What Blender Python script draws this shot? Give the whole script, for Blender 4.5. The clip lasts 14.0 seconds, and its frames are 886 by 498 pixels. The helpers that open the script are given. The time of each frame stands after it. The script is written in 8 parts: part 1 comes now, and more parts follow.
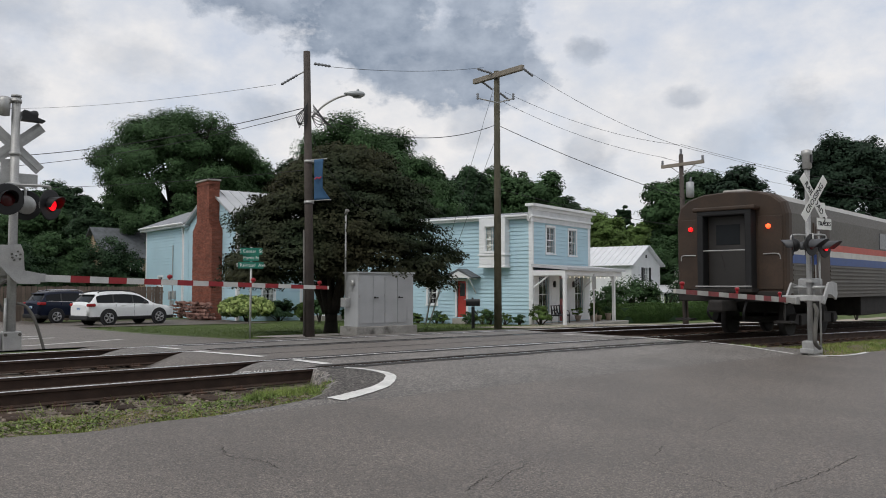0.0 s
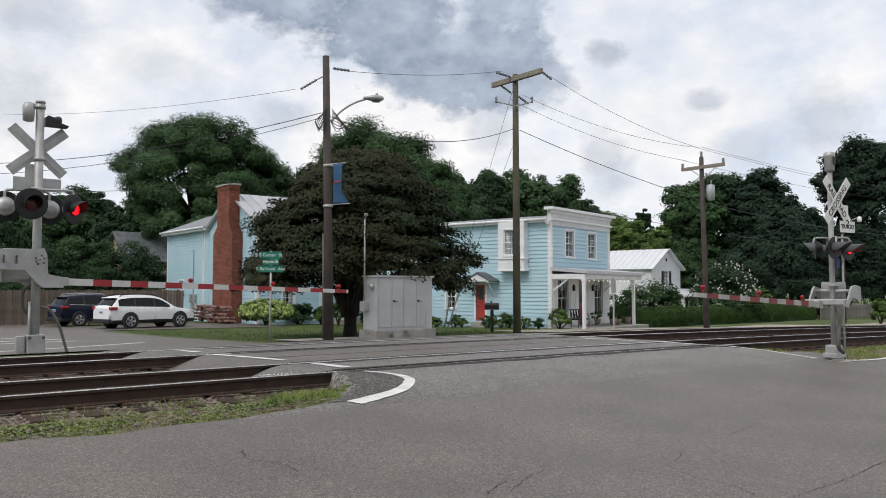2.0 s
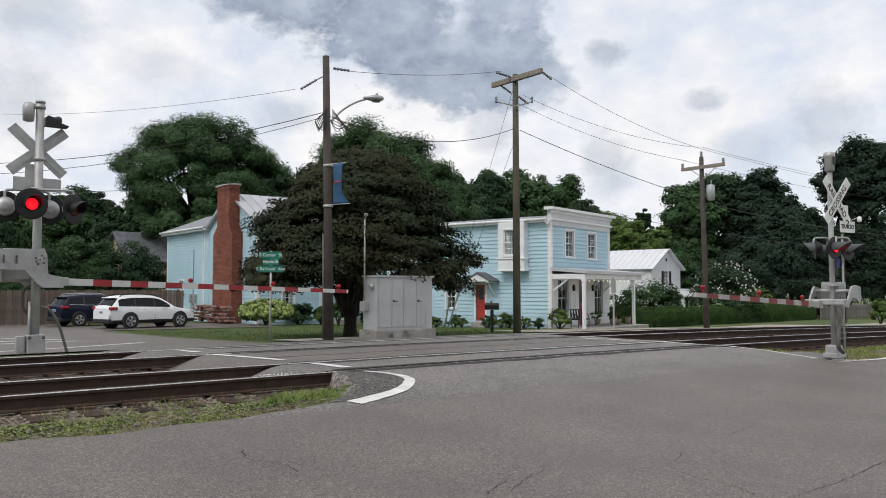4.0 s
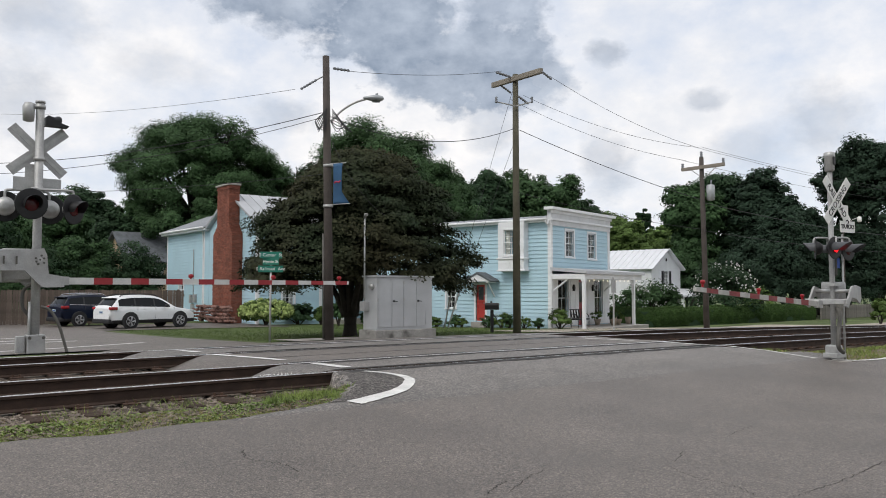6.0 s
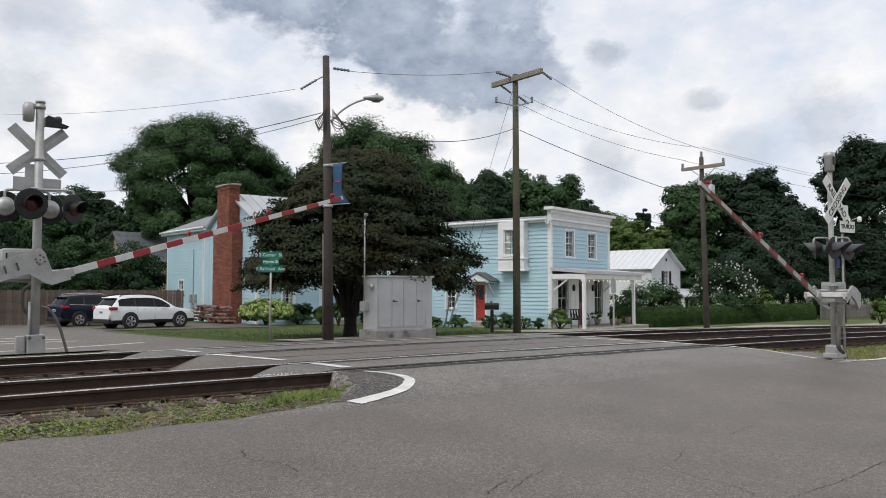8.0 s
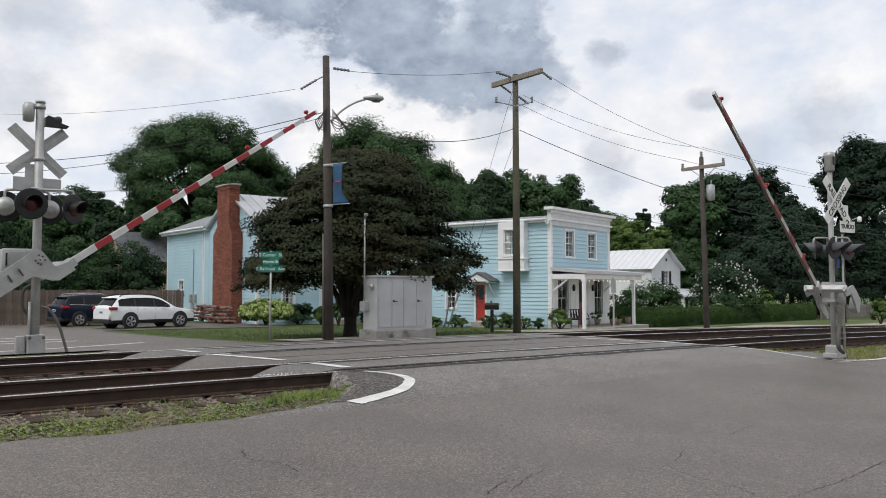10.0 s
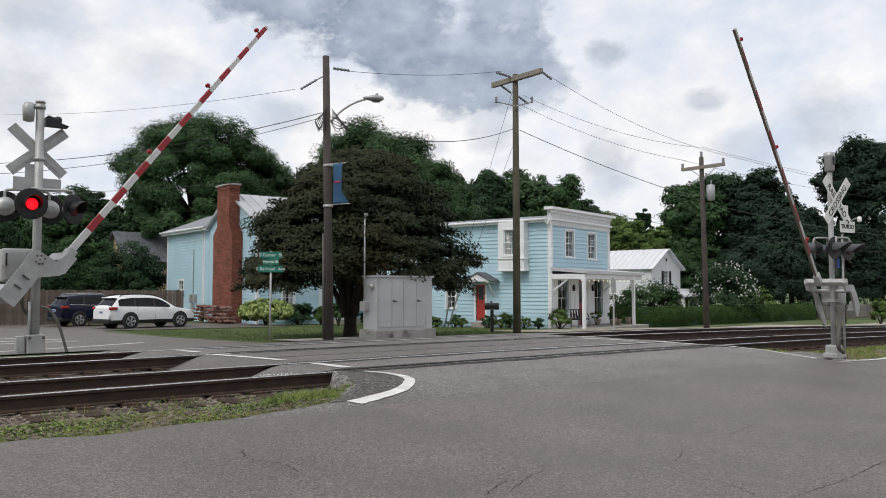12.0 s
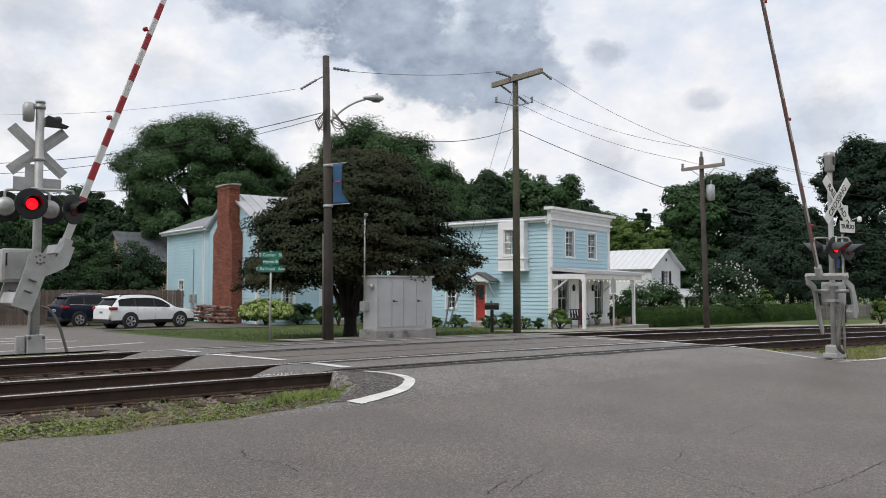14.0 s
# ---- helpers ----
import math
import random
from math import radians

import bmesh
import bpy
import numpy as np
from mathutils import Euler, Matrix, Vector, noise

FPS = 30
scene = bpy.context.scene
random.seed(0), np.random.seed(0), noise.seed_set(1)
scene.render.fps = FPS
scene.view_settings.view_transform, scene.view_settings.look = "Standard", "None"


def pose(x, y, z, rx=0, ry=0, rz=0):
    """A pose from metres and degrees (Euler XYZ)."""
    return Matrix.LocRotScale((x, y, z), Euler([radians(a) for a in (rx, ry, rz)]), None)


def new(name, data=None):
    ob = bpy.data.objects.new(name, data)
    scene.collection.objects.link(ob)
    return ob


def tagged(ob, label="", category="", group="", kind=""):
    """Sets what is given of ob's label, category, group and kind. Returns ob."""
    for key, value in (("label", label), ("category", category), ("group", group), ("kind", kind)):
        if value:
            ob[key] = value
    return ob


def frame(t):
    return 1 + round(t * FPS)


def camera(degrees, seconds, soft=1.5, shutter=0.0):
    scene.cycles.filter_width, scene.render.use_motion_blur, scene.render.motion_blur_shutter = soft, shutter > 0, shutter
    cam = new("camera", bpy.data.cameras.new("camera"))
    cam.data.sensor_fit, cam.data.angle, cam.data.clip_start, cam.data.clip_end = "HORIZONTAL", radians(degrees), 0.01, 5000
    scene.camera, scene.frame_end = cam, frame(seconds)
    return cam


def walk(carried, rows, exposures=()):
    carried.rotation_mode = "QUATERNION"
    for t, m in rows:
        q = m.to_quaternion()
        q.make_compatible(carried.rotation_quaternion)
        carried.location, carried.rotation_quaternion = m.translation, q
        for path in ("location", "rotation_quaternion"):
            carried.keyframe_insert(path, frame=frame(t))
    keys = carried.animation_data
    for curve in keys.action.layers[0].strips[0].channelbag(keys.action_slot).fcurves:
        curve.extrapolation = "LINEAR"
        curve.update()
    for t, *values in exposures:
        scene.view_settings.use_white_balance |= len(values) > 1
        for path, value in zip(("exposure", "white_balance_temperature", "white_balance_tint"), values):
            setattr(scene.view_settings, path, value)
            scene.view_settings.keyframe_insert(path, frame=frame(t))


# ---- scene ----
EYE = 1.6
cam = camera(58.5, 14.0, soft=0.95)
walk(cam, [
    (0.0, pose(0, 0, EYE, 92.64, 0.0, -1.36)),
    (0.2, pose(0, 0, EYE, 92.70, 0.0, -1.02)),
    (0.5, pose(0, 0, EYE, 92.77, 0.0, -0.62)),
    (1.0, pose(0, 0, EYE, 92.89, 0.0, -0.19)),
    (1.5, pose(0, 0, EYE, 92.90, 0.0, -0.06)),
    (2.0, pose(0, 0, EYE, 92.903, 0.0, 0.0)),
    (14.0, pose(0, 0, EYE, 92.903, 0.0, 0.0)),
], exposures=[(0.0, -0.18), (0.5, -0.02), (1.0, 0.05), (14.0, 0.05)])

# ---- world and sun ----
SUN_EL, SUN_AZ = 52.0, 215.0


def build_world():
    w = bpy.data.worlds.new("overcast_sky")
    scene.world = w
    w.use_nodes = True
    nt = w.node_tree
    nt.nodes.clear()
    out = nt.nodes.new("ShaderNodeOutputWorld")
    bg = nt.nodes.new("ShaderNodeBackground")
    sky = nt.nodes.new("ShaderNodeTexSky")
    sky.sky_type, sky.sun_disc = "NISHITA", False
    sky.sun_elevation, sky.sun_rotation = radians(SUN_EL), radians(SUN_AZ)
    co = nt.nodes.new("ShaderNodeTexCoord")
    sep = nt.nodes.new("ShaderNodeSeparateXYZ")
    nt.links.new(co.outputs["Generated"], sep.inputs[0])

    def math_node(op, a, b, clamp=False):
        n = nt.nodes.new("ShaderNodeMath")
        n.operation, n.use_clamp = op, clamp
        for i, v in enumerate((a, b)):
            if isinstance(v, (int, float)):
                n.inputs[i].default_value = v
            elif v is not None:
                nt.links.new(v, n.inputs[i])
        return n.outputs[0]

    def ramp(v, stops):
        r = nt.nodes.new("ShaderNodeValToRGB")
        while len(r.color_ramp.elements) < len(stops):
            r.color_ramp.elements.new(0.5)
        for e, (p, c) in zip(r.color_ramp.elements, stops):
            e.position, e.color = p, (*c, 1)
        nt.links.new(v, r.inputs[0])
        return r.outputs[0]

    def mix(f, a, b):
        n = nt.nodes.new("ShaderNodeMixRGB")
        for s, v in zip(n.inputs, (f, a, b)):
            if isinstance(v, (int, float)):
                s.default_value = v
            elif isinstance(v, tuple):
                s.default_value = (*v, 1)
            else:
                nt.links.new(v, s)
        return n.outputs[0]

    # heaped clouds: each a soft patch of the deck with torn edges (bearing, height over the horizon, half sizes, depth of tone)
    dirn = nt.nodes.new("ShaderNodeVectorMath")
    dirn.operation = "NORMALIZE"
    nt.links.new(co.outputs["Generated"], dirn.inputs[0])
    dsep = nt.nodes.new("ShaderNodeSeparateXYZ")
    nt.links.new(dirn.outputs[0], dsep.inputs[0])
    bear = math_node("MULTIPLY", math_node("ARCTAN2", dsep.outputs[0], dsep.outputs[1]), 57.2958)
    elev = math_node("MULTIPLY", math_node("ARCSINE", dsep.outputs[2], None), 57.2958)

    def puff(scale, detail, rough, off):
        m = nt.nodes.new("ShaderNodeMapping")
        m.inputs["Location"].default_value = off
        m.inputs["Scale"].default_value = (1, 1, 1.5)
        nt.links.new(dirn.outputs[0], m.inputs[0])
        n = nt.nodes.new("ShaderNodeTexNoise")
        n.inputs["Scale"].default_value, n.inputs["Detail"].default_value, n.inputs["Roughness"].default_value = scale, detail, rough
        nt.links.new(m.outputs[0], n.inputs["Vector"])
        return n.outputs["Fac"]

    torn = puff(9.0, 9, 0.62, (0.3, 0.1, 0.7))
    torn_small = puff(26.0, 7, 0.6, (0.9, 0.2, 0.1))
    mass = 0.0
    for b0, e0, wb, we, amp, crisp in CLOUDS:
        q = math_node("ADD", math_node("POWER", math_node("DIVIDE", math_node("SUBTRACT", bear, b0), wb), 2.0),
                      math_node("POWER", math_node("DIVIDE", math_node("SUBTRACT", elev, e0), we), 2.0))
        r = math_node("SUBTRACT", 1.0, math_node("SQRT", q, None))
        r = math_node("ADD", r, math_node("MULTIPLY", math_node("SUBTRACT", torn, 0.44), 1.5))
        r = math_node("ADD", r, math_node("MULTIPLY", math_node("SUBTRACT", torn_small, 0.5), 1.3))
        r = math_node("MULTIPLY", math_node("MULTIPLY", r, crisp, True), amp)
        mass = math_node("MAXIMUM", mass, r)
    cover = ramp(puff(4.5, 8, 0.6, (2.1, 0.4, 0.3)), [(0.36, (0, 0, 0)), (0.58, (1, 1, 1))])
    soft = ramp(puff(12.0, 7, 0.6, (1.4, 1.1, 0.2)), [(0.35, (0.755, 0.77, 0.81)), (0.62, (0.90, 0.885, 0.885))])
    skyc = nt.nodes.new("ShaderNodeMixRGB")
    skyc.blend_type = "MULTIPLY"
    skyc.inputs[0].default_value = 1.0
    skyc.inputs[2].default_value = (0.11, 0.11, 0.11, 1)
    nt.links.new(sky.outputs[0], skyc.inputs[1])
    pale = mix(0.8, skyc.outputs[0], (0.69, 0.74, 0.84))
    white = mix(cover, pale, soft)
    tone = mix(ramp(puff(16.0, 7, 0.6, (0.5, 0.9, 1.3)), [(0.3, (0, 0, 0)), (0.7, (1, 1, 1))]), (0.21, 0.265, 0.355), (0.46, 0.52, 0.615))
    col = mix(mass, white, tone)
    nt.links.new(col, bg.inputs[0])
    bg.inputs[1].default_value = SKY_STRENGTH
    nt.links.new(bg.outputs[0], out.inputs[0])


CLOUDS = [(7.2, 15.3, 3.0, 2.4, 0.85, 2.2), (-16.0, 21.4, 6.0, 2.4, 0.95, 2.2), (-11.0, 20.2, 7.0, 2.5, 0.9, 2.4), (-4.6, 18.6, 5.4, 3.6, 1.0, 3.0), (0.8, 15.9, 6.8, 2.9, 0.95, 2.6), (4.6, 16.6, 4.2, 3.9, 0.95, 2.6), (4.4, 19.8, 3.0, 2.4, 0.85, 2.4), (-6.5, 22.6, 10.0, 2.2, 1.0, 2.5),
          (3.6, 11.6, 1.9, 2.4, 0.4, 1.6), (11.8, 16.5, 1.7, 1.1, 0.6, 1.8), (18.3, 12.9, 1.9, 0.9, 0.45, 1.6), (26.0, 11.2, 3.0, 2.6, 0.4, 1.4), (21.5, 9.3, 3.5, 1.8, 0.3, 1.4), (11.6, 9.2, 2.2, 2.6, 0.42, 1.5),
          (-27.5, 17.6, 4.0, 2.0, 0.4, 1.4), (-29.5, 12.0, 4.0, 3.0, 0.42, 1.4), (-11.6, 12.2, 3.0, 1.4, 0.4, 1.5), (-0.6, 10.2, 1.2, 0.7, 0.4, 1.5), (-20.0, 15.0, 4.0, 1.4, 0.25, 1.3),
          (60.0, 25.0, 18.0, 9.0, 0.7, 2.0), (-70.0, 28.0, 20.0, 9.0, 0.7, 2.0), (160.0, 30.0, 30.0, 12.0, 0.6, 2.0), (-150.0, 22.0, 25.0, 8.0, 0.6, 2.0)]
SKY_STRENGTH = 1.08
build_world()
sun = new("sun", bpy.data.lights.new("sun", "SUN"))
sun.data.energy, sun.data.angle, sun.data.color = 1.5, radians(30), (1.0, 0.96, 0.9)
sun.matrix_world = pose(0, 0, 60, 90 - SUN_EL, 0, 180 - SUN_AZ)

# ---- materials ----
MATS = {}


def mat(name, base, rough=0.6, metal=0.0, var=0.25, scale=6.0, fine=60.0, bump=0.15, dist=0.01, dark=None, emit=None,
        spec=0.4, island=0.0, stain=0.0, stain_col=(0.1, 0.08, 0.06), stain_scale=1.2, trans=0.0, random=0.0, grain_var=None, mid=0.0, mid_scale=9.0, speck=0.0, speck_scale=70.0):
    """A surface of two scales of variation: broad tone, fine grain with relief, optional stains."""
    if name in MATS:
        return MATS[name]
    m = bpy.data.materials.new(name)
    MATS[name] = m
    m.use_nodes = True
    nt = m.node_tree
    b = nt.nodes["Principled BSDF"]
    b.inputs["Roughness"].default_value = rough
    b.inputs["Metallic"].default_value = metal
    b.inputs["Specular IOR Level"].default_value = spec
    co = nt.nodes.new("ShaderNodeTexCoord")

    def noise_node(s, d):
        n = nt.nodes.new("ShaderNodeTexNoise")
        n.inputs["Scale"].default_value, n.inputs["Detail"].default_value = s, d
        nt.links.new(co.outputs["Object"], n.inputs["Vector"])
        return n.outputs["Fac"]

    def mixc(f, a, c, kind="MIX"):
        n = nt.nodes.new("ShaderNodeMixRGB")
        n.blend_type = kind
        for s, v in zip(n.inputs, (f, a, c)):
            if isinstance(v, (int, float)):
                s.default_value = v
            elif isinstance(v, tuple):
                s.default_value = (*v, 1)
            else:
                nt.links.new(v, s)
        return n.outputs[0]

    def remap(v, a, c, lo, hi):
        n = nt.nodes.new("ShaderNodeMapRange")
        for i, x in enumerate((a, c, lo, hi)):
            n.inputs[i + 1].default_value = x
        nt.links.new(v, n.inputs[0])
        return n.outputs[0]

    big, small = noise_node(scale, 4), noise_node(fine, 3)
    lo = dark if dark else tuple(c * (1 - var) for c in base)
    hi = tuple(min(1, c * (1 + var * 0.6)) for c in base)
    col = mixc(remap(big, 0.3, 0.7, 0, 1), lo, hi)
    gv = var * 0.6 if grain_var is None else grain_var
    grain = remap(small, 0.28, 0.72, 1 - gv, 1 + gv)
    col = mixc(1.0, col, grain, "MULTIPLY")
    if mid:
        col = mixc(1.0, col, remap(noise_node(mid_scale, 5), 0.3, 0.7, 1 - mid, 1 + mid), "MULTIPLY")
    if speck:
        vo = nt.nodes.new("ShaderNodeTexVoronoi")
        vo.inputs["Scale"].default_value = speck_scale
        nt.links.new(co.outputs["Object"], vo.inputs["Vector"])
        tone = nt.nodes.new("ShaderNodeSeparateColor")
        nt.links.new(vo.outputs["Color"], tone.inputs[0])
        col = mixc(1.0, col, remap(tone.outputs[0], 0, 1, 1 - speck, 1 + speck), "MULTIPLY")
    if island:
        g = nt.nodes.new("ShaderNodeNewGeometry")
        col = mixc(1.0, col, remap(g.outputs["Random Per Island"], 0, 1, 1 - island, 1 + island), "MULTIPLY")
    if random:
        g = nt.nodes.new("ShaderNodeObjectInfo")
        col = mixc(1.0, col, remap(g.outputs["Random"], 0, 1, 1 - random, 1 + random), "MULTIPLY")
    if stain:
        s = noise_node(stain_scale, 6)
        col = mixc(remap(s, 0.52, 0.72, 0, stain), col, stain_col)
    nt.links.new(col, b.inputs["Base Color"])
    nt.links.new(remap(small, 0.2, 0.8, max(0.02, rough - 0.12), min(1, rough + 0.12)), b.inputs["Roughness"])
    if bump:
        bn = nt.nodes.new("ShaderNodeBump")
        bn.inputs["Strength"].default_value, bn.inputs["Distance"].default_value = bump, dist
        nt.links.new(small, bn.inputs["Height"])
        nt.links.new(bn.outputs[0], b.inputs["Normal"])
    if emit:
        b.inputs["Emission Color"].default_value = (*emit[0], 1)
        b.inputs["Emission Strength"].default_value = emit[1]
    if trans:
        b.inputs["Transmission Weight"].default_value = trans
    return m


def glass(name, tint=(0.8, 0.85, 0.85), rough=0.03):
    if name in MATS:
        return MATS[name]
    m = bpy.data.materials.new(name)
    MATS[name] = m
    m.use_nodes = True
    b = m.node_tree.nodes["Principled BSDF"]
    b.inputs["Base Color"].default_value = (*tint, 1)
    b.inputs["Roughness"].default_value = rough
    b.inputs["Transmission Weight"].default_value = 1.0
    b.inputs["IOR"].default_value = 1.22
    return m


M_ASPHALT = mat("asphalt", (0.128, 0.109, 0.093), 0.57, spec=0.68, var=0.2, scale=0.7, fine=75, bump=1.0, dist=0.006, stain=0.45,
                stain_col=(0.095, 0.083, 0.073), stain_scale=0.8, grain_var=0.9, mid=0.2, mid_scale=28.0, speck=0.5, speck_scale=95.0)
M_ASPHALT_COARSE = mat("asphalt_coarse", (0.152, 0.136, 0.121), 0.6, spec=0.8, var=0.25, scale=0.9, fine=45, bump=1.0, dist=0.01, grain_var=0.9, mid=0.25, mid_scale=22.0, speck=0.75, speck_scale=72.0)
M_ASPHALT_DARK = mat("asphalt_patch", (0.100, 0.091, 0.084), 0.9, var=0.25, scale=1.5, fine=45, bump=1.0, dist=0.012, grain_var=0.95, speck=0.7, speck_scale=38.0)
M_VERGE = mat("verge_dirt", (0.15, 0.125, 0.09), 0.95, var=0.35, scale=2.5, fine=35, bump=1.0, dist=0.02, grain_var=0.5, stain=0.35, stain_col=(0.10, 0.095, 0.045), stain_scale=3.0)
M_GRASS = mat("lawn", (0.088, 0.122, 0.038), 0.9, var=0.45, scale=0.6, fine=25, bump=0.8, dist=0.03, stain=0.4,
              stain_col=(0.12, 0.12, 0.05), stain_scale=0.8)
M_BALLAST = mat("ballast", (0.12, 0.095, 0.075), 0.95, var=0.5, scale=2, fine=30, bump=1.0, dist=0.03)
M_CONCRETE = mat("concrete", (0.36, 0.34, 0.31), 0.9, var=0.18, scale=1.2, fine=40, bump=0.3, stain=0.4, stain_col=(0.2, 0.18, 0.15))
M_PAINT_ROAD = mat("road_paint", (0.72, 0.71, 0.68), 0.7, var=0.2, scale=3, fine=50, bump=0.3, stain=0.55, stain_col=(0.3, 0.29, 0.28), stain_scale=6)
M_RAIL = mat("rail_steel_rusty", (0.046, 0.028, 0.020), 0.85, metal=0.0, var=0.35, scale=5, fine=60, bump=0.3)
M_RAIL_TOP = mat("rail_head_polished", (0.72, 0.70, 0.68), 0.25, metal=1.0, var=0.1, scale=1, fine=30, bump=0.05)
M_RUST = mat("rusty_plate", (0.085, 0.050, 0.035), 0.9, var=0.35, scale=6, fine=60, bump=0.3)
M_TIE = mat("tie_creosote", (0.050, 0.034, 0.025), 0.95, spec=0.2, var=0.55, scale=3, fine=30, bump=0.6, random=0.3)
M_SIDING = mat("siding_blue", (0.44, 0.62, 0.70), 0.55, var=0.06, scale=0.5, fine=14, bump=0.05)
M_WHITE = mat("white_paint", (0.78, 0.79, 0.80), 0.5, var=0.06, scale=1.5, fine=20, bump=0.05)
M_WHITE_WARM = mat("white_paint_worn", (0.66, 0.67, 0.68), 0.6, var=0.12, scale=1.5, fine=20, bump=0.05, stain=0.3, stain_col=(0.4, 0.4, 0.39))
M_ROOF = mat("roof_metal", (0.50, 0.51, 0.53), 0.45, metal=0.25, var=0.08, scale=0.8, fine=15, bump=0.05)
M_ROOF_WHITE = mat("roof_metal_white", (0.70, 0.71, 0.73), 0.45, metal=0.1, var=0.06, scale=0.8, fine=15, bump=0.05)
M_ROOF_DARK = mat("roof_shingle", (0.12, 0.13, 0.14), 0.85, var=0.3, scale=3, fine=25, bump=0.4)
M_BRICK = mat("brick", (0.24, 0.085, 0.055), 0.88, var=0.3, scale=1.5, fine=40, bump=0.4, random=0.28)
M_MORTAR = mat("mortar", (0.22, 0.15, 0.12), 0.9, var=0.2, scale=4, fine=60, bump=0.3)
M_WOOD_POLE = mat("pole_wood", (0.075, 0.063, 0.056), 0.85, var=0.35, scale=1.5, fine=30, bump=0.5)
M_WOOD_POLE_GREEN = mat("pole_wood_treated", (0.092, 0.084, 0.058), 0.85, var=0.3, scale=1.5, fine=30, bump=0.5)
M_FENCE = mat("fence_wood", (0.125, 0.097, 0.078), 0.85, var=0.3, scale=2, fine=25, bump=0.4, random=0.2)
M_FENCE_GREY = mat("fence_weathered", (0.20, 0.185, 0.165), 0.9, var=0.3, scale=2, fine=25, bump=0.4, random=0.2)
M_STEEL = mat("galvanised_steel", (0.45, 0.45, 0.44), 0.5, metal=0.55, var=0.15, scale=6, fine=40, bump=0.1)
M_ALU = mat("aluminium_paint", (0.41, 0.41, 0.405), 0.5, metal=0.3, var=0.22, scale=3, fine=40, bump=0.1, stain=0.5, stain_col=(0.3, 0.28, 0.25))
M_CABINET = mat("cabinet_aluminium", (0.45, 0.46, 0.47), 0.5, metal=0.25, var=0.1, scale=1.5, fine=40, bump=0.08, stain=0.25, stain_col=(0.27, 0.26, 0.25))
M_BLACK = mat("black_paint", (0.015, 0.015, 0.016), 0.5, var=0.2)
M_RED = mat("gate_red", (0.32, 0.028, 0.034), 0.5, var=0.15, scale=4)
M_GATE_WHITE = mat("gate_white", (0.62, 0.62, 0.60), 0.5, var=0.12, scale=4, stain=0.3, stain_col=(0.42, 0.41, 0.39))
# near boom's worn paints; its dim lighting is put into the darker colours
M_RED_DULL = mat("gate_red_shaded_worn", (0.24, 0.03, 0.032), 0.6, var=0.25, scale=5, stain=0.4, stain_col=(0.14, 0.06, 0.05), stain_scale=4)
M_GATE_DULL = mat("gate_white_shaded_worn", (0.44, 0.43, 0.40), 0.6, var=0.18, scale=5, stain=0.45, stain_col=(0.27, 0.25, 0.22), stain_scale=4)
M_BOOM_EDGE = mat("boom_edge_grimy", (0.20, 0.165, 0.14), 0.7, var=0.3, scale=3, stain=0.7, stain_col=(0.20, 0.06, 0.05), stain_scale=1.6)
M_LENS_DARK = mat("lens_red_dark", (0.07, 0.008, 0.01), 0.2, var=0.1)
M_LAMP_RED = mat("gate_lamp_red", (0.30, 0.008, 0.014), 0.35, var=0.1)
M_BARK = mat("bark", (0.036, 0.030, 0.025), 0.95, var=0.4, scale=3, fine=18, bump=0.8, dist=0.02)

# ---- plan: s runs along the tracks, d across them ----
AZ = radians(51.9)
U, N = Vector((math.sin(AZ), math.cos(AZ), 0)), Vector((-math.cos(AZ), math.sin(AZ), 0))
RZ = 90 - 51.9  # turn of things whose x axis runs along the tracks
PROFILE = [(-400, -0.4), (-60, -0.3), (-6, -0.02), (2, 0), (5, 0.12), (8.6, 0.40), (9.5, 0.425), (15.8, 0.425), (17.5, 0.32), (21, 0.05),
           (25, -0.06), (29, -0.17), (36, -0.3), (60, -0.45), (300, -0.5), (3000, -0.5)]
RAILS = (9.88, 11.38, 13.84, 15.34)
TRACKS = (10.63, 14.59)


def crest(s):
    t = max(-25, min(35, s - 5))
    return -0.0004 * t * t


def level(s, d):
    """Height of the ground."""
    z = np.interp(d, [p[0] for p in PROFILE], [p[1] for p in PROFILE])
    return float(z) + crest(s) * max(0, min(1, (d - 2) / 7))


def at(s, d, z=0.0):
    p = U * s + N * d
    return Vector((p.x, p.y, level(s, d) + z))


def sd(x, y):
    return x * U.x + y * U.y, x * N.x + y * N.y


def ground_at(x, y, z=0.0):
    return Vector((x, y, level(*sd(x, y)) + z))


# ---- mesh helpers ----
def part(name, bm, material, parent=None, label="", smooth=False, m=None):
    me = bpy.data.meshes.new(name)
    bmesh.ops.recalc_face_normals(bm, faces=bm.faces)
    bm.to_mesh(me)
    bm.free()
    for mm in (material if isinstance(material, (list, tuple)) else [material]):
        me.materials.append(mm)
    if smooth:
        for p in me.polygons:
            p.use_smooth = True
    ob = new(name, me)
    if parent:
        ob.parent = parent
    if m is not None:
        ob.matrix_basis = m
    if label:
        ob["label"] = label
    return ob


def thing(name, label, category, m=None, group="", kind=""):
    ob = new(name)
    ob.empty_display_size = 0.2
    if m is not None:
        ob.matrix_basis = m
    return tagged(ob, label, category, group, kind)


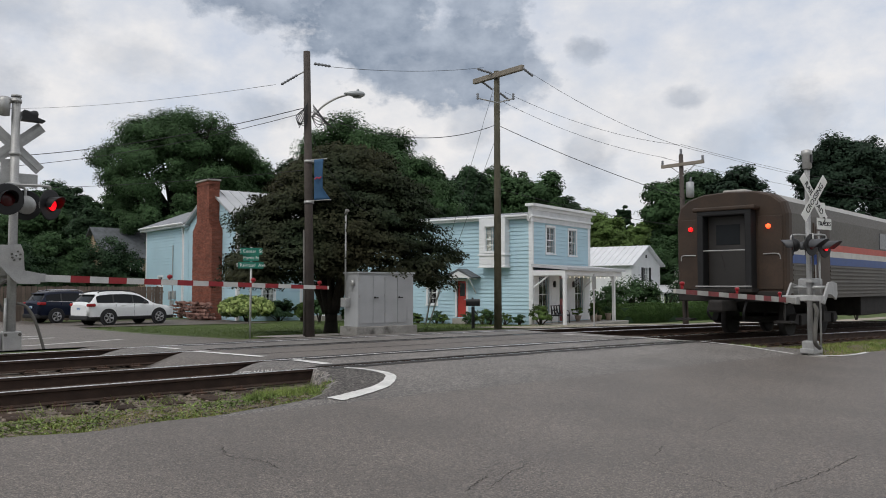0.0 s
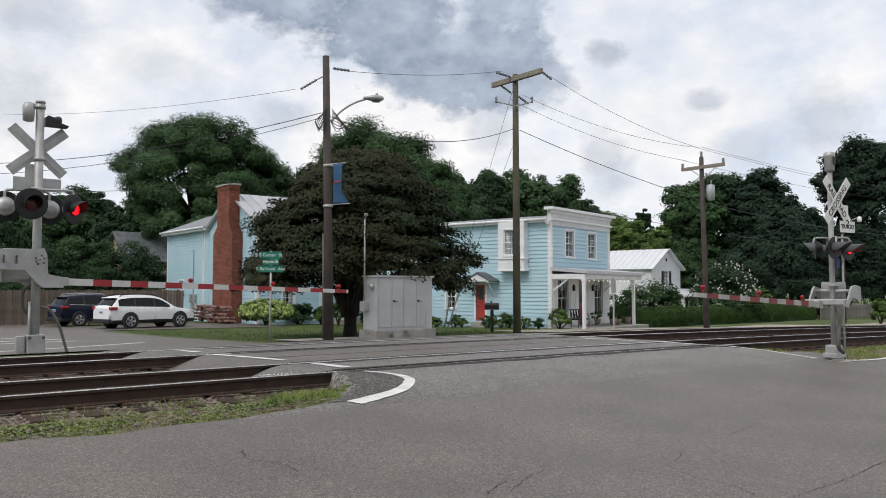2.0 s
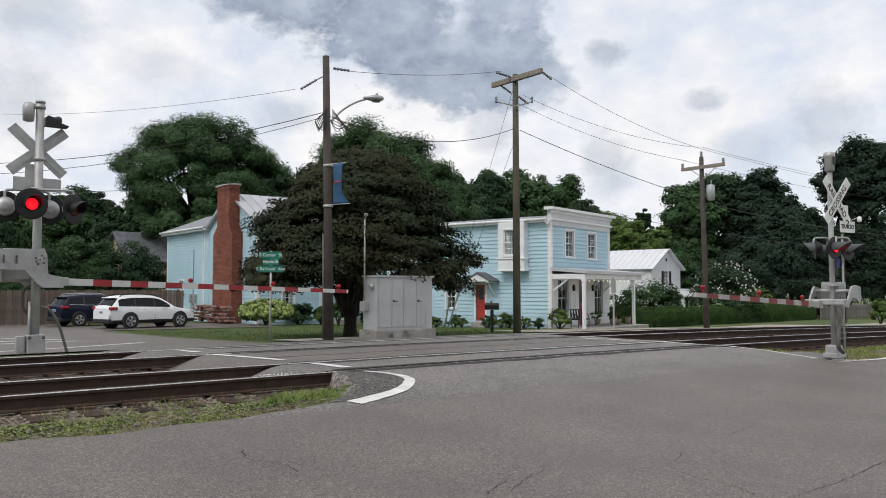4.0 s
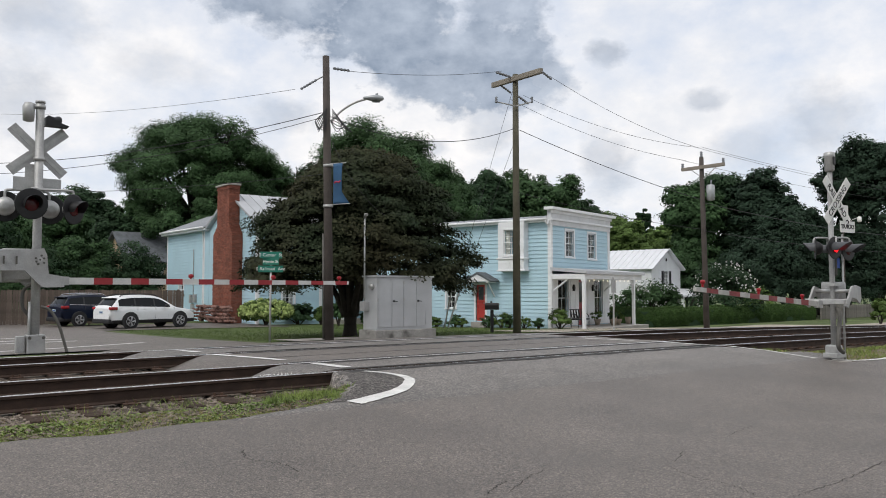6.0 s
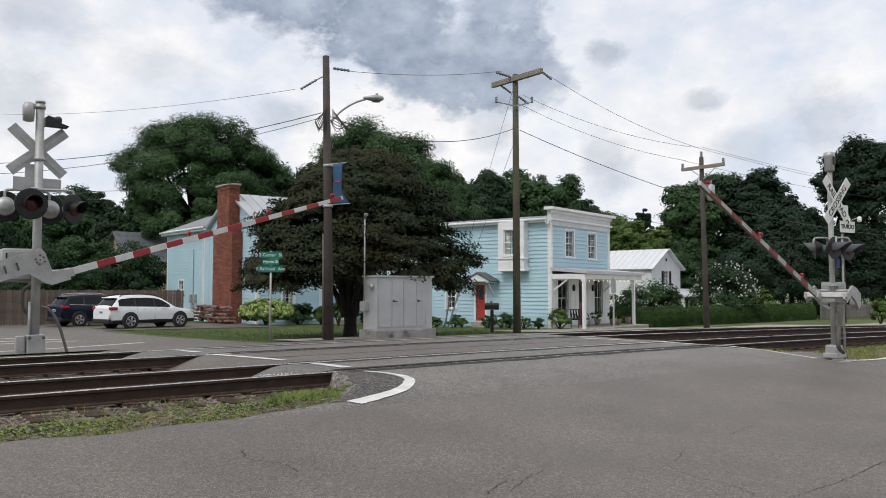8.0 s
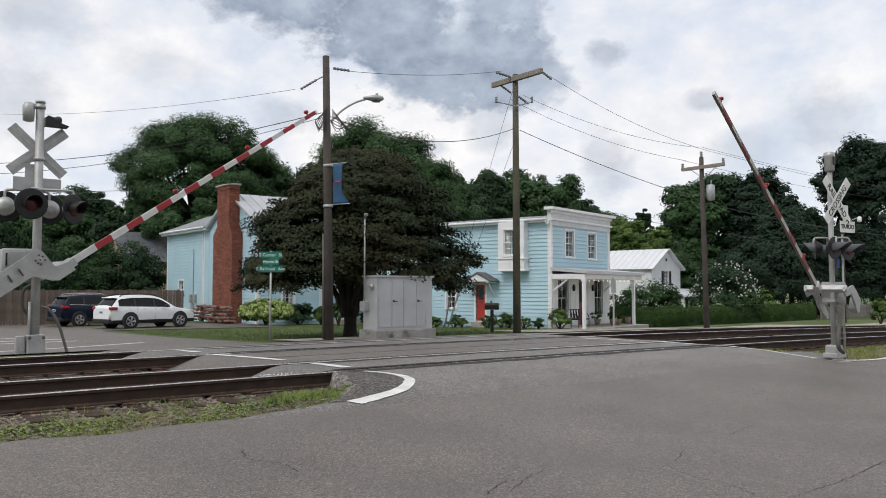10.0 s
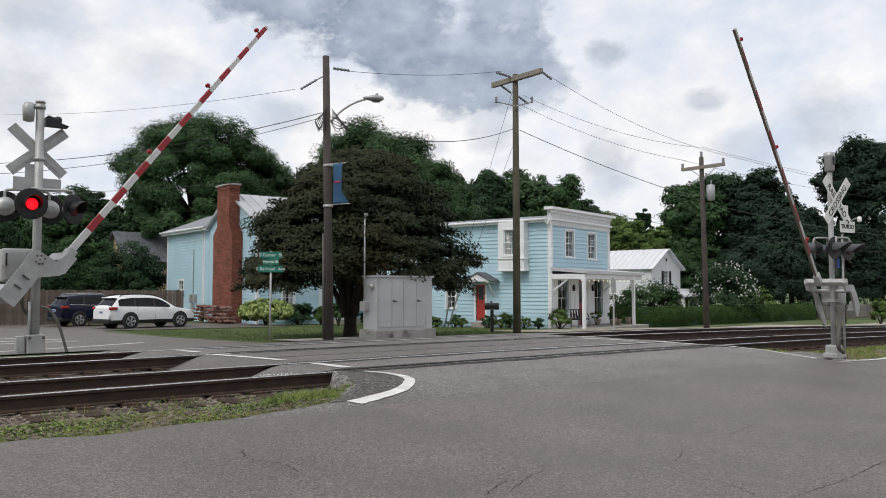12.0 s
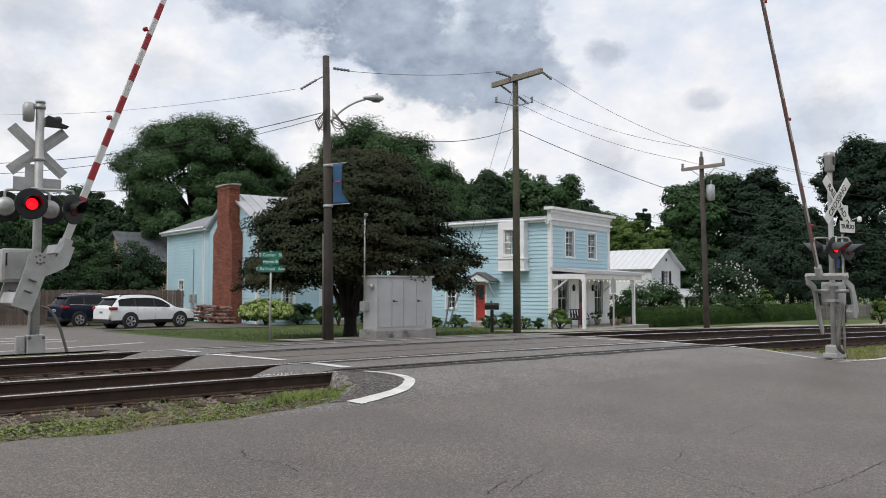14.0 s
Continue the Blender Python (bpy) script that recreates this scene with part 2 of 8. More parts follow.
def box(bm, x0, x1, y0, y1, z0, z1, m=None, bevel=0.0, mi=0):
    c = [(x, y, z) for z in (z0, z1) for y in (y0, y1) for x in (x0, x1)]
    vs = [bm.verts.new(m @ Vector(v) if m else v) for v in c]
    fs = [bm.faces.new([vs[i] for i in f]) for f in ((0, 2, 3, 1), (4, 5, 7, 6), (0, 1, 5, 4), (2, 6, 7, 3), (0, 4, 6, 2), (1, 3, 7, 5))]
    for f in fs:
        f.material_index = mi
    if bevel:
        es = list({e for f in fs for e in f.edges})
        bmesh.ops.bevel(bm, geom=es, offset=bevel, segments=2, affect="EDGES", profile=0.5, material=-1)
    return bm


def boxm(x0, x1, y0, y1, z0, z1, m=None, bevel=0.0):
    return box(bmesh.new(), x0, x1, y0, y1, z0, z1, m, bevel)


def tube(bm, pts, radii, n=10, cap=True, mi=0):
    """A round bar along points, with a radius at each."""
    rings = []
    pts = [Vector(p) for p in pts]
    if isinstance(radii, (int, float)):
        radii = [radii] * len(pts)
    for i, p in enumerate(pts):
        d = (pts[min(i + 1, len(pts) - 1)] - pts[max(i - 1, 0)]).normalized()
        a = d.orthogonal().normalized() if i == 0 else (a - d * a.dot(d)).normalized()
        b = d.cross(a)
        rings.append([bm.verts.new(p + radii[i] * (math.cos(2 * math.pi * k / n) * a + math.sin(2 * math.pi * k / n) * b)) for k in range(n)])
    for r, q in zip(rings, rings[1:]):
        for k in range(n):
            f = bm.faces.new((r[k], r[(k + 1) % n], q[(k + 1) % n], q[k]))
            f.smooth = n > 6
            f.material_index = mi
    if cap:
        for r in (rings[0], rings[-1]):
            f = bm.faces.new(r)
            f.material_index = mi
    return bm


def tubem(pts, radii, n=10):
    return tube(bmesh.new(), pts, radii, n)


def prism(bm, outline, y0, y1, m=None, mi=0):
    """An outline in x and z, drawn out along y."""
    a = [bm.verts.new((m @ Vector((x, y0, z))) if m else (x, y0, z)) for x, z in outline]
    b = [bm.verts.new((m @ Vector((x, y1, z))) if m else (x, y1, z)) for x, z in outline]
    n = len(a)
    fs = [bm.faces.new(a), bm.faces.new(b[::-1])] + [bm.faces.new((a[i], b[i], b[(i + 1) % n], a[(i + 1) % n])) for i in range(n)]
    for f in fs:
        f.material_index = mi
    return bm


def prismm(outline, y0, y1, m=None):
    return prism(bmesh.new(), outline, y0, y1, m)


def steps(*spans):
    out = []
    for a, b, n in spans:
        out += list(np.linspace(a, b, n, endpoint=False))
    return [float(v) for v in out] + [float(spans[-1][1])]


# ---- ground, roads, tracks ----
DS = steps((-2500, -300, 4), (-300, -40, 8), (-40, 3, 43), (3, 6, 12), (6, 14, 8), (14, 17, 12), (17, 80, 63), (80, 400, 10), (400, 2500, 5))
DD = steps((-2500, -60, 6), (-60, -6, 10), (-6, 6, 24), (6, 18, 48), (18, 40, 44), (40, 100, 20), (100, 400, 8), (400, 2500, 5))
S0, S1 = 5.0, 15.25  # edges of the crossing


def ease(x, a, b):
    t = max(0.0, min(1.0, (x - a) / (b - a)))
    return t * t * (3 - 2 * t)


def verge_end(d):
    """Where along the track the grassy verge gives way to the crossing's asphalt."""
    s = float(np.interp(d, [7.4, 7.6, 7.79, 8.14, 8.67, 9.47, 9.85], [3.0, 3.84, 4.47, 4.92, 5.26, 5.62, 5.75]))
    return s + 0.05 * math.sin(d * 9) + 0.03 * math.sin(d * 23)


def bed(s, d):
    """How far the ballast lies under the road's level beside the crossing."""
    e = verge_end(d) if d < 9.5 else 4.8
    out = 1 - ease(s, e - 0.7 + 0.68 * ease(d, 8.4, 9.1), e + 0.1) * (1 - ease(s, 15.4, 16.3))
    if 9.5 < d < 15.7:
        out = 1.0
    return 0.20 * ease(d, 8.0, 8.9) * (1 - ease(d, 16.0, 17.0)) * out + 0.03


def lay(name, label, material, s_list, d_list, zf, kind="structure", bumpy=0.0):
    bm = bmesh.new()
    rnd = random.Random(9)
    g = [[bm.verts.new(at(s, d, zf(s, d) + (rnd.uniform(-bumpy, bumpy) if abs(s) < 60 and abs(d) < 60 else 0))) for d in d_list] for s in s_list]
    for i in range(len(s_list) - 1):
        for j in range(len(d_list) - 1):
            bm.faces.new((g[i][j], g[i + 1][j], g[i + 1][j + 1], g[i][j + 1]))
    return tagged(part(name, bm, material, smooth=True), label, name.split("_")[0], kind=kind)


def stripe(label, pts, width, closed=False):
    """Painted line on the road through (s, d) points."""
    pts = smooth_path([Vector((a, b, 0)) for a, b in pts], 8)
    bm = bmesh.new()
    rnd = random.Random(len(pts))
    rows = []
    for i, p in enumerate(pts):
        t = (pts[min(i + 1, len(pts) - 1)] - pts[max(i - 1, 0)]).normalized()
        n = Vector((-t.y, t.x, 0))
        w = (width[0] + (width[1] - width[0]) * i / (len(pts) - 1)) / 2
        rows.append([bm.verts.new(at(p.x + n.x * k, p.y + n.y * k, 0.012)) for k in (-w + rnd.uniform(-0.008, 0.008), w + rnd.uniform(-0.008, 0.008))])
    for a, b in zip(rows, rows[1:]):
        bm.faces.new((a[0], a[1], b[1], b[0]))
    return tagged(part("road_marking", bm, M_PAINT_ROAD), label, "road marking", "road markings", "structure")


def smooth_path(pts, n=6):
    """A rounded path through points."""
    pts = [Vector(p) for p in pts]
    out = []
    for i in range(len(pts) - 1):
        p0, p1, p2, p3 = pts[max(i - 1, 0)], pts[i], pts[i + 1], pts[min(i + 2, len(pts) - 1)]
        for k in range(n):
            t = k / n
            out.append(0.5 * (2 * p1 + (p2 - p0) * t + (2 * p0 - 5 * p1 + 4 * p2 - p3) * t * t + (3 * p1 - p0 - 3 * p2 + p3) * t ** 3))
    return out + [pts[-1]]


def build_ground():
    lay("ground", "green lawn and rough grassy ground of a small town", M_GRASS, DS, DD, lambda s, d: -bed(s, d) - (0.30 * ease(d, 7.5, 8.0) * (1 - ease(d, 15.9, 16.5)) if -19.5 < s < 59 else 0))
    lay("ballast_bed", "dark brown stone ballast under the railway tracks", M_BALLAST, steps((-60, 0, 60), (0, 6, 24), (6, 14, 8), (14, 20, 24), (20, 80, 60)), steps((8.75, 16.6, 40)),
        lambda s, d: -bed(s, d) + 0.012 - 0.05 * (1 - ease(d, 8.75, 9.1)) - 0.05 * ease(d, 16.2, 16.6), bumpy=0.015)
    lay("ground_verge", "stony dirt verge between road and track", M_VERGE, steps((-20, 0, 50), (0, 6.1, 60)), steps((7.3, 9.8, 24)), lambda s, d: -bed(s, d) + 0.012 - 0.04 * ease(d, 9.3, 9.7), bumpy=0.012)
    lay("ground_verge", "stony dirt verge between road and track", M_VERGE, steps((15.3, 60, 80)), steps((6.9, 9.0, 12)), lambda s, d: -bed(s, d) + 0.012, bumpy=0.012)
    edge = lambda s: 7.53 + 0.06 * math.sin(s * 2.1) + 0.04 * math.sin(s * 5.3)
    bm = bmesh.new()
    ss = steps((-70, -4, 40), (-4, 22, 130), (22, 120, 50))
    g = []
    for s in ss:
        far = edge(s) if s < 4.6 else (7.45 if s < 15 else 7.0 + 0.05 * math.sin(s * 2.3))
        g.append([bm.verts.new(at(s, d, 0.0)) for d in [-9 + (far + 9) * k / 30 for k in range(31)]])
    for a, b in zip(g, g[1:]):
        for k in range(30):
            bm.faces.new((a[k], b[k], b[k + 1], a[k + 1]))
    tagged(part("road_near", bm, M_ASPHALT, smooth=True), "worn grey asphalt road beside the tracks, finely cracked", "road", kind="structure")
    # the street over the tracks, in strips between the rails
    cuts = [(10.03, 11.23, 4.75, 16.0), (11.43, 13.79, 4.3, 16.2), (13.99, 15.19, 3.9, 16.0), (15.40, 17.4, 3.9, 16.2)]
    for k, (d0, d1, s0, s1) in enumerate(cuts):
        def drop(s, d, s0=s0, s1=s1, k=k + 1):
            w = 0.25 * math.sin(d * 2.7 + k)
            z = -0.24 * (1 - ease(s, s0 + w, s0 + 0.95 + w)) - 0.24 * ease(s, s1 - 0.55 + w * 0.4, s1 + w * 0.4)
            return z * (ease(d, 8.2, 9.0)) + 0.003
        lay("road_crossing_%d" % (k + 2), "patched grey asphalt panel of a level crossing", M_ASPHALT_COARSE if k in (0, 2) else M_ASPHALT, steps((s0 - 0.4, s0 + 1.6, 16), (s0 + 1.6, s1 - 1.2, 12), (s1 - 1.2, s1 + 0.4, 14)),
            steps((d0, d1, 6)), drop)
    bm, bm2 = bmesh.new(), bmesh.new()
    g, h = [], []
    for d in [7.34] + steps((7.46, 9.83, 40)):
        e, w = verge_end(d), 0.04 * math.sin(d * 5)
        row = [e - 0.06, e] + [e + (15.0 + w - e) * k / 20 for k in range(1, 21)] + [15.4 + w, 15.8 + w]
        g.append([bm.verts.new(at(s, d, 0.003 - (0.02 if d < 7.4 else 0) - (0.20 if k == 0 else 0.24 * ease(d, 8.2, 9.0) * ease(s, 15.0, 15.8)))) for k, s in enumerate(row)])
        if d > 7.7:
            s1 = float(np.interp(d, [7.7, 8.05, 8.4, 8.75, 9.8], [4.75, 5.6, 6.0, 6.22, 6.2])) + w
            h.append([bm2.verts.new(at(e + (s1 - e) * k / 10, d, 0.008 - (0.05 if k == 0 else 0.0))) for k in range(11)])
    for q, m2 in ((g, bm), (h, bm2)):
        for a, b in zip(q, q[1:]):
            for k in range(len(a) - 1):
                m2.faces.new((a[k], a[k + 1], b[k + 1], b[k]))
    tagged(part("road_crossing_1", bm, M_ASPHALT_COARSE, smooth=True), "patched grey asphalt panel of a level crossing", "road", kind="structure")
    bm = bm2
    tagged(part("road_apron", bm, M_ASPHALT_DARK, smooth=True), "dark coarse asphalt patch beside the rail", "road", kind="structure")
    # ragged black strips put the shade of the rail grooves into colour
    M_GROOVE_DARK = mat("groove_dark", (0.035, 0.032, 0.030), 0.8, var=0.3, scale=3, fine=40, bump=0.3)
    for k, (d0, d1, side, z) in enumerate(((9.60, 9.835, 0, 0.010), (10.03, 10.13, 1, 0.008), (11.08, 11.235, 0, 0.008), (11.43, 11.50, 1, 0.008), (13.66, 13.79, 0, 0.008), (13.99, 14.06, 1, 0.008),
                                           (15.06, 15.19, 0, 0.008), (15.40, 15.52, 1, 0.008), (12.5, 12.54, 1, 0.007), (16.3, 16.36, 0, 0.007))):
        bm = bmesh.new()
        rows = []
        for s in steps((5.9, 15.1, 120)):
            rag = 0.5 * (noise.noise(Vector((s * 1.1, k * 3.3, 0))) + 0.7 * noise.noise(Vector((s * 4.7, k * 5.1, 2)))) * (d1 - d0) * 1.1
            a, b = (d0 + rag, d1) if side == 0 else (d0, d1 + rag)
            rows.append((bm.verts.new(at(s, min(a, d1 - 0.012), z)), bm.verts.new(at(s, max(b, d0 + 0.012), z))))
        for a, b in zip(rows, rows[1:]):
            bm.faces.new((a[0], b[0], b[1], a[1]))
        tagged(part("road_seal", bm, M_GROOVE_DARK), "black strip painting in the dark groove along the rail", "road", kind="structure")
    lay("road_far", "grey asphalt street beyond the tracks", M_ASPHALT, steps((-30, 0, 15), (0, 16.5, 20)), steps((17.4, 21.6, 12)), lambda s, d: 0.003)
    lay("road_side_street", "grey asphalt side street running away from the tracks", M_ASPHALT, steps((-0.5, 10.2, 14)), steps((21.6, 46, 30), (46, 120, 20)), lambda s, d: 0.004)
    lay("road_driveway", "grey gravel driveway under parked cars", M_ASPHALT, steps((10.2, 20, 10)), steps((38.6, 46.5, 10)), lambda s, d: 0.006)
    lay("pavement", "tan concrete pavement along the tracks", mat("pavement_tan", (0.37, 0.325, 0.27), 0.9, var=0.2, scale=1.0, fine=30, bump=0.3, stain=0.3, stain_col=(0.2, 0.17, 0.14)),
        steps((16.5, 80, 60)), steps((17.6, 21.8, 10)), lambda s, d: 0.0)
    lay("pavement_store", "tan concrete pavement before the blue store", MATS["pavement_tan"], steps((22.8, 46, 30)), steps((21.8, 26.2, 10)), lambda s, d: 0.001)
    lay("pavement_pad", "pale concrete pad round the signal cabinet", M_CONCRETE, steps((11.2, 16.4, 10)), steps((21.3, 23.0, 5)), lambda s, d: 0.03)
    WM = "worn white painted road line"
    stripe(WM, [(5.39, 14.95), (5.55, 14.4)], (0.14, 0.14))
    stripe(WM, [(5.55, 13.72), (5.75, 13.0), (6.02, 11.95)], (0.14, 0.16))
    stripe(WM, [(6.14, 11.15), (6.21, 10.25)], (0.16, 0.2))
    stripe("worn white curved painted road line", [(6.12, 9.62), (6.27, 9.2), (6.24, 8.75), (6.03, 8.4), (5.65, 8.05), (5.15, 7.8), (4.72, 7.63)], (0.08, 0.22))
    stripe(WM, [(14.75, 13.3), (15.02, 11.9)], (0.13, 0.13))
    stripe(WM, [(15.22, 11.3), (15.15, 10.35)], (0.13, 0.13))
    stripe(WM, [(15.2, 9.7), (14.95, 8.3), (14.86, 7.5)], (0.10, 0.10))
    stripe(WM, [(15.0, 7.25), (15.5, 7.0), (16.2, 6.93), (16.9, 7.0)], (0.09, 0.08))
    stripe("white painted stop line on the street", [(3.4, 22.9), (5.5, 23.7), (7.9, 25.2)], (0.3, 0.3))
    for dd in (28.5, 30.5, 33.0):
        stripe("white painted road line", [(2.0, dd), (4.5, dd + 0.2), (6.9, dd + 0.4)], (0.35, 0.35))
    stripe(WM, [(9.5, 20.4), (9.9, 19.6)], (0.14, 0.14))
    # cracks in the asphalt
    M_CRACK = mat("asphalt_crack", (0.05, 0.046, 0.042), 0.95, var=0.2, bump=0)
    rnd = random.Random(21)
    for path in [[(2.87, 6.45), (2.8, 6.16), (2.97, 5.88), (2.99, 5.62)],
                 [(4.02, 4.36), (4.47, 4.6), (4.83, 4.72)],
                 [(7.22, 4.58), (7.69, 4.71), (8.11, 4.79)],
                 [(5.75, 4.27), (5.63, 3.86), (5.67, 3.58), (5.56, 3.25)],
                 [(5.75, 3.11), (6.37, 3.12), (6.94, 3.16), (7.62, 3.23)],
                 [(5.9, 4.27), (6.17, 4.38), (6.35, 4.48)],
                 [(3.85, 4.41), (4.1, 4.56), (4.27, 4.63)]]:
        bm = bmesh.new()
        pts = smooth_path([Vector((a, b, 0)) for a, b in path], 14)
        pts = [p + Vector((rnd.uniform(-0.018, 0.018), rnd.uniform(-0.018, 0.018), 0)) for p in pts]
        rows = []
        for i, p in enumerate(pts):
            t = (pts[min(i + 1, len(pts) - 1)] - pts[max(i - 1, 0)]).normalized()
            n = Vector((-t.y, t.x, 0))
            w = rnd.uniform(0.0015, 0.005) * min(1, i / 4, (len(pts) - 1 - i) / 4 + 0.1)
            rows.append([bm.verts.new(at(p.x + n.x * k, p.y + n.y * k, 0.003)) for k in (-w, w)])
        for a, b in zip(rows, rows[1:]):
            bm.faces.new((a[0], a[1], b[1], b[0]))
        tagged(part("road_crack", bm, M_CRACK), "thin dark crack in the asphalt", "road crack", "road cracks", "structure")


build_ground()


def build_track(name, pair):
    mid = sum(pair) / 2
    tr = thing(name, "railway track with rusty rails on dark creosoted ties", "railway track", kind="structure")
    ss = steps((-40, 80, 60))
    for d in pair:
        bm = bmesh.new()
        prof = [(-0.075, -0.186), (0.075, -0.186), (0.075, -0.172), (0.012, -0.155), (0.012, -0.05), (0.037, -0.038), (0.037, -0.006), (0.03, 0),
                (-0.03, 0), (-0.037, -0.006), (-0.037, -0.038), (-0.012, -0.05), (-0.012, -0.155), (-0.075, -0.172)]
        rings = []
        for s in ss:
            p = U * s + N * d
            z = 0.432 + crest(s)
            rings.append([bm.verts.new((p.x + N.x * a, p.y + N.y * a, z + b)) for a, b in prof])
        for r, q in zip(rings, rings[1:]):
            for k in range(len(prof)):
                f = bm.faces.new((r[k], r[(k + 1) % len(prof)], q[(k + 1) % len(prof)], q[k]))
                f.material_index = 1 if k in (6, 7, 8) else 0
        part("rail", bm, [M_RAIL, M_RAIL_TOP], tr)
    tie = plate = None
    s = -30.0
    while s < 60:
        if not (S0 - 0.3 < s < S1 + 0.3):
            m = Matrix.Translation(U * s + N * mid + Vector((0, 0, 0.432 - 0.2 + crest(s)))) @ pose(0, 0, 0, 0, 0, RZ + random.uniform(-1, 1))
            if tie is None:
                tie = part("tie", boxm(-0.115, 0.115, -1.5, 1.5, -0.17, 0.0, bevel=0.012), M_TIE, tr)
                tie.matrix_basis = m
            else:
                o = new("tie", tie.data)
                o.parent = tr
                o.matrix_basis = m
            if -4 < s < 4.8 or 16 < s < 26:
                for d in pair:
                    m2 = Matrix.Translation(U * s + N * d + Vector((0, 0, 0.432 - 0.2 + crest(s)))) @ pose(0, 0, 0, 0, 0, RZ)
                    if plate is None:
                        bm = boxm(-0.09, 0.09, -0.19, 0.19, 0.001, 0.018, bevel=0.004)
                        for a in (-1, 1):
                            for b in (-1, 1):
                                box(bm, a * 0.05 - 0.012, a * 0.05 + 0.012, b * 0.105 - 0.02, b * 0.105 + 0.02, 0.018, 0.05)
                        plate = part("tie_plate", bm, M_RUST, tr)
                        plate.matrix_basis = m2
                    else:
                        o = new("tie_plate", plate.data)
                        o.parent = tr
                        o.matrix_basis = m2
        s += 0.54
    return tr



# ---- writing ----
def lettering(name, words, size, m, material, parent, depth=0.004, align="CENTER"):
    cu = bpy.data.curves.new(name, "FONT")
    cu.body, cu.size, cu.extrude, cu.align_x, cu.align_y = words, size, depth, align, "CENTER"
    cu.resolution_u = 3
    ob = new(name, cu)
    cu.materials.append(material)
    ob.parent = parent
    ob.matrix_basis = m
    return ob


M_SIGN_WHITE = mat("sign_white", (0.74, 0.74, 0.71), 0.5, var=0.08, scale=5)
M_SIGN_BLACK = mat("sign_black", (0.02, 0.02, 0.02), 0.6, var=0.1)
M_SIGN_GREEN = mat("sign_green", (0.012, 0.17, 0.12), 0.45, var=0.12, scale=6)
M_SIGN_BLUE = mat("sign_blue", (0.02, 0.07, 0.30), 0.5, var=0.1)
M_GLOW = mat("lamp_glow_red", (0.5, 0.02, 0.02), 0.4, var=0.02, bump=0, emit=((1.0, 0.004, 0.012), 1.7))
M_HOSE = mat("conduit_grey", (0.10, 0.095, 0.085), 0.6, var=0.2)
GLOWS = []


def ring_prof(bm, profile, n=24, m=None, mi=0):
    """A turned shape: (radius, y) profile round the y axis."""
    rings = []
    for r, y in profile:
        rings.append([bm.verts.new((m @ Vector(v)) if m else v) for v in
                      [(r * math.cos(2 * math.pi * k / n), y, r * math.sin(2 * math.pi * k / n)) for k in range(n)]])
    for a, b in zip(rings, rings[1:]):
        for k in range(n):
            f = bm.faces.new((a[k], a[(k + 1) % n], b[(k + 1) % n], b[k]))
            f.smooth = True
            f.material_index = mi
    for r in (rings[0], rings[-1]):
        f = bm.faces.new(r)
        f.material_index = mi
    return bm


def flasher(parent, m, glow_key=None, dark_back=False, reach=0.24, hood=None):
    """One flashing-light unit that faces -y: housing, background disc, lens, hood."""
    head = part("lamp_housing", ring_prof(bmesh.new(), [(0.05, 0.2), (0.11, 0.195), (0.18, 0.12), (0.2, 0.04), (0.195, 0.0), (0.05, 0.0)]),
                M_BLACK if dark_back else M_STEEL, parent, smooth=False, m=m)
    part("background_disc", ring_prof(bmesh.new(), [(0.30, 0.012), (0.32, 0.008), (0.32, -0.004), (0.30, -0.006), (0.02, -0.006)], 32), M_BLACK, head)
    part("lens", ring_prof(bmesh.new(), [(0.15, -0.008), (0.148, -0.014), (0.10, -0.03), (0.02, -0.036)]), M_LENS_DARK, head)
    bm = bmesh.new()
    n, seg = 20, []
    for k in range(n + 1):
        a = math.radians(-25 + 230 * k / n)
        l = 0.06 + reach * (0.5 + 0.5 * math.sin(a))
        for r in (0.165, 0.158):
            seg.append((bm.verts.new((r * math.cos(a), -0.006, r * math.sin(a))), bm.verts.new((r * math.cos(a) * 1.02, -l, r * math.sin(a) * 1.02 - 0.02 * l))))
    for k in range(n):
        o0, i0, o1, i1 = seg[2 * k], seg[2 * k + 1], seg[2 * k + 2], seg[2 * k + 3]
        bm.faces.new((o0[0], o1[0], o1[1], o0[1]))
        bm.faces.new((i0[0], i0[1], i1[1], i1[0]))
        bm.faces.new((o0[1], o1[1], i1[1], i0[1]))
    part("hood", bm, hood or M_BLACK, head)
    if glow_key is not None:
        g = part("glowing_lens", ring_prof(bmesh.new(), [(0.118, 0.003), (0.118, -0.003), (0.02, -0.003)]), M_GLOW, head, "red glowing lamp lens")
        g.matrix_basis = pose(0, -0.045, -0.005)
        GLOWS.append((g, glow_key))
    return head


def crossbuck_blade(parent, m, words="", back=False):
    L, W = (0.70, 0.1125) if back else (0.56, 0.10)
    b = part("crossbuck_blade", boxm(-L, L, -0.004, 0.004, -W, W, bevel=0.003), M_ALU if back else M_SIGN_WHITE, parent, m=m)
    if back:
        part("stiffener", boxm(-L * 0.97, L * 0.97, 0.0045, 0.016, -0.03, 0.03), M_STEEL, b)
    elif words:
        lettering("lettering", words, 0.165, pose(0, -0.006, -0.002, 90), M_SIGN_BLACK, b)
    return b


def bolts(parent, pts, r=0.014, h=0.02):
    for x, y, z in pts:
        part("bolt", tubem([(x, y, z), (x, y - h, z)], r, 6), M_HOSE, parent)


def hose(parent, pts, r=0.03, name="conduit"):
    return part(name, tubem(pts, r, 8), M_HOSE, parent, "grey flexible cable conduit")


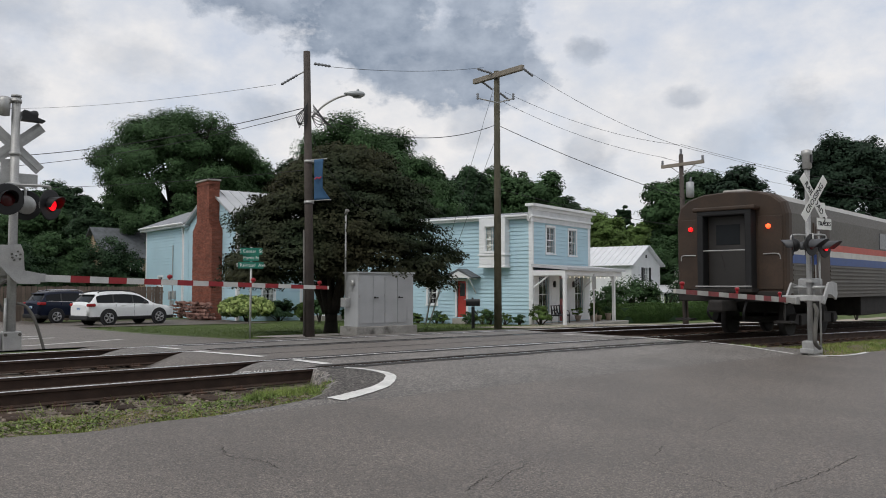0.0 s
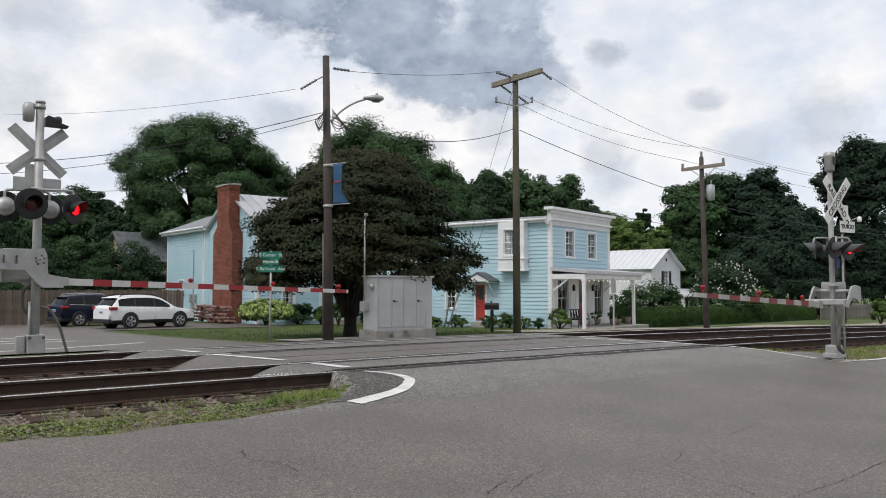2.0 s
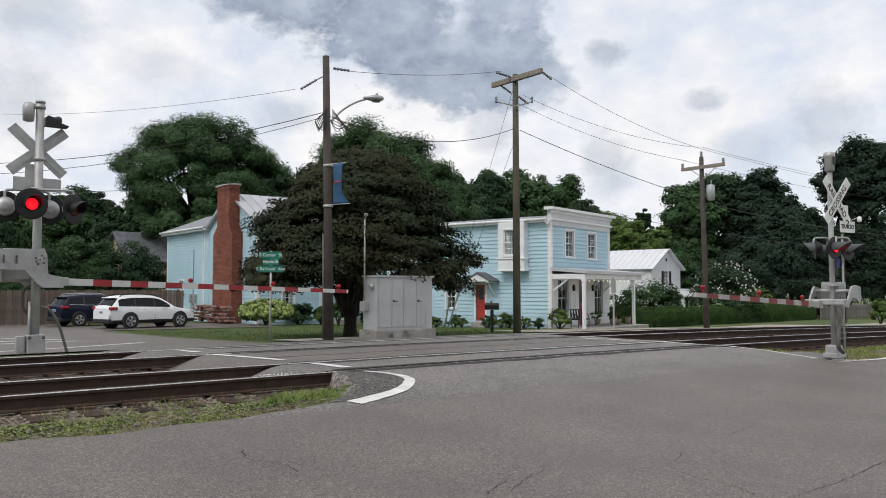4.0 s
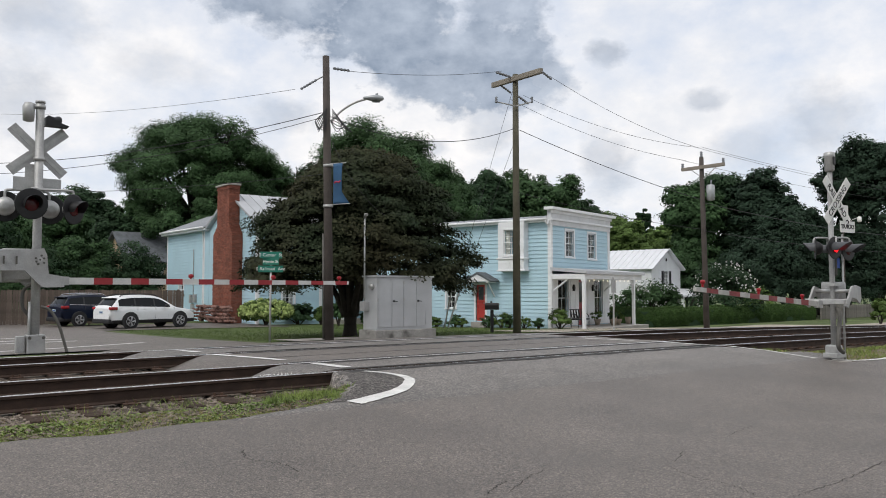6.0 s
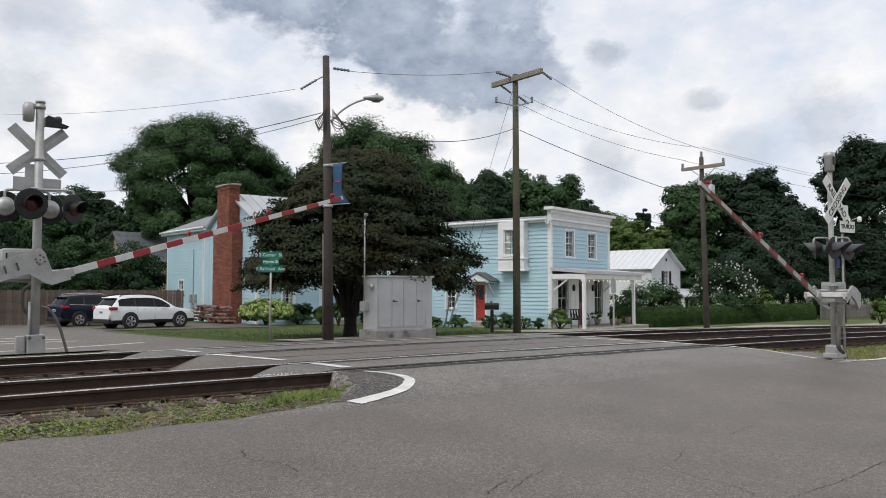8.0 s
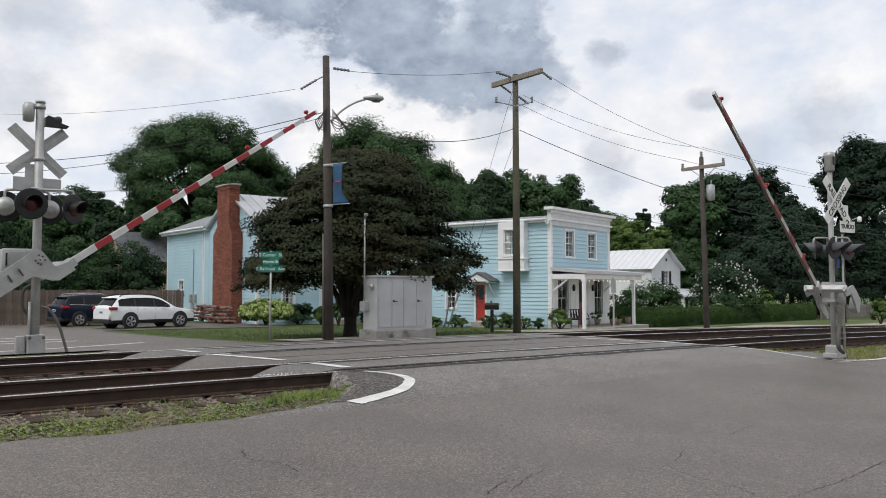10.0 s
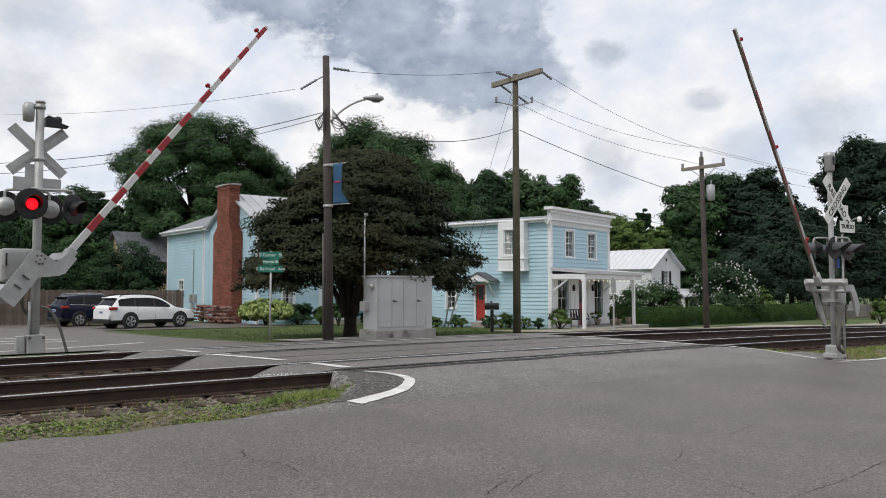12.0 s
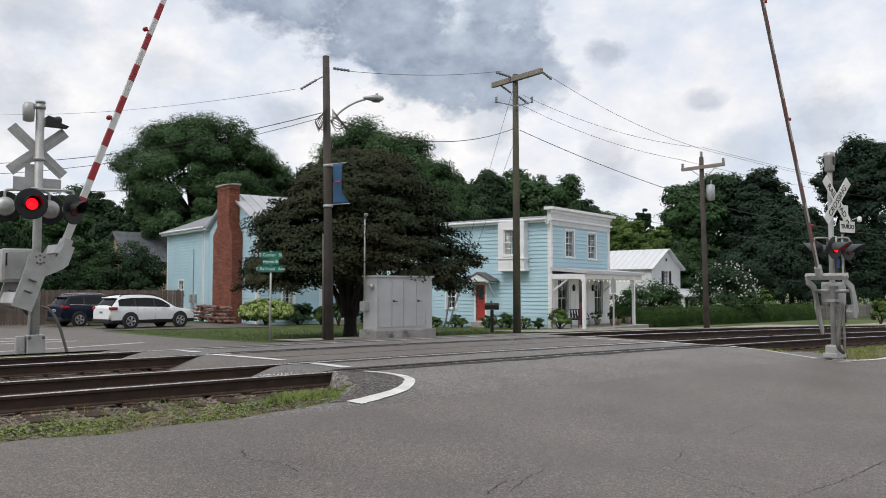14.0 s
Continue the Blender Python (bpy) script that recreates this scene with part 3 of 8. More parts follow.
def gate_arm(parent, r0, length, e, h0, h1, lights, stripe, q, paints=(M_GATE_WHITE, M_RED), half=0.035, edge=None):
    """The swinging arm: x along the arm, pivot at the origin."""
    arm = part("boom", boxm(r0, r0 + 0.01, -0.01, 0.01, e - 0.01, e + 0.01), M_STEEL, parent)
    x, k = r0, 0
    first = True
    while x < length - 0.02:
        w = 0.62 if first else stripe
        x1 = min(length, x + w)
        ha, hb = (h0 + (h1 - h0) * (v - r0) / (length - r0) for v in (x, x1))
        bm = bmesh.new()
        vs = [bm.verts.new(v) for v in ((x, -half, e - ha), (x1, -half, e - hb), (x1, -half, e + hb), (x, -half, e + ha),
                                        (x, half, e - ha), (x1, half, e - hb), (x1, half, e + hb), (x, half, e + ha))]
        for f in ((0, 1, 2, 3), (7, 6, 5, 4), (0, 4, 5, 1), (3, 2, 6, 7), (0, 3, 7, 4), (1, 5, 6, 2)):
            fc = bm.faces.new([vs[i] for i in f])
            fc.material_index = 1 if f in ((0, 4, 5, 1), (3, 2, 6, 7)) else 0
        part("boom_section", bm, [paints[k % 2], edge or paints[k % 2]], arm, "red reflective stripe" if k % 2 else "white reflective stripe")
        x, k, first = x1, k + 1, False
    for lx in lights:
        lamp = part("boom_lamp", tube(ring_prof(bmesh.new(), [(0.02, 0.075), (0.06, 0.06), (0.068, 0.0), (0.06, -0.06), (0.02, -0.075)], 12,
                                                Matrix.Translation((lx, 0, e + 0.08 + 0.07 * q)) @ Matrix.Scale(q, 4)), [(lx, 0, e + 0.04), (lx, 0, e + 0.1)], 0.02, 6), M_LAMP_RED, arm,
                    "small red boom lamp")
    return arm


# ---- crossing signal beyond the tracks ----
def signal_far():
    base = at(3.5, 18.2)
    base.z = 0.24
    sg = thing("crossing_signal", "grey metal railroad crossing signal mast with crossbuck, flashing lamps and bell", "crossing signal",
               Matrix.Translation(base) @ pose(0, 0, 0, 0, 0, RZ), group="crossing signals")
    part("mast", tubem([(0, 0, -0.2), (0.0, 0, 5.28)], [0.092, 0.085], 16), M_ALU, sg)
    part("mast_cap", tubem([(0, 0, 5.27), (0, 0, 5.31)], [0.1, 0.1], 16), M_ALU, sg)
    for z in (5.15, 4.05, 2.95, 3.42):
        part("collar", tubem([(0, 0, z), (0, 0, z + 0.07)], 0.108, 16), M_STEEL, sg)
    part("base_box", boxm(-0.17, 0.17, -0.2, 0.12, 0.0, 0.42, bevel=0.015), M_ALU, sg)
    part("base_plate", boxm(-0.3, 0.3, -0.3, 0.3, -0.3, 0.03, bevel=0.02), M_CONCRETE, sg)
    part("junction_box", boxm(-0.36, -0.19, -0.12, 0.05, 0.05, 0.40, bevel=0.02), M_ALU, sg)
    bolts(sg, [(-0.13, -0.2, 0.36), (0.13, -0.2, 0.36)], 0.035, 0.03)
    # crossbuck, seen from behind
    part_m = pose(0, 0.13, 4.27, 0, 0, 180)
    crossbuck_blade(sg, part_m @ pose(0, 0, 0, 0, 41, 0), back=True)
    crossbuck_blade(sg, pose(0, 0.15, 4.27, 0, 0, 180) @ pose(0, 0, 0, 0, -43, 0), back=True)
    part("track_count_plate", boxm(-0.46, 0.46, 0.10, 0.108, 3.42, 3.70, bevel=0.004), M_ALU, sg)
    part("plate_strut", boxm(-0.24, -0.06, 0.109, 0.117, 3.5, 3.98), M_ALU, sg)
    # bell and horn
    part("bell_housing", ring_prof(bmesh.new(), [(0.05, -0.2), (0.11, -0.18), (0.12, 0.12), (0.08, 0.2)], 16, pose(-0.22, 0, 5.05, 90)), M_STEEL, sg)
    part("bell_bracket", boxm(-0.2, 0.0, -0.03, 0.03, 5.17, 5.24), M_STEEL, sg)
    part("horn", ring_prof(bmesh.new(), [(0.05, -0.05), (0.07, 0.1), (0.12, 0.16), (0.13, 0.2)], 16, pose(0.2, 0.05, 4.98, 0, 0, -60) @ pose(0, 0, 0, -12)), M_BLACK, sg)
    part("horn_hood", prismm([(0.1, 4.98), (0.55, 4.83), (0.53, 4.80), (0.1, 4.80)], -0.1, 0.12), M_BLACK, sg)
    # lamp arms and lamps
    for y in (-0.33, 0.33):
        bm = bmesh.new()
        x0 = 0.2 if y < 0 else -0.16
        tube(bm, smooth_path([(x0 - 0.41, y * 0.8, 3.17), (x0 - 0.41, y * 0.8, 3.38), (x0 - 0.32, y * 0.8, 3.43), (0, y * 0.4, 3.43), (x0 + 0.34, y * 0.8, 3.43), (x0 + 0.42, y * 0.8, 3.38), (x0 + 0.42, y * 0.8, 3.17)]), 0.028, 8)
        part("lamp_arm", bm, M_STEEL, sg)
    flasher(sg, pose(-0.19, -0.36, 3.1, 0, 0, 6), "a")
    flasher(sg, pose(0.63, -0.30, 3.04, 0, 0, 38), "b")
    flasher(sg, pose(-0.57, 0.30, 3.08, 0, 0, 180))
    flasher(sg, pose(0.28, 0.30, 3.06, 0, 0, 180))
    # gate mechanism
    mech = part("gate_mechanism", boxm(-0.62, -0.02, 0.10, 0.55, 1.5, 2.2, bevel=0.04), M_ALU, sg, "grey cast gate mechanism box")
    part("hatch", boxm(-0.58, -0.10, 0.07, 0.10, 1.56, 2.14, bevel=0.01), M_ALU, mech)
    part("handle", boxm(-0.56, -0.53, 0.05, 0.07, 1.85, 2.1), M_BLACK, mech)
    hose(sg, smooth_path([(0.05, 0.05, 1.5), (-0.2, 0.1, 1.35), (-0.22, 0.1, 1.0), (-0.05, 0.1, 0.75)]), 0.035)
    hose(sg, smooth_path([(0.08, -0.1, 1.0), (0.25, -0.15, 0.92), (0.42, -0.2, 0.6), (0.60, -0.25, -0.05)]), 0.03)
    part("conduit_pipe", tubem([(-0.12, -0.06, 0.2), (-0.12, -0.06, 1.1)], 0.028, 8), M_STEEL, sg)
    # gate
    piv = at(3.469, 18.224)
    piv.z = 2.204
    g = thing("crossing_gate", "red and white striped crossing gate arm with grey counterweights", "crossing gate",
              Matrix.Translation(piv) @ pose(0, 0, 0, 0, 0, RZ + 8.36), group="crossing gates")
    out = [(-1.05, 0.17), (-0.3, 0.2), (0.08, 0.24), (0.14, 0.1), (0.18, -0.29), (0.49, -0.34), (0.5, -0.56), (0.1, -0.57), (-0.02, -0.5), (-0.29, -0.22), (-1.05, -0.24)]
    for y in (-0.30, 0.62):
        pl = part("counterweight_plate", prismm(out, y, y + 0.03), M_ALU, g)
        bolts(pl, [(0, y, 0), (0.08, y, 0.03), (-0.08, y, 0.03), (0.03, y, 0.09), (-0.03, y, -0.09), (0.08, y, -0.06), (-0.07, y, -0.04)], 0.02)
        part("grip", boxm(-0.70, -0.68, y - 0.05, y, -0.1, 0.06), M_HOSE, pl)
        part("grip", boxm(-0.46, -0.44, y - 0.05, y, -0.1, 0.06), M_HOSE, pl)
    part("counterweight", boxm(-1.0, -0.75, -0.27, 0.62, -0.2, 0.14, bevel=0.02), M_ALU, g)
    part("cross_bracket", boxm(0.3, 0.5, -0.27, 0.62, -0.40, -0.34), M_STEEL, g)
    part("arm_socket", boxm(0.44, 0.64, -0.2, 0.1, -0.52, -0.34, bevel=0.01), M_STEEL, g)
    part("pivot_shaft", tubem([(0, -0.31, 0), (0, 0.65, 0)], 0.05, 12), M_STEEL, g)
    gate_arm(g, 0.6, 8.42, -0.43, 0.075, 0.05, (3.55, 5.9, 8.1), 0.42, 0.8)
    return g


# ---- crossing signal beside the near road ----
def signal_near():
    base = at(15.2, 7.32)
    base.z = 0.36
    sg = thing("crossing_signal", "grey crossing signal mast with white railroad crossing crossbuck and flashing lamps", "crossing signal",
               Matrix.Translation(base) @ pose(0, 0, 0, 0, 0, RZ), group="crossing signals")
    part("mast", tubem([(0, 0, -0.1), (0, 0, 3.6)], [0.050, 0.047], 16), M_ALU, sg)
    part("foundation", ring_prof(bmesh.new(), [(0.32, -0.4), (0.32, -0.14), (0.26, -0.1)], 20, pose(0, 0, -0.0, 90)), M_CONCRETE, sg)
    part("base_casting", boxm(-0.12, 0.12, -0.12, 0.12, 0.0, 0.18, bevel=0.03), M_STEEL, sg)
    part("base_flange", boxm(-0.16, 0.2, -0.14, 0.14, -0.06, 0.03, bevel=0.012), M_STEEL, sg)
    bell = part("bell", ring_prof(bmesh.new(), [(0.07, 0.0), (0.088, 0.02), (0.088, 0.26), (0.10, 0.28), (0.10, 0.36), (0.05, 0.38)], 16, Matrix.Translation((0, 0, 3.5)) @ Matrix.Rotation(radians(90), 4, "X")), M_STEEL, sg)
    part("bell_opening", boxm(-0.04, 0.04, -0.105, -0.08, 3.62, 3.78, bevel=0.008), M_BLACK, bell)
    turn = pose(0.06, 0, 0, 0, 0, -6)
    for w, a in (("RAILROAD", 47), ("CROSSING", -47)):
        b = crossbuck_blade(sg, turn @ pose(0, -0.10 - 0.012 * (a < 0), 2.93) @ pose(0, 0, 0, 0, a, 0), w)
    part("track_count_plate", boxm(-0.24, 0.24, -0.003, 0.003, -0.11, 0.11, bevel=0.01), M_SIGN_WHITE, sg, m=turn @ pose(0.30, -0.12, 2.44))
    tp = sg.children[-1]
    lettering("lettering", "TRACKS", 0.12, pose(0, -0.006, 0, 90), M_SIGN_BLACK, tp)
    part("plate_strut", boxm(-0.09, 0.09, -0.003, 0.003, -0.2, 0.2), M_SIGN_WHITE, sg, m=turn @ pose(0.30, -0.086, 2.66))
    lettering("lettering", "2", 0.2, pose(0, -0.006, 0.06, 90), M_SIGN_BLACK, sg.children[-1])
    part("sign_post", tubem([(0.33, -0.05, -0.3), (0.33, -0.05, 2.3)], 0.02, 8), M_STEEL, sg)
    for y in (-0.3, 0.3):
        part("lamp_arm", tube(bmesh.new(), smooth_path([(-0.26, y * 0.7, 2.0), (-0.26, y * 0.7, 2.17), (-0.2, y * 0.6, 2.22), (0, y * 0.3, 2.22), (0.22, y * 0.6, 2.22), (0.28, y * 0.7, 2.17), (0.28, y * 0.7, 2.0)]), 0.02, 8), M_STEEL, sg)
    grey = mat("hood_grey", (0.085, 0.088, 0.095), 0.5, var=0.15)
    small = Matrix.Scale(0.66, 4)
    flasher(sg, pose(-0.29, -0.2, 2.01, 0, 0, -6) @ small, "near_a", True, 0.44, grey)
    flasher(sg, pose(0.25, -0.2, 1.99, 0, 0, -6) @ small, "near_b", True, 0.44, grey)
    flasher(sg, pose(-0.23, 0.2, 2.02, 0, 0, 212) @ small, None, True, 0.26, grey)
    flasher(sg, pose(0.31, 0.2, 2.0, 0, 0, 212) @ small, None, True, 0.26, grey)
    part("notice_plate", boxm(-0.06, 0.06, -0.004, 0.004, -0.10, 0.10, bevel=0.01), M_SIGN_BLUE, sg, "small blue enamel notice plate", m=turn @ pose(0.0, -0.09, 1.74))
    mech = part("gate_mechanism", boxm(0.09, 0.45, -0.06, 0.28, 0.93, 1.38, bevel=0.04), M_ALU, sg, "grey cast gate mechanism box")
    part("hatch", boxm(0.065, 0.09, -0.02, 0.24, 0.98, 1.33, bevel=0.008), M_ALU, mech)
    part("clamp", boxm(-0.12, 0.12, -0.1, 0.08, 1.30, 1.35), M_STEEL, sg)
    part("clamp", boxm(-0.12, 0.12, -0.1, 0.08, 1.0, 1.05), M_STEEL, sg)
    hose(sg, smooth_path([(0.05, 0.1, 0.95), (0.0, -0.12, 0.8), (-0.2, -0.2, 0.5), (-0.28, -0.22, 0.18), (-0.05, -0.2, 0.05)]), 0.04)
    hose(sg, smooth_path([(-0.02, -0.09, 1.5), (-0.04, -0.1, 1.75), (-0.1, -0.12, 1.95)]), 0.018)
    hose(sg, smooth_path([(0.06, -0.07, 0.9), (0.09, -0.09, 0.6), (0.05, -0.1, 0.3)]), 0.012)
    piv = at(15.195, 7.41)
    piv.z = 1.563
    g = thing("crossing_gate", "red and white striped crossing gate arm beside the road", "crossing gate",
              Matrix.Translation(piv) @ pose(0, 0, 0, 0, 0, RZ + 180 + 10.2), group="crossing gates")
    long_out = [(0.5, -0.19), (0.5, -0.30), (0.34, -0.33), (0.1, -0.12), (-0.12, -0.10), (-0.3, -0.17), (-0.88, -0.12), (-0.97, -0.05), (-0.9, 0.02), (-0.3, 0.06), (0.06, 0.09), (0.14, 0.03), (0.34, -0.17)]
    short_out = [(0.5, -0.19), (0.5, -0.30), (0.34, -0.33), (0.1, -0.12), (-0.2, -0.14), (-0.45, -0.22), (-0.55, -0.12), (-0.5, 0.10), (-0.2, 0.12), (0.06, 0.09), (0.14, 0.03), (0.34, -0.17)]
    for y, out in ((-0.25, long_out), (0.42, short_out)):
        pl = part("counterweight_plate", prismm(out, y, y + 0.035), M_ALU, g)
        bolts(pl, [(0, y, 0), (0.06, y, 0.04), (-0.06, y, -0.04)], 0.02)
    part("counterweight", boxm(-0.52, -0.34, 0.30, 0.42, -0.18, 0.08, bevel=0.02), M_ALU, g)
    part("cross_bracket", boxm(0.40, 0.5, -0.27, 0.475, -0.27, -0.17, bevel=0.008), M_STEEL, g)
    part("pivot_shaft", tubem([(0, -0.25, 0), (0, 0.44, 0)], 0.035, 12), M_STEEL, g)
    part("arm_socket", boxm(0.46, 0.70, -0.05, 0.05, -0.34, -0.2, bevel=0.01), M_STEEL, g)
    gate_arm(g, 0.6, 5.95, -0.274, 0.050, 0.030, (1.5, 3.6, 5.7), 0.40, 0.45, (M_GATE_DULL, M_RED_DULL), 0.022, M_BOOM_EDGE)
    return g


gate_far, gate_near = signal_far(), signal_near()


# ---- poles, lamps, wires ----
def insulator(parent, p, q, r=0.05, n=5):
    p, q = Vector(p), Vector(q)
    k = 2 * n + 1
    part("insulator", tubem([p.lerp(q, i / (k - 1)) for i in range(k)], [r if i % 2 else r * 0.55 for i in range(k)], 8), mat("insulator_grey", (0.22, 0.23, 0.25), 0.35, var=0.15), parent)


def utility_pole(name, label, x, y, z0, z1, r, lean, material):
    p = thing(name, label, "utility pole", Matrix.Translation((x, y, z0)), group="utility poles")
    h = z1 - z0
    shaft = part("shaft", tube(bmesh.new(), [(0, 0, -0.4), (lean[0] * 0.5, lean[1] * 0.5, h * 0.5), (lean[0], lean[1], h)], [r, r * 0.86, r * 0.72], 14), material, p)
    return p


M_CERAMIC = mat("insulator_grey", (0.22, 0.23, 0.25), 0.35, var=0.15)
M_WIRE = mat("wire_black", (0.03, 0.03, 0.032), 0.6, var=0.1, bump=0)
M_LAMP_GREY = mat("lamp_head_grey", (0.40, 0.42, 0.43), 0.45, metal=0.2, var=0.1)
M_BANNER = mat("banner_blue", (0.035, 0.10, 0.20), 0.7, var=0.15, scale=3, bump=0.2)
M_BANNER_RED = mat("banner_red", (0.45, 0.05, 0.09), 0.7, var=0.1)

pole_a = utility_pole("utility_pole", "weathered brown wooden utility pole with street lamp beside the crossing", -3.43, 24.0, 0.08, 8.75, 0.145, (-0.17, 0), M_WOOD_POLE)
part("pole_conduit", tubem([(-0.17, -0.05, 0), (-0.2, -0.05, 3.2)], 0.035, 8), M_HOSE, pole_a)
part("lamp_arm", tubem(smooth_path([(0.03, -0.1, 6.62), (0.35, -0.15, 6.95), (0.75, -0.2, 7.18), (1.1, -0.25, 7.28)]), 0.033, 8), M_STEEL, pole_a)
bm = bmesh.new()
ring_prof(bm, [(0.03, -0.36), (0.07, -0.3), (0.14, -0.08), (0.16, 0.08), (0.12, 0.22), (0.03, 0.28)], 16, pose(1.36, -0.28, 7.30, 0, 0, -80) @ Matrix.Diagonal((1, 1, 0.62, 1)))
head = part("lamp_head", bm, M_LAMP_GREY, pole_a, "grey cobra-head street lamp, unlit")
part("photocell", tubem([(1.42, -0.28, 7.38), (1.42, -0.28, 7.45)], 0.04, 8), M_LAMP_GREY, head)
part("refractor", ring_prof(bmesh.new(), [(0.03, -0.08), (0.1, -0.06), (0.13, 0.0), (0.13, 0.03)], 16, pose(1.40, -0.28, 7.22, -90)), glass("lamp_glass", (0.7, 0.72, 0.7), 0.2), head)
for z in (4.08, 5.32):
    part("banner_bracket", tubem([(0.0, -0.1, z), (0.62 if z < 5 else 0.5, -0.22, z + 0.02)], 0.014, 6), M_STEEL, pole_a)
    part("strap", tubem([(-0.07, 0, z - 0.08), (-0.07, 0, z + 0.0)], 0.155, 14), M_STEEL, pole_a)
bm = bmesh.new()
nb, mb = 14, 7
gv = [[bm.verts.new((0.10 + (0.30 + 0.75 * max(0, 0.28 - i / nb) - 0.03 * math.sin(math.pi * i / nb)) * j / mb, -0.14 - 0.1 * j / mb + 0.05 * math.sin(3.5 * i / nb + 2 * j / mb) * (0.4 + j / mb),
       4.10 + 1.22 * i / nb)) for j in range(mb + 1)] for i in range(nb + 1)]
for i in range(nb):
    for j in range(mb):
        bm.faces.new((gv[i][j], gv[i][j + 1], gv[i + 1][j + 1], gv[i + 1][j])).smooth = True
ban = part("banner", bm, M_BANNER, pole_a, "blue cloth town banner, wind-curled", smooth=True)
ban.modifiers.new("cloth", "SOLIDIFY").thickness = 0.006
part("banner_mark", tubem([(0.14, -0.22, 4.72), (0.20, -0.225, 4.77), (0.27, -0.23, 4.74), (0.34, -0.24, 4.79)], 0.026, 6), M_BANNER_RED, ban)
insulator(pole_a, (0.05, 0, 8.30), (0.55, 0.1, 8.25), 0.05)
insulator(pole_a, (-0.45, 0.02, 7.95), (-0.95, 0.02, 7.65), 0.045, 6)
part("bracket", tubem([(-0.15, 0, 8.1), (-0.5, 0.02, 7.92)], 0.02, 6), M_STEEL, pole_a)
bm = bmesh.new()
for k in range(5):
    a = 0.25 * k
    tube(bm, smooth_path([(-0.12, -0.12, 6.95 + 0.1 * math.sin(k)), (-0.45 + 0.1 * a, -0.2, 6.6 - 0.08 * k), (-0.2, -0.15, 6.35 + 0.08 * k), (-0.1, -0.13, 6.7)]), 0.014, 5)
    tube(bm, smooth_path([(0.05, -0.12, 7.0 - 0.05 * k), (0.35 + 0.08 * k, -0.2, 6.55 - 0.07 * k), (0.2, -0.16, 6.3 + 0.1 * k), (0.0, -0.12, 6.65)]), 0.012, 5)
part("cable_loop", bm, M_WIRE, pole_a)

pole_b = utility_pole("utility_pole", "tall greenish wooden utility pole with timber crossarm before the blue store", 2.89, 31.0, -0.16, 10.1, 0.155, (-0.02, 0), M_WOOD_POLE_GREEN)
cm = pose(0, -0.2, 10.06, 0, 0, RZ + 90)
part("crossarm", boxm(-1.4, 1.4, -0.08, 0.08, -0.1, 0.1, cm, 0.012), mat("crossarm_wood", (0.26, 0.23, 0.19), 0.85, var=0.25, scale=2), pole_b)
for k, (x, y, z) in enumerate([cm @ Vector(v) for v in ((-1.38, 0, -0.02), (0.9, 0, -0.1), (0.0, -0.1, -0.7))]):
    insulator(pole_b, (x, y, z), Vector((x, y, z)) + U * 0.55 + Vector((0, 0, -0.22)), 0.055)
insulator(pole_b, cm @ Vector((0.25, 0.1, 0.1)), cm @ Vector((0.25, 0.1, 0.1)) - U * 0.75 + Vector((0, 0, 0.05)), 0.06)
for dx in (-0.8, 0.6):
    part("bracket", tubem([(0, -0.2, 8.95), (dx, -0.3, 9.1)], 0.025, 6), M_STEEL, pole_b)
    insulator(pole_b, (dx, -0.3, 9.05), (dx, -0.3, 9.3), 0.06, 3)

pole_c = utility_pole("utility_pole", "brown wooden utility pole with crossarm and grey transformer beside the hedge", 11.3, 34.0, -0.2, 7.3, 0.13, (-0.12, 0), M_WOOD_POLE)
cm = pose(-0.12, -0.15, 7.05, 0, 0, RZ + 90)
part("crossarm", boxm(-1.05, 1.05, -0.06, 0.06, -0.07, 0.07, cm, 0.01), mat("crossarm_wood", (0.26, 0.23, 0.19)), pole_c)
for sx in (-1, 1):
    part("brace", tubem([cm @ Vector((sx * 0.6, -0.07, -0.06)), cm @ Vector((0, -0.07, -0.5))], 0.018, 6), M_STEEL, pole_c)
for v in ((-1.0, 0, 0.05), (1.0, 0, 0.05)):
    insulator(pole_c, cm @ Vector(v), cm @ (Vector(v) + Vector((0, 0, 0.22))), 0.07, 3)
insulator(pole_c, (-0.12, 0, 7.48), (-0.12, 0, 7.75), 0.07, 3)
tk = part("transformer", ring_prof(bmesh.new(), [(0.1, -0.34), (0.17, -0.32), (0.17, 0.30), (0.12, 0.34)], 16, pose(0.22, -0.12, 5.95, 90)), M_LAMP_GREY, pole_c, "grey pole-mounted transformer can")
part("bushing", tubem([(0.24, -0.12, 6.25), (0.26, -0.12, 6.5)], [0.05, 0.035], 8), M_CERAMIC, tk)


def wire(label, pts, r=0.011, n=18, sag=0.0):
    a, b = Vector(pts[0]), Vector(pts[-1])
    r *= 0.72
    path = [a.lerp(b, i / n) - Vector((0, 0, 4 * sag * (i / n) * (1 - i / n))) for i in range(n + 1)]
    return tagged(part("overhead_wire", tubem(path, r, 5), M_WIRE), label, "wire", "overhead wires")


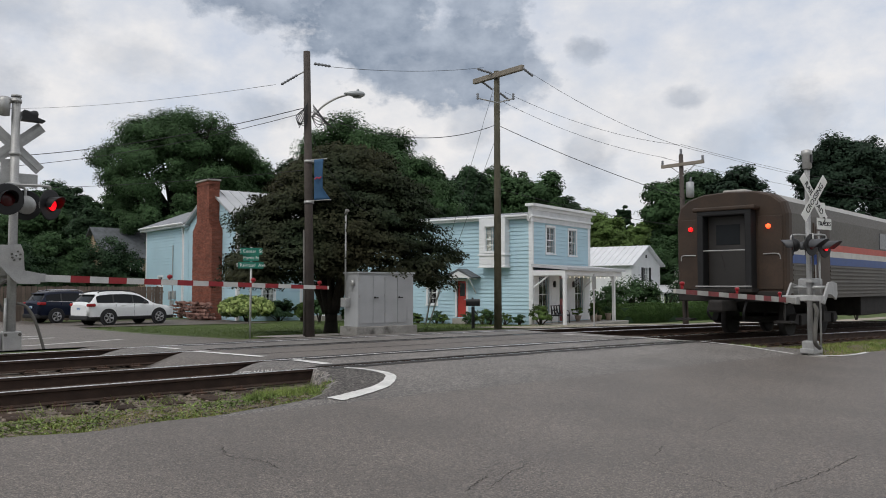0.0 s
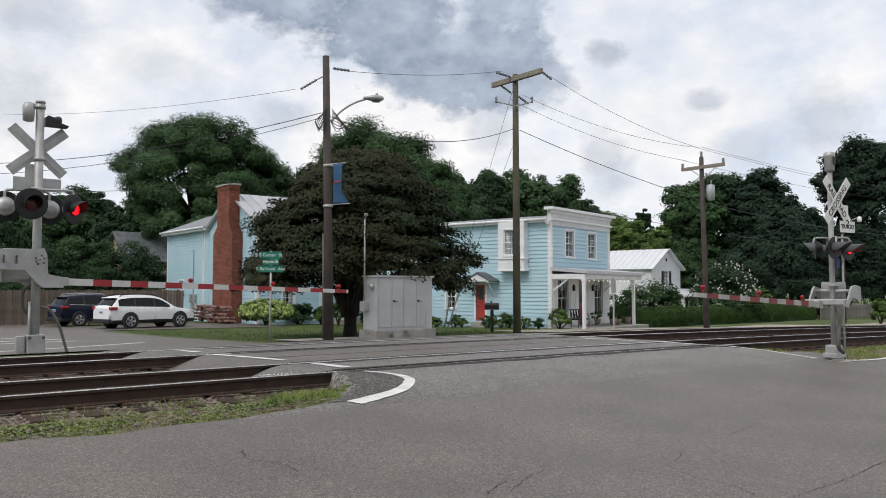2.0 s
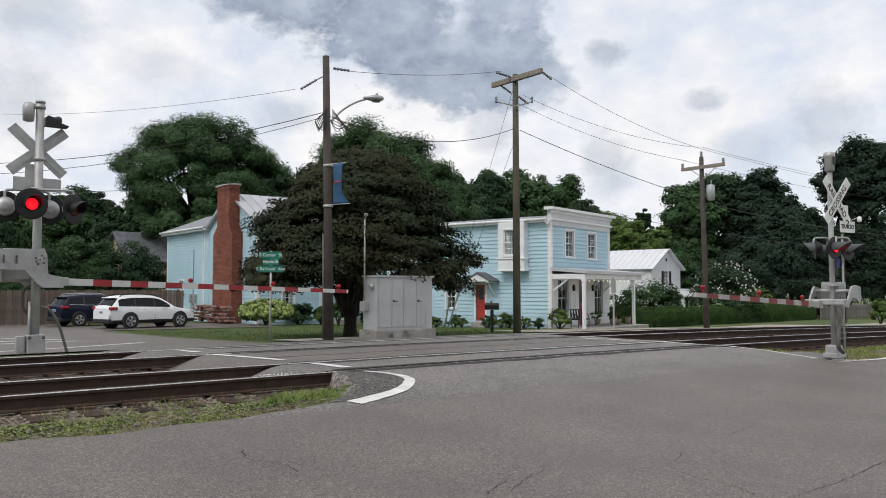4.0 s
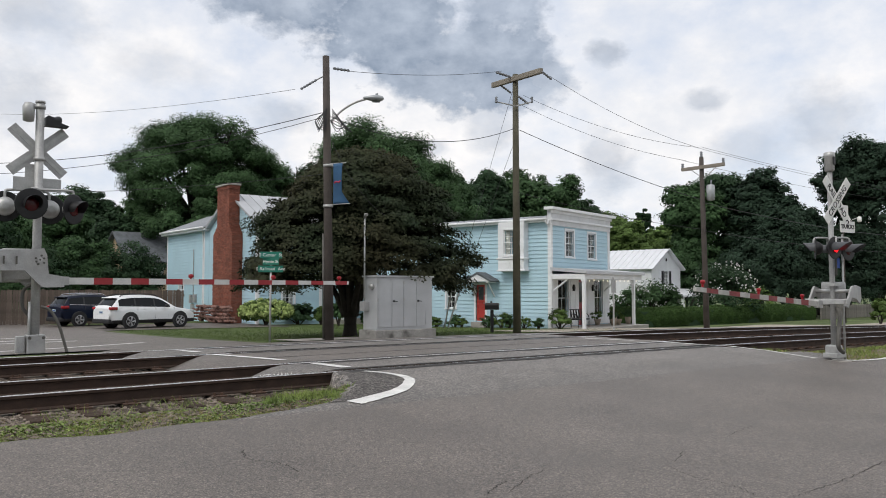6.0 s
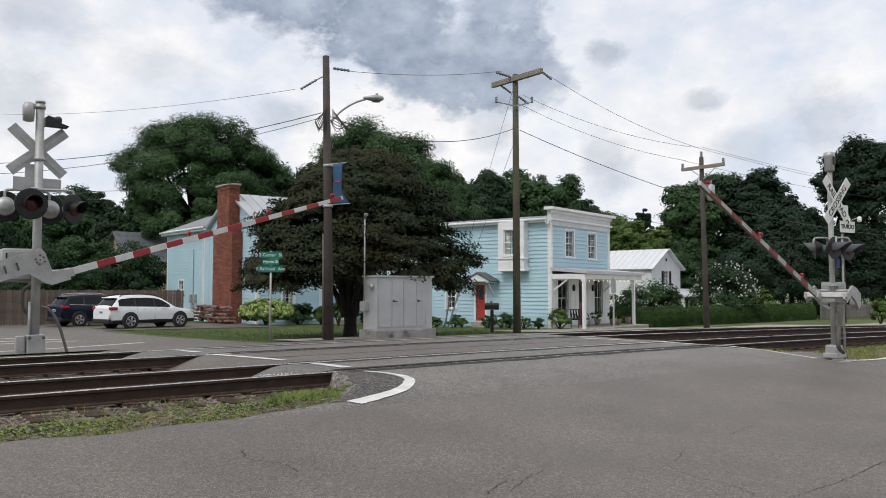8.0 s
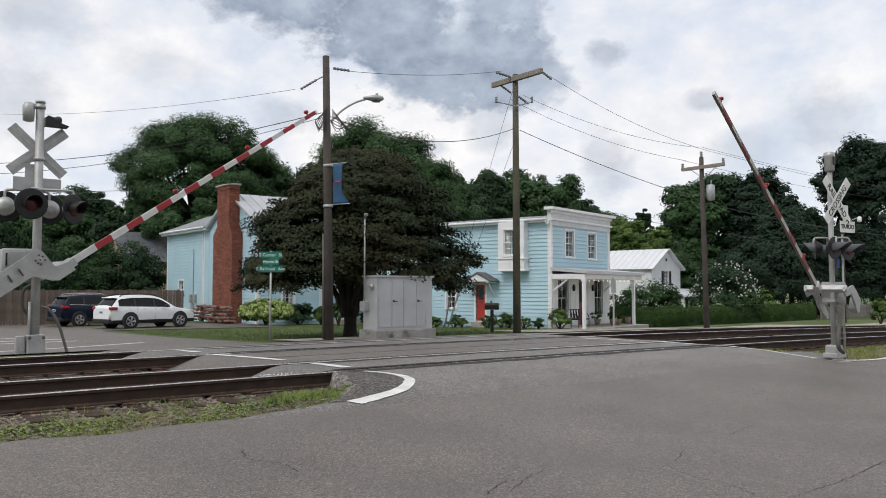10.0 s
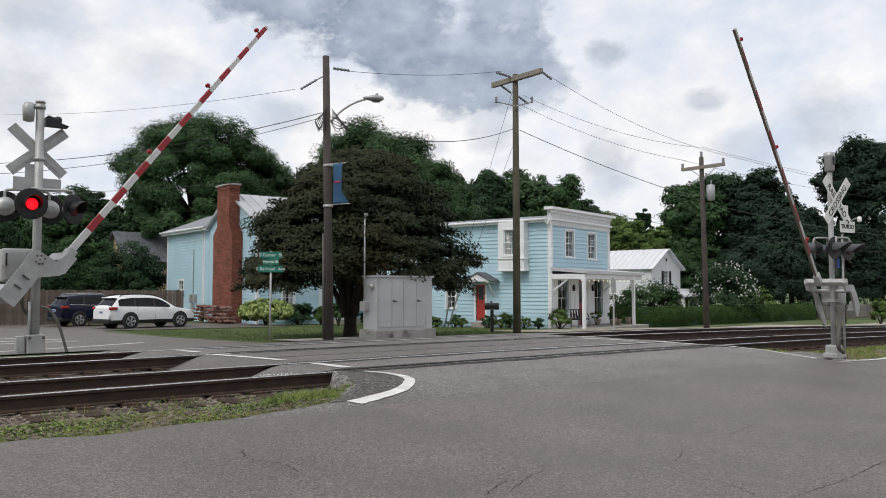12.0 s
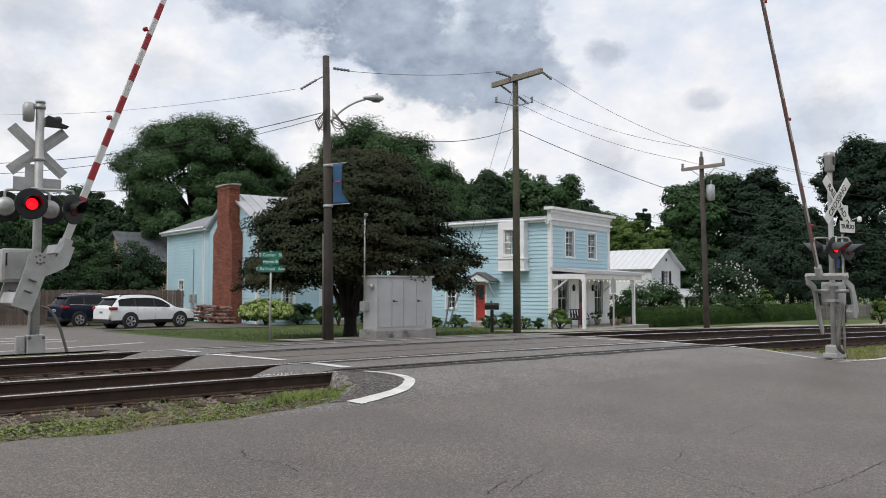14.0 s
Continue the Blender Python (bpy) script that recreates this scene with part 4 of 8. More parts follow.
pole_d = utility_pole("utility_pole", "brown wooden utility pole beyond the side street", -24.0, 40.0, -0.4, 12.4, 0.17, (0, 0), M_WOOD_POLE)
pole_e = utility_pole("utility_pole", "brown wooden utility pole beside the side street", -22.5, 30.0, -0.3, 7.2, 0.15, (0, 0), M_WOOD_POLE)
WL = "thin black overhead wire hung between wooden poles"
A0, B0, C0 = Vector((-3.6, 24, 0)), Vector((2.89, 31, 0)), Vector((11.18, 34, 0))
wire(WL, [A0 + Vector((0.55, 0.1, 8.33)), B0 + Vector((-0.6, -0.7, 10.05))], 0.011, sag=0.15)
wire(WL, [A0 + Vector((-0.95, 0.02, 7.73)), (-24, 40, 10.6)], 0.009, sag=0.35)
wire("bundled black telephone cable hung between wooden poles", [A0 + Vector((-0.1, 0, 7.0)), (-22.5, 30, 6.6)], 0.017, sag=0.75)
wire("bundled black telephone cable hung between wooden poles", [A0 + Vector((-0.1, 0, 6.85)), (-22.5, 30, 6.1)], 0.013, sag=0.75)
wire(WL, [A0 + Vector((-0.1, 0, 5.1)), (-22.5, 30, 5.4)], 0.010, sag=0.35)
wire("bundled black telephone cable hung between wooden poles", [A0 + Vector((0.1, 0, 6.9)), B0 + Vector((-0.1, -0.2, 7.9))], 0.018, sag=0.65)
wire("bundled black telephone cable hung between wooden poles", [B0 + Vector((0.1, -0.2, 7.85)), C0 + Vector((0, -0.2, 5.4))], 0.018, sag=0.15)
for dd, z1, z2 in ((-1.3, 10.05, 7.3), (0.2, 9.6, 7.75), (1.0, 9.6, 7.25)):
    wire(WL, [B0 + N * -dd * 1.0 * (-1) + U * 0.6 + Vector((0, 0, z1 - 0.2)), C0 + N * (dd * 0.75) + Vector((0, 0, z2))], 0.010, sag=0.35)
for dd, z in ((-1.0, 7.3), (1.0, 7.3), (0.0, 7.75)):
    wire(WL, [C0 + N * dd + Vector((0, 0, z)), C0 + U * 40 + N * dd + Vector((0, 0, z + 0.6))], 0.010, sag=0.6)
wire("bundled black telephone cable hung between wooden poles", [C0 + Vector((0, -0.2, 5.3)), C0 + U * 40 + Vector((0, 0, 5.6))], 0.022, sag=0.8)
wire(WL, [C0 + Vector((0, -0.2, 4.1)), C0 + U * 40 + Vector((0, 0, 4.5))], 0.014, sag=0.6)
wire(WL, [B0 + Vector((0, -0.2, 3.9 + 1.5)), C0 + Vector((0, -0.2, 4.15))], 0.012, sag=0.15)
for k, dx in enumerate((0.0, 0.35)):
    wire("thin steel guy wire anchoring the wooden pole", [B0 + Vector((-0.15, -0.1, 9.4 - 2.2 * k)), (-0.05 + dx * 0.4, 30.6, -0.1)], 0.010)
    g = part("guy_guard", tubem([(0.05 + dx * 0.4, 30.6, 0.1), (0.42 + dx, 30.63, 2.0)], 0.03, 8), mat("guard_plastic", (0.6, 0.6, 0.58), 0.5, var=0.1))
    tagged(g, "pale plastic guard sleeve on a guy wire", "guy guard", "guy guards")


lx, ly = 26.4, 50.0
sl = thing("street_lamp", "distant street lamp with a white globe on a bent arm", "street lamp", Matrix.Translation((lx, ly, -0.5)))
part("pole", tubem([(-1.05, 0, -0.2), (-1.05, 0, 6.0)], [0.07, 0.05], 8), M_WOOD_POLE, sl)
part("arm", tubem(smooth_path([(-1.05, 0, 6.0), (-0.5, 0, 6.45), (0.0, 0, 6.65)]), 0.025, 6), M_STEEL, sl)
part("globe", ring_prof(bmesh.new(), [(0.05, -0.2), (0.13, -0.14), (0.14, 0.02), (0.15, 0.1), (0.06, 0.16)], 14, pose(0, 0, 6.5, -90)), M_SIGN_WHITE, sl, "white lamp globe, unlit")


# ---- signal cabinet, signs, mailbox ----
def signal_cabinet():
    o = Vector((-2.06, 24.75, 0.06))
    c = thing("signal_cabinet", "grey aluminium railway signal cabinet with double doors on stained concrete base", "signal cabinet",
              Matrix.Translation(o) @ pose(0, 0, 0, 0, 0, RZ + 2))
    part("concrete_base", boxm(-0.1, 2.33, -0.08, 0.85, -0.2, 0.25, bevel=0.02), mat("concrete_stained", (0.30, 0.29, 0.27), 0.9, var=0.3, scale=2, fine=30, stain=0.8, stain_col=(0.06, 0.055, 0.05), stain_scale=3), c)
    body = part("body", boxm(0, 2.22, 0, 0.75, 0.25, 1.92, bevel=0.01), M_CABINET, c)
    part("roof_cap", prismm([(-0.03, 1.92), (2.26, 1.92), (2.26, 1.97), (-0.03, 1.97)], -0.05, 0.8), M_CABINET, c)
    for x0, x1 in ((0.06, 0.56), (0.57, 1.03), (1.04, 1.54), (1.55, 1.92)):
        d = part("door", boxm(x0, x1 - 0.006, -0.022, 0.0, 0.34, 1.86, bevel=0.006), M_CABINET, c)
    for x in (0.62, 1.60):
        part("handle", tube(tubem([(x, -0.03, 1.16), (x, -0.07, 1.16)], 0.03, 8), [(x, -0.065, 1.16), (x + 0.13, -0.065, 1.15)], 0.014, 6), M_BLACK, c)
    for z in (0.6, 1.2, 1.75):
        for x in (1.04, 0.03):
            part("hinge", boxm(x - 0.03, x + 0.03, -0.035, -0.02, z - 0.05, z + 0.05, bevel=0.005), M_STEEL, c)
    part("lift_lug", boxm(1.95, 2.16, -0.018, -0.002, 0.42, 0.8), mat("cabinet_aluminium", (0.4, 0.4, 0.4)), c)
    part("side_vent", ring_prof(bmesh.new(), [(0.1, 0.0), (0.09, -0.09), (0.03, -0.1)], 12, pose(-0.0, 0.25, 1.62, 0, 0, -90)), M_STEEL, c)
    mp = part("meter_pipe", tubem([(-0.1, 0.55, 1.0), (-0.1, 0.55, 3.85)], 0.028, 8), M_STEEL, c)
    part("meter_box", boxm(-0.2, 0.0, 0.42, 0.68, 0.85, 1.15, bevel=0.02), M_ALU, c)
    part("weatherhead", tubem([(-0.1, 0.55, 3.8), (-0.1, 0.5, 3.92), (-0.1, 0.42, 3.9)], 0.05, 8), M_STEEL, c)
    wire(WL, [o + Vector((0.2, 0.5, 3.9)), A0 + Vector((0.1, 0, 6.3))], 0.012, sag=0.35)


signal_cabinet()


def street_sign():
    o = ground_at(-5.22, 23.92)
    s = thing("street_name_sign", "green street name blades with white lettering on a galvanised post", "street sign", Matrix.Translation(o))
    part("post", tubem([(0, 0, -0.3), (0.02, 0, 2.75)], 0.032, 8), M_STEEL, s)
    for words, z, w, a, size in (("S Center  St", 2.62, 0.66, 8, 0.15), ("Myrtle St", 2.42, 0.50, -6, 0.14), ("S Railroad  Ave", 2.20, 0.74, 8, 0.15)):
        b = part("name_blade", boxm(-w / 2, w / 2, -0.004, 0.004, -0.1, 0.1, bevel=0.008), M_SIGN_GREEN, s, m=pose(0.02, -0.045, z, 0, 0, a))
        lettering("lettering", words, size * 0.92, pose(0, -0.006, 0, 90), M_SIGN_WHITE, b, 0.002)


street_sign()


def mailbox():
    o = ground_at(2.0, 32.4)
    b = thing("mailbox", "black roadside mailbox with flag on a black post", "mailbox", Matrix.Translation((o.x, o.y, -0.1)) @ pose(0, 0, 0, 0, 0, 20))
    part("post", boxm(-0.055, 0.055, -0.055, 0.055, -0.2, 0.85, bevel=0.01), M_BLACK, b)
    part("brace", boxm(-0.02, 0.02, -0.02, 0.02, 0, 0.32, Matrix.Translation((0.2, 0, 0.5)) @ pose(0, 0, 0, 0, -40, 0)), M_BLACK, b)
    out = [(-0.12, 0.86), (0.12, 0.86)] + [(0.12 * math.cos(a), 1.02 + 0.12 * math.sin(a)) for a in np.linspace(0, math.pi, 9)]
    part("box", prism(bmesh.new(), [(float(x), float(z)) for x, z in out], -0.28, 0.28, pose(0, 0, 0, 0, 0, 60)), M_BLACK, b)
    part("flag", boxm(0.0, 0.02, 0.0, 0.16, 1.08, 1.2), M_BLACK, b)


mailbox()
sp = ground_at(6.67, 31.0)
rs = thing("road_sign", "small white road sign seen from its edge on a steel post", "road sign", Matrix.Translation(sp))
part("post", boxm(-0.03, 0.03, -0.02, 0.02, -0.3, 2.1), M_STEEL, rs)
part("plate", boxm(-0.3, 0.3, -0.004, 0.004, 1.5, 2.0, bevel=0.004), M_ALU, rs, m=pose(0, -0.03, 0, 0, 0, 62))

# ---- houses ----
# near-black colour stands in for the shade inside unlit rooms
M_INSIDE = mat("room_shade_black", (0.022, 0.02, 0.018), 0.9, var=0.2, bump=0)
M_CURTAIN = mat("curtain", (0.6, 0.58, 0.54), 0.9, var=0.15, scale=8, bump=0.1)
M_DOOR_RED = mat("door_red", (0.42, 0.045, 0.035), 0.45, var=0.12, scale=2)
M_DOOR_MAROON = mat("door_maroon", (0.24, 0.03, 0.035), 0.45, var=0.12, scale=2)
M_GLASS = glass("window_glass")
M_SHUTTER = mat("shutter_dark", (0.02, 0.022, 0.024), 0.5, var=0.1)


def wall(parent, m, L, H, openings=(), siding=M_SIDING, pitch=0.2, thick=0.18, cut=None, name="wall"):
    """A clapboard wall: x along it, y into the house, z up. openings: (u0, u1, v0, v1). cut(v): the wall's ends at height v."""
    bm = bmesh.new()
    us = sorted({0.0, L, *[o[0] for o in openings], *[o[1] for o in openings]})
    vs = sorted({-0.3, H, *[o[2] for o in openings], *[o[3] for o in openings]})
    for u0, u1 in zip(us, us[1:]):
        for v0, v1 in zip(vs, vs[1:]):
            um, vm = (u0 + u1) / 2, (v0 + v1) / 2
            if not any(o[0] < um < o[1] and o[2] < vm < o[3] for o in openings):
                box(bm, u0, u1, 0, thick, v0, v1, m)
    if cut:
        n = 12
        top = max(v for v in np.linspace(H, H + 8, 200) if cut(v)[1] - cut(v)[0] > 0.05)
        for k in range(n):
            a, b = H + (top - H) * k / n, H + (top - H) * (k + 1) / n
            (p, q), (r, s) = cut(a), cut(b)
            prism(bm, [(p, a), (q, a), (s, b), (r, b)], 0, thick, m)
    w = part(name, bm, siding, parent)
    bm = bmesh.new()
    v = -0.25
    end = H if not cut else top
    while v < end - 0.03:
        v1 = min(v + pitch, end)
        lo, hi = (0.0, L) if not cut or v1 <= H else cut(v1)
        spans = [(lo, hi)]
        for o in openings:
            if o[2] < v1 - 0.01 and o[3] > v + 0.01:
                nxt = []
                for a, b in spans:
                    if o[1] <= a or o[0] >= b:
                        nxt.append((a, b))
                    else:
                        nxt += [(a, max(a, o[0])), (min(b, o[1]), b)]
                spans = [(a, b) for a, b in nxt if b - a > 0.01]
        for a, b in spans:
            vsx = [bm.verts.new(m @ Vector(c)) for c in ((a, -0.004, v), (b, -0.004, v), (b, -0.046, v), (a, -0.046, v), (a, -0.004, v1), (b, -0.004, v1), (b, -0.012, v1), (a, -0.012, v1))]
            for f in ((0, 1, 2, 3), (3, 2, 6, 7), (0, 3, 7, 4), (1, 5, 6, 2), (4, 7, 6, 5), (0, 4, 5, 1)):
                bm.faces.new([vsx[i] for i in f])
        v += pitch
    sd_ob = part("siding", bm, siding, w)
    sd_ob["kind"] = "stuff"
    return w


def window(parent, m, u0, u1, v0, v1, cols=3, rows=4, curtain=0.0, trim=0.11, sill=True, shutters=False):
    """A sash window in an opening of a wall: casing, sashes, bars, panes."""
    bm = bmesh.new()
    t = trim
    for a, b, c, d in ((u0 - t, u0, v0 - t * 0.2, v1 + t), (u1, u1 + t, v0 - t * 0.2, v1 + t), (u0, u1, v1, v1 + t)):
        box(bm, a, b, -0.055, 0.06, c, d, m, 0.006)
    w = part("window", bm, M_WHITE, parent)
    part("sill", box(bmesh.new(), u0 - t - 0.03, u1 + t + 0.03, -0.09, 0.05, v0 - 0.09, v0 - 0.015, m, 0.006), M_WHITE, w)
    vm = (v0 + v1) / 2
    for k, (a, b, y) in enumerate(((v0, vm + 0.02, 0.04), (vm - 0.02, v1, 0.02))):
        bm = bmesh.new()
        s = 0.04
        box(bm, u0, u0 + s, y, y + 0.03, a, b, m)
        box(bm, u1 - s, u1, y, y + 0.03, a, b, m)
        box(bm, u0 + s, u1 - s, y, y + 0.03, a, a + s, m)
        box(bm, u0 + s, u1 - s, y, y + 0.03, b - s, b, m)
        for c in range(1, cols):
            x = u0 + (u1 - u0) * c / cols
            box(bm, x - 0.011, x + 0.011, y + 0.002, y + 0.024, a + s, b - s, m)
        for r in range(1, rows // 2):
            z = a + (b - a) * r / (rows // 2)
            box(bm, u0 + s, u1 - s, y + 0.004, y + 0.022, z - 0.011, z + 0.011, m)
        part("sash", bm, M_WHITE, w)
        p = part("pane", box(bmesh.new(), u0 + 0.02, u1 - 0.02, y + 0.012, y + 0.016, a + 0.02, b - 0.02, m), M_GLASS, w)
        p.visible_shadow = False
    if curtain:
        bm = bmesh.new()
        for a, b in ((u0 + 0.01, u0 + (u1 - u0) * curtain), (u1 - (u1 - u0) * curtain, u1 - 0.01)):
            n = 10
            top = [bm.verts.new(m @ Vector((a + (b - a) * i / n, 0.14 + 0.02 * (i % 2), v1))) for i in range(n + 1)]
            bot = [bm.verts.new(m @ Vector((a + (b - a) * i / n, 0.14 + 0.025 * (i % 2), v0))) for i in range(n + 1)]
            for i in range(n):
                bm.faces.new((top[i], top[i + 1], bot[i + 1], bot[i]))
        part("curtain", bm, M_CURTAIN, w)
    if shutters:
        for a, b in ((u0 - t - 0.38, u0 - t), (u1 + t, u1 + t + 0.38)):
            bm = box(bmesh.new(), a, b, -0.06, -0.035, v0, v1, m, 0.006)
            k = v0 + 0.08
            while k < v1 - 0.08:
                box(bm, a + 0.05, b - 0.05, -0.075, -0.06, k, k + 0.03, m)
                k += 0.08
            part("shutter", bm, M_SHUTTER, w)
    return w


def panel_door(parent, m, u0, u1, v0, v1, material, glazed=0.45, trim=0.12):
    d = part("door", box(bmesh.new(), u0 + 0.02, u1 - 0.02, 0.05, 0.09, v0, v1, m), material, parent)
    gz = v1 - (v1 - v0) * glazed
    bm = bmesh.new()
    for a, b, c, e in ((u0 + 0.02, u0 + 0.13, v0, v1), (u1 - 0.13, u1 - 0.02, v0, v1), (u0 + 0.13, u1 - 0.13, v1 - 0.12, v1), (u0 + 0.13, u1 - 0.13, v0, v0 + 0.2), (u0 + 0.13, u1 - 0.13, gz - 0.12, gz)):
        box(bm, a, b, 0.03, 0.05, c, e, m, 0.004)
    part("stile", bm, material, d)
    part("light", box(bmesh.new(), u0 + 0.13, u1 - 0.13, 0.038, 0.046, gz, v1 - 0.12, m), mat("door_glass_dark", (0.03, 0.035, 0.04), 0.08, var=0.1, bump=0), d)
    k = m @ Vector((u1 - 0.09, 0.0, v0 + 0.95))
    part("knob", ring_prof(bmesh.new(), [(0.012, 0.03), (0.012, 0.0), (0.03, -0.01), (0.03, -0.03), (0.01, -0.04)], 10, m @ Matrix.Translation((u1 - 0.09, 0.0, v0 + 0.95))), M_STEEL, d)
    bm = bmesh.new()
    for a, b, c, e in ((u0 - trim, u0, v0, v1 + trim), (u1, u1 + trim, v0, v1 + trim), (u0, u1, v1, v1 + trim)):
        box(bm, a, b, -0.06, 0.06, c, e, m, 0.006)
    part("door_frame", bm, M_WHITE, parent)
    return d


def trimbox(parent, name, m, a, material=M_WHITE, bevel=0.006):
    return part(name, box(bmesh.new(), *a, m, bevel), material, parent)


def seam_roof(parent, quad, material, ribs, thick=0.07, rib=0.045, name="roof"):
    """A sheet-metal roof plane from eave-left, eave-right, ridge-right, ridge-left, with standing seams."""
    a, b, c, d = [Vector(v) for v in quad]
    n = (b - a).cross(d - a).normalized()
    bm = bmesh.new()
    vs = [bm.verts.new(v) for v in (a, b, c, d)] + [bm.verts.new(v - n * thick) for v in (a, b, c, d)]
    for f in ((0, 1, 2, 3), (7, 6, 5, 4), (0, 4, 5, 1), (1, 5, 6, 2), (2, 6, 7, 3), (3, 7, 4, 0)):
        bm.faces.new([vs[i] for i in f])
    r = part(name, bm, material, parent)
    bm = bmesh.new()
    for i in range(ribs + 1):
        t = i / ribs
        p, q = a.lerp(b, t), d.lerp(c, t)
        w = (b - a).normalized() * 0.018
        v8 = [bm.verts.new(x) for x in (p - w, p + w, q + w, q - w, p - w + n * rib, p + w + n * rib, q + w + n * rib, q - w + n * rib)]
        for f in ((4, 5, 6, 7), (0, 4, 7, 3), (1, 2, 6, 5), (0, 1, 5, 4), (3, 7, 6, 2)):
            bm.faces.new([v8[k] for k in f])
    part("seam", bm, material, r)
    return r


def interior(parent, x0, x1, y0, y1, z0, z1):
    """A near-black box behind the windows: the unlit rooms' shade put into its colour."""
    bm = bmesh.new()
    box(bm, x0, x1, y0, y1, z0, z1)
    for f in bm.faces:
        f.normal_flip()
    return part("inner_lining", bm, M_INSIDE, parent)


def blue_store():
    M = Matrix.Translation((5.44, 40.0, -0.36)) @ pose(0, 0, 0, 0, 0, 52)
    h = thing("store_house", "two-storey pale blue clapboard store with white trim and front porch", "house", M)
    I = Matrix.Identity(4)
    W, Ls, H = 6.45, 13.0, 5.45
    fo = [(1.5, 2.35, 3.66, 5.02), (3.98, 4.85, 3.62, 5.0), (0.65, 1.75, 0.55, 2.45), (2.85, 3.65, 0.05, 2.45), (4.65, 5.65, 0.55, 2.45)]
    wall(h, I, W, H, fo, name="wall_front")
    for o in fo[:2]:
        window(h, I, *o, 2, 4, 0.16)
    for o in (fo[2], fo[4]):
        window(h, I, *o, 2, 2, 0.0, 0.13)
    panel_door(h, I, *fo[3], M_DOOR_MAROON, 0.5)
    trimbox(h, "door_surround", I, (2.45, 2.72, -0.07, 0.02, 0.05, 2.6))
    trimbox(h, "door_surround", I, (3.78, 4.05, -0.07, 0.02, 0.05, 2.6))
    for a, b in ((0.16, 0.5), (1.92, 2.44), (4.06, 4.5), (5.8, 6.3)):
        trimbox(h, "storefront_panel", I, (a, b, -0.068, -0.03, 0.05, 2.6))
    for a, b in ((0.5, 1.92), (4.5, 5.8)):
        trimbox(h, "storefront_panel", I, (a, b, -0.064, -0.03, 0.05, 0.44))
    S = pose(0, Ls, 0, 0, 0, -90)
    so = [(Ls - 6.62, Ls - 6.03, 0.93, 2.18), (Ls - 4.62, Ls - 4.02, 0.26, 2.2)]
    wall(h, S, Ls, H, so, name="wall_side")
    window(h, S, *so[0], 2, 4, 0.0)
    panel_door(h, S, *so[1], M_DOOR_RED, 0.42)
    trimbox(h, "door_step", S, (Ls - 4.75, Ls - 3.9, -0.3, 0.0, -0.3, 0.2), M_CONCRETE)
    # plain walls that close the house
    wall(h, pose(W, 0, 0, 0, 0, 90), Ls, H, (), name="wall_back_side")
    wall(h, pose(W, Ls, 0, 0, 0, 180), W, H, (), name="wall_rear")
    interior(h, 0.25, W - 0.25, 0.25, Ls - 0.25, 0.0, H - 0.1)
    # corner boards
    trimbox(h, "corner_board", I, (-0.05, 0.16, -0.05, -0.02, -0.25, H))
    trimbox(h, "corner_board", I, (-0.05, -0.02, -0.02, 0.14, -0.25, H))
    trimbox(h, "corner_board", I, (W - 0.14, W + 0.03, -0.05, -0.02, -0.25, H))
    # false front with cornice
    trimbox(h, "parapet", I, (-0.12, W + 0.12, -0.10, 0.12, 5.2, 6.0), M_WHITE_WARM)
    trimbox(h, "cornice", I, (-0.36, W + 0.36, -0.34, 0.16, 5.98, 6.12), M_WHITE)
    trimbox(h, "cornice_band", I, (-0.2, W + 0.2, -0.2, -0.102, 5.46, 5.56), M_WHITE)
    trimbox(h, "cornice_band", I, (-0.2, W + 0.2, -0.16, -0.102, 5.82, 5.98), M_WHITE)
    # main roof, low slope
    seam_roof(h, [(-0.32, Ls + 0.3, 5.58), (-0.32, 0.13, 5.58), (W / 2, 0.13, 6.0), (W / 2, Ls + 0.3, 6.0)], M_ROOF, 22)
    seam_roof(h, [(W + 0.3, 0.13, 5.58), (W + 0.3, Ls + 0.3, 5.58), (W / 2, Ls + 0.3, 6.0), (W / 2, 0.13, 6.0)], M_ROOF, 22)
    trimbox(h, "eave_board", I, (-0.30, 0.02, 0.13, Ls + 0.2, 5.36, 5.5))
    g = part("gutter", tubem([(-0.36, 0.0, 5.5), (-0.36, Ls, 5.52)], 0.06, 8), M_WHITE, h)
    part("downpipe", tubem(smooth_path([(-0.36, 0.1, 5.45), (-0.25, 0.05, 5.25), (-0.07, -0.08, 5.05), (-0.07, -0.08, 0.0)]), 0.04, 8), M_WHITE, h)
    part("downpipe", tubem(smooth_path([(W + 0.3, 0.05, 5.4), (W + 0.1, -0.03, 5.1), (W + 0.08, -0.03, 3.1)]), 0.04, 8), M_WHITE, h)
    # oriel window on the side
    y0, y1 = 1.28, 2.86
    bm = bmesh.new()
    box(bm, -0.5, -0.03, y0, y1, 3.55, 3.63)
    box(bm, -0.5, -0.03, y0, y1, 5.06, 5.44)
    box(bm, -0.5, -0.03, y0, y0 + 0.05, 3.63, 5.06)
    for a, b in ((y0 + 0.05, y0 + 0.35), (y1 - 0.35, y1)):
        box(bm, -0.5, -0.44, a, b, 3.63, 5.06)
    o = part("oriel", bm, M_WHITE, h, "white boxed oriel window bay")
    part("oriel_panel", box(bmesh.new(), -0.5, -0.03, y0, y1, 2.92, 3.55, None, 0.01), M_WHITE, o)
    part("oriel_moulding", box(bmesh.new(), -0.56, -0.03, y0 - 0.06, y1 + 0.06, 3.50, 3.58, None, 0.01), M_WHITE, o)
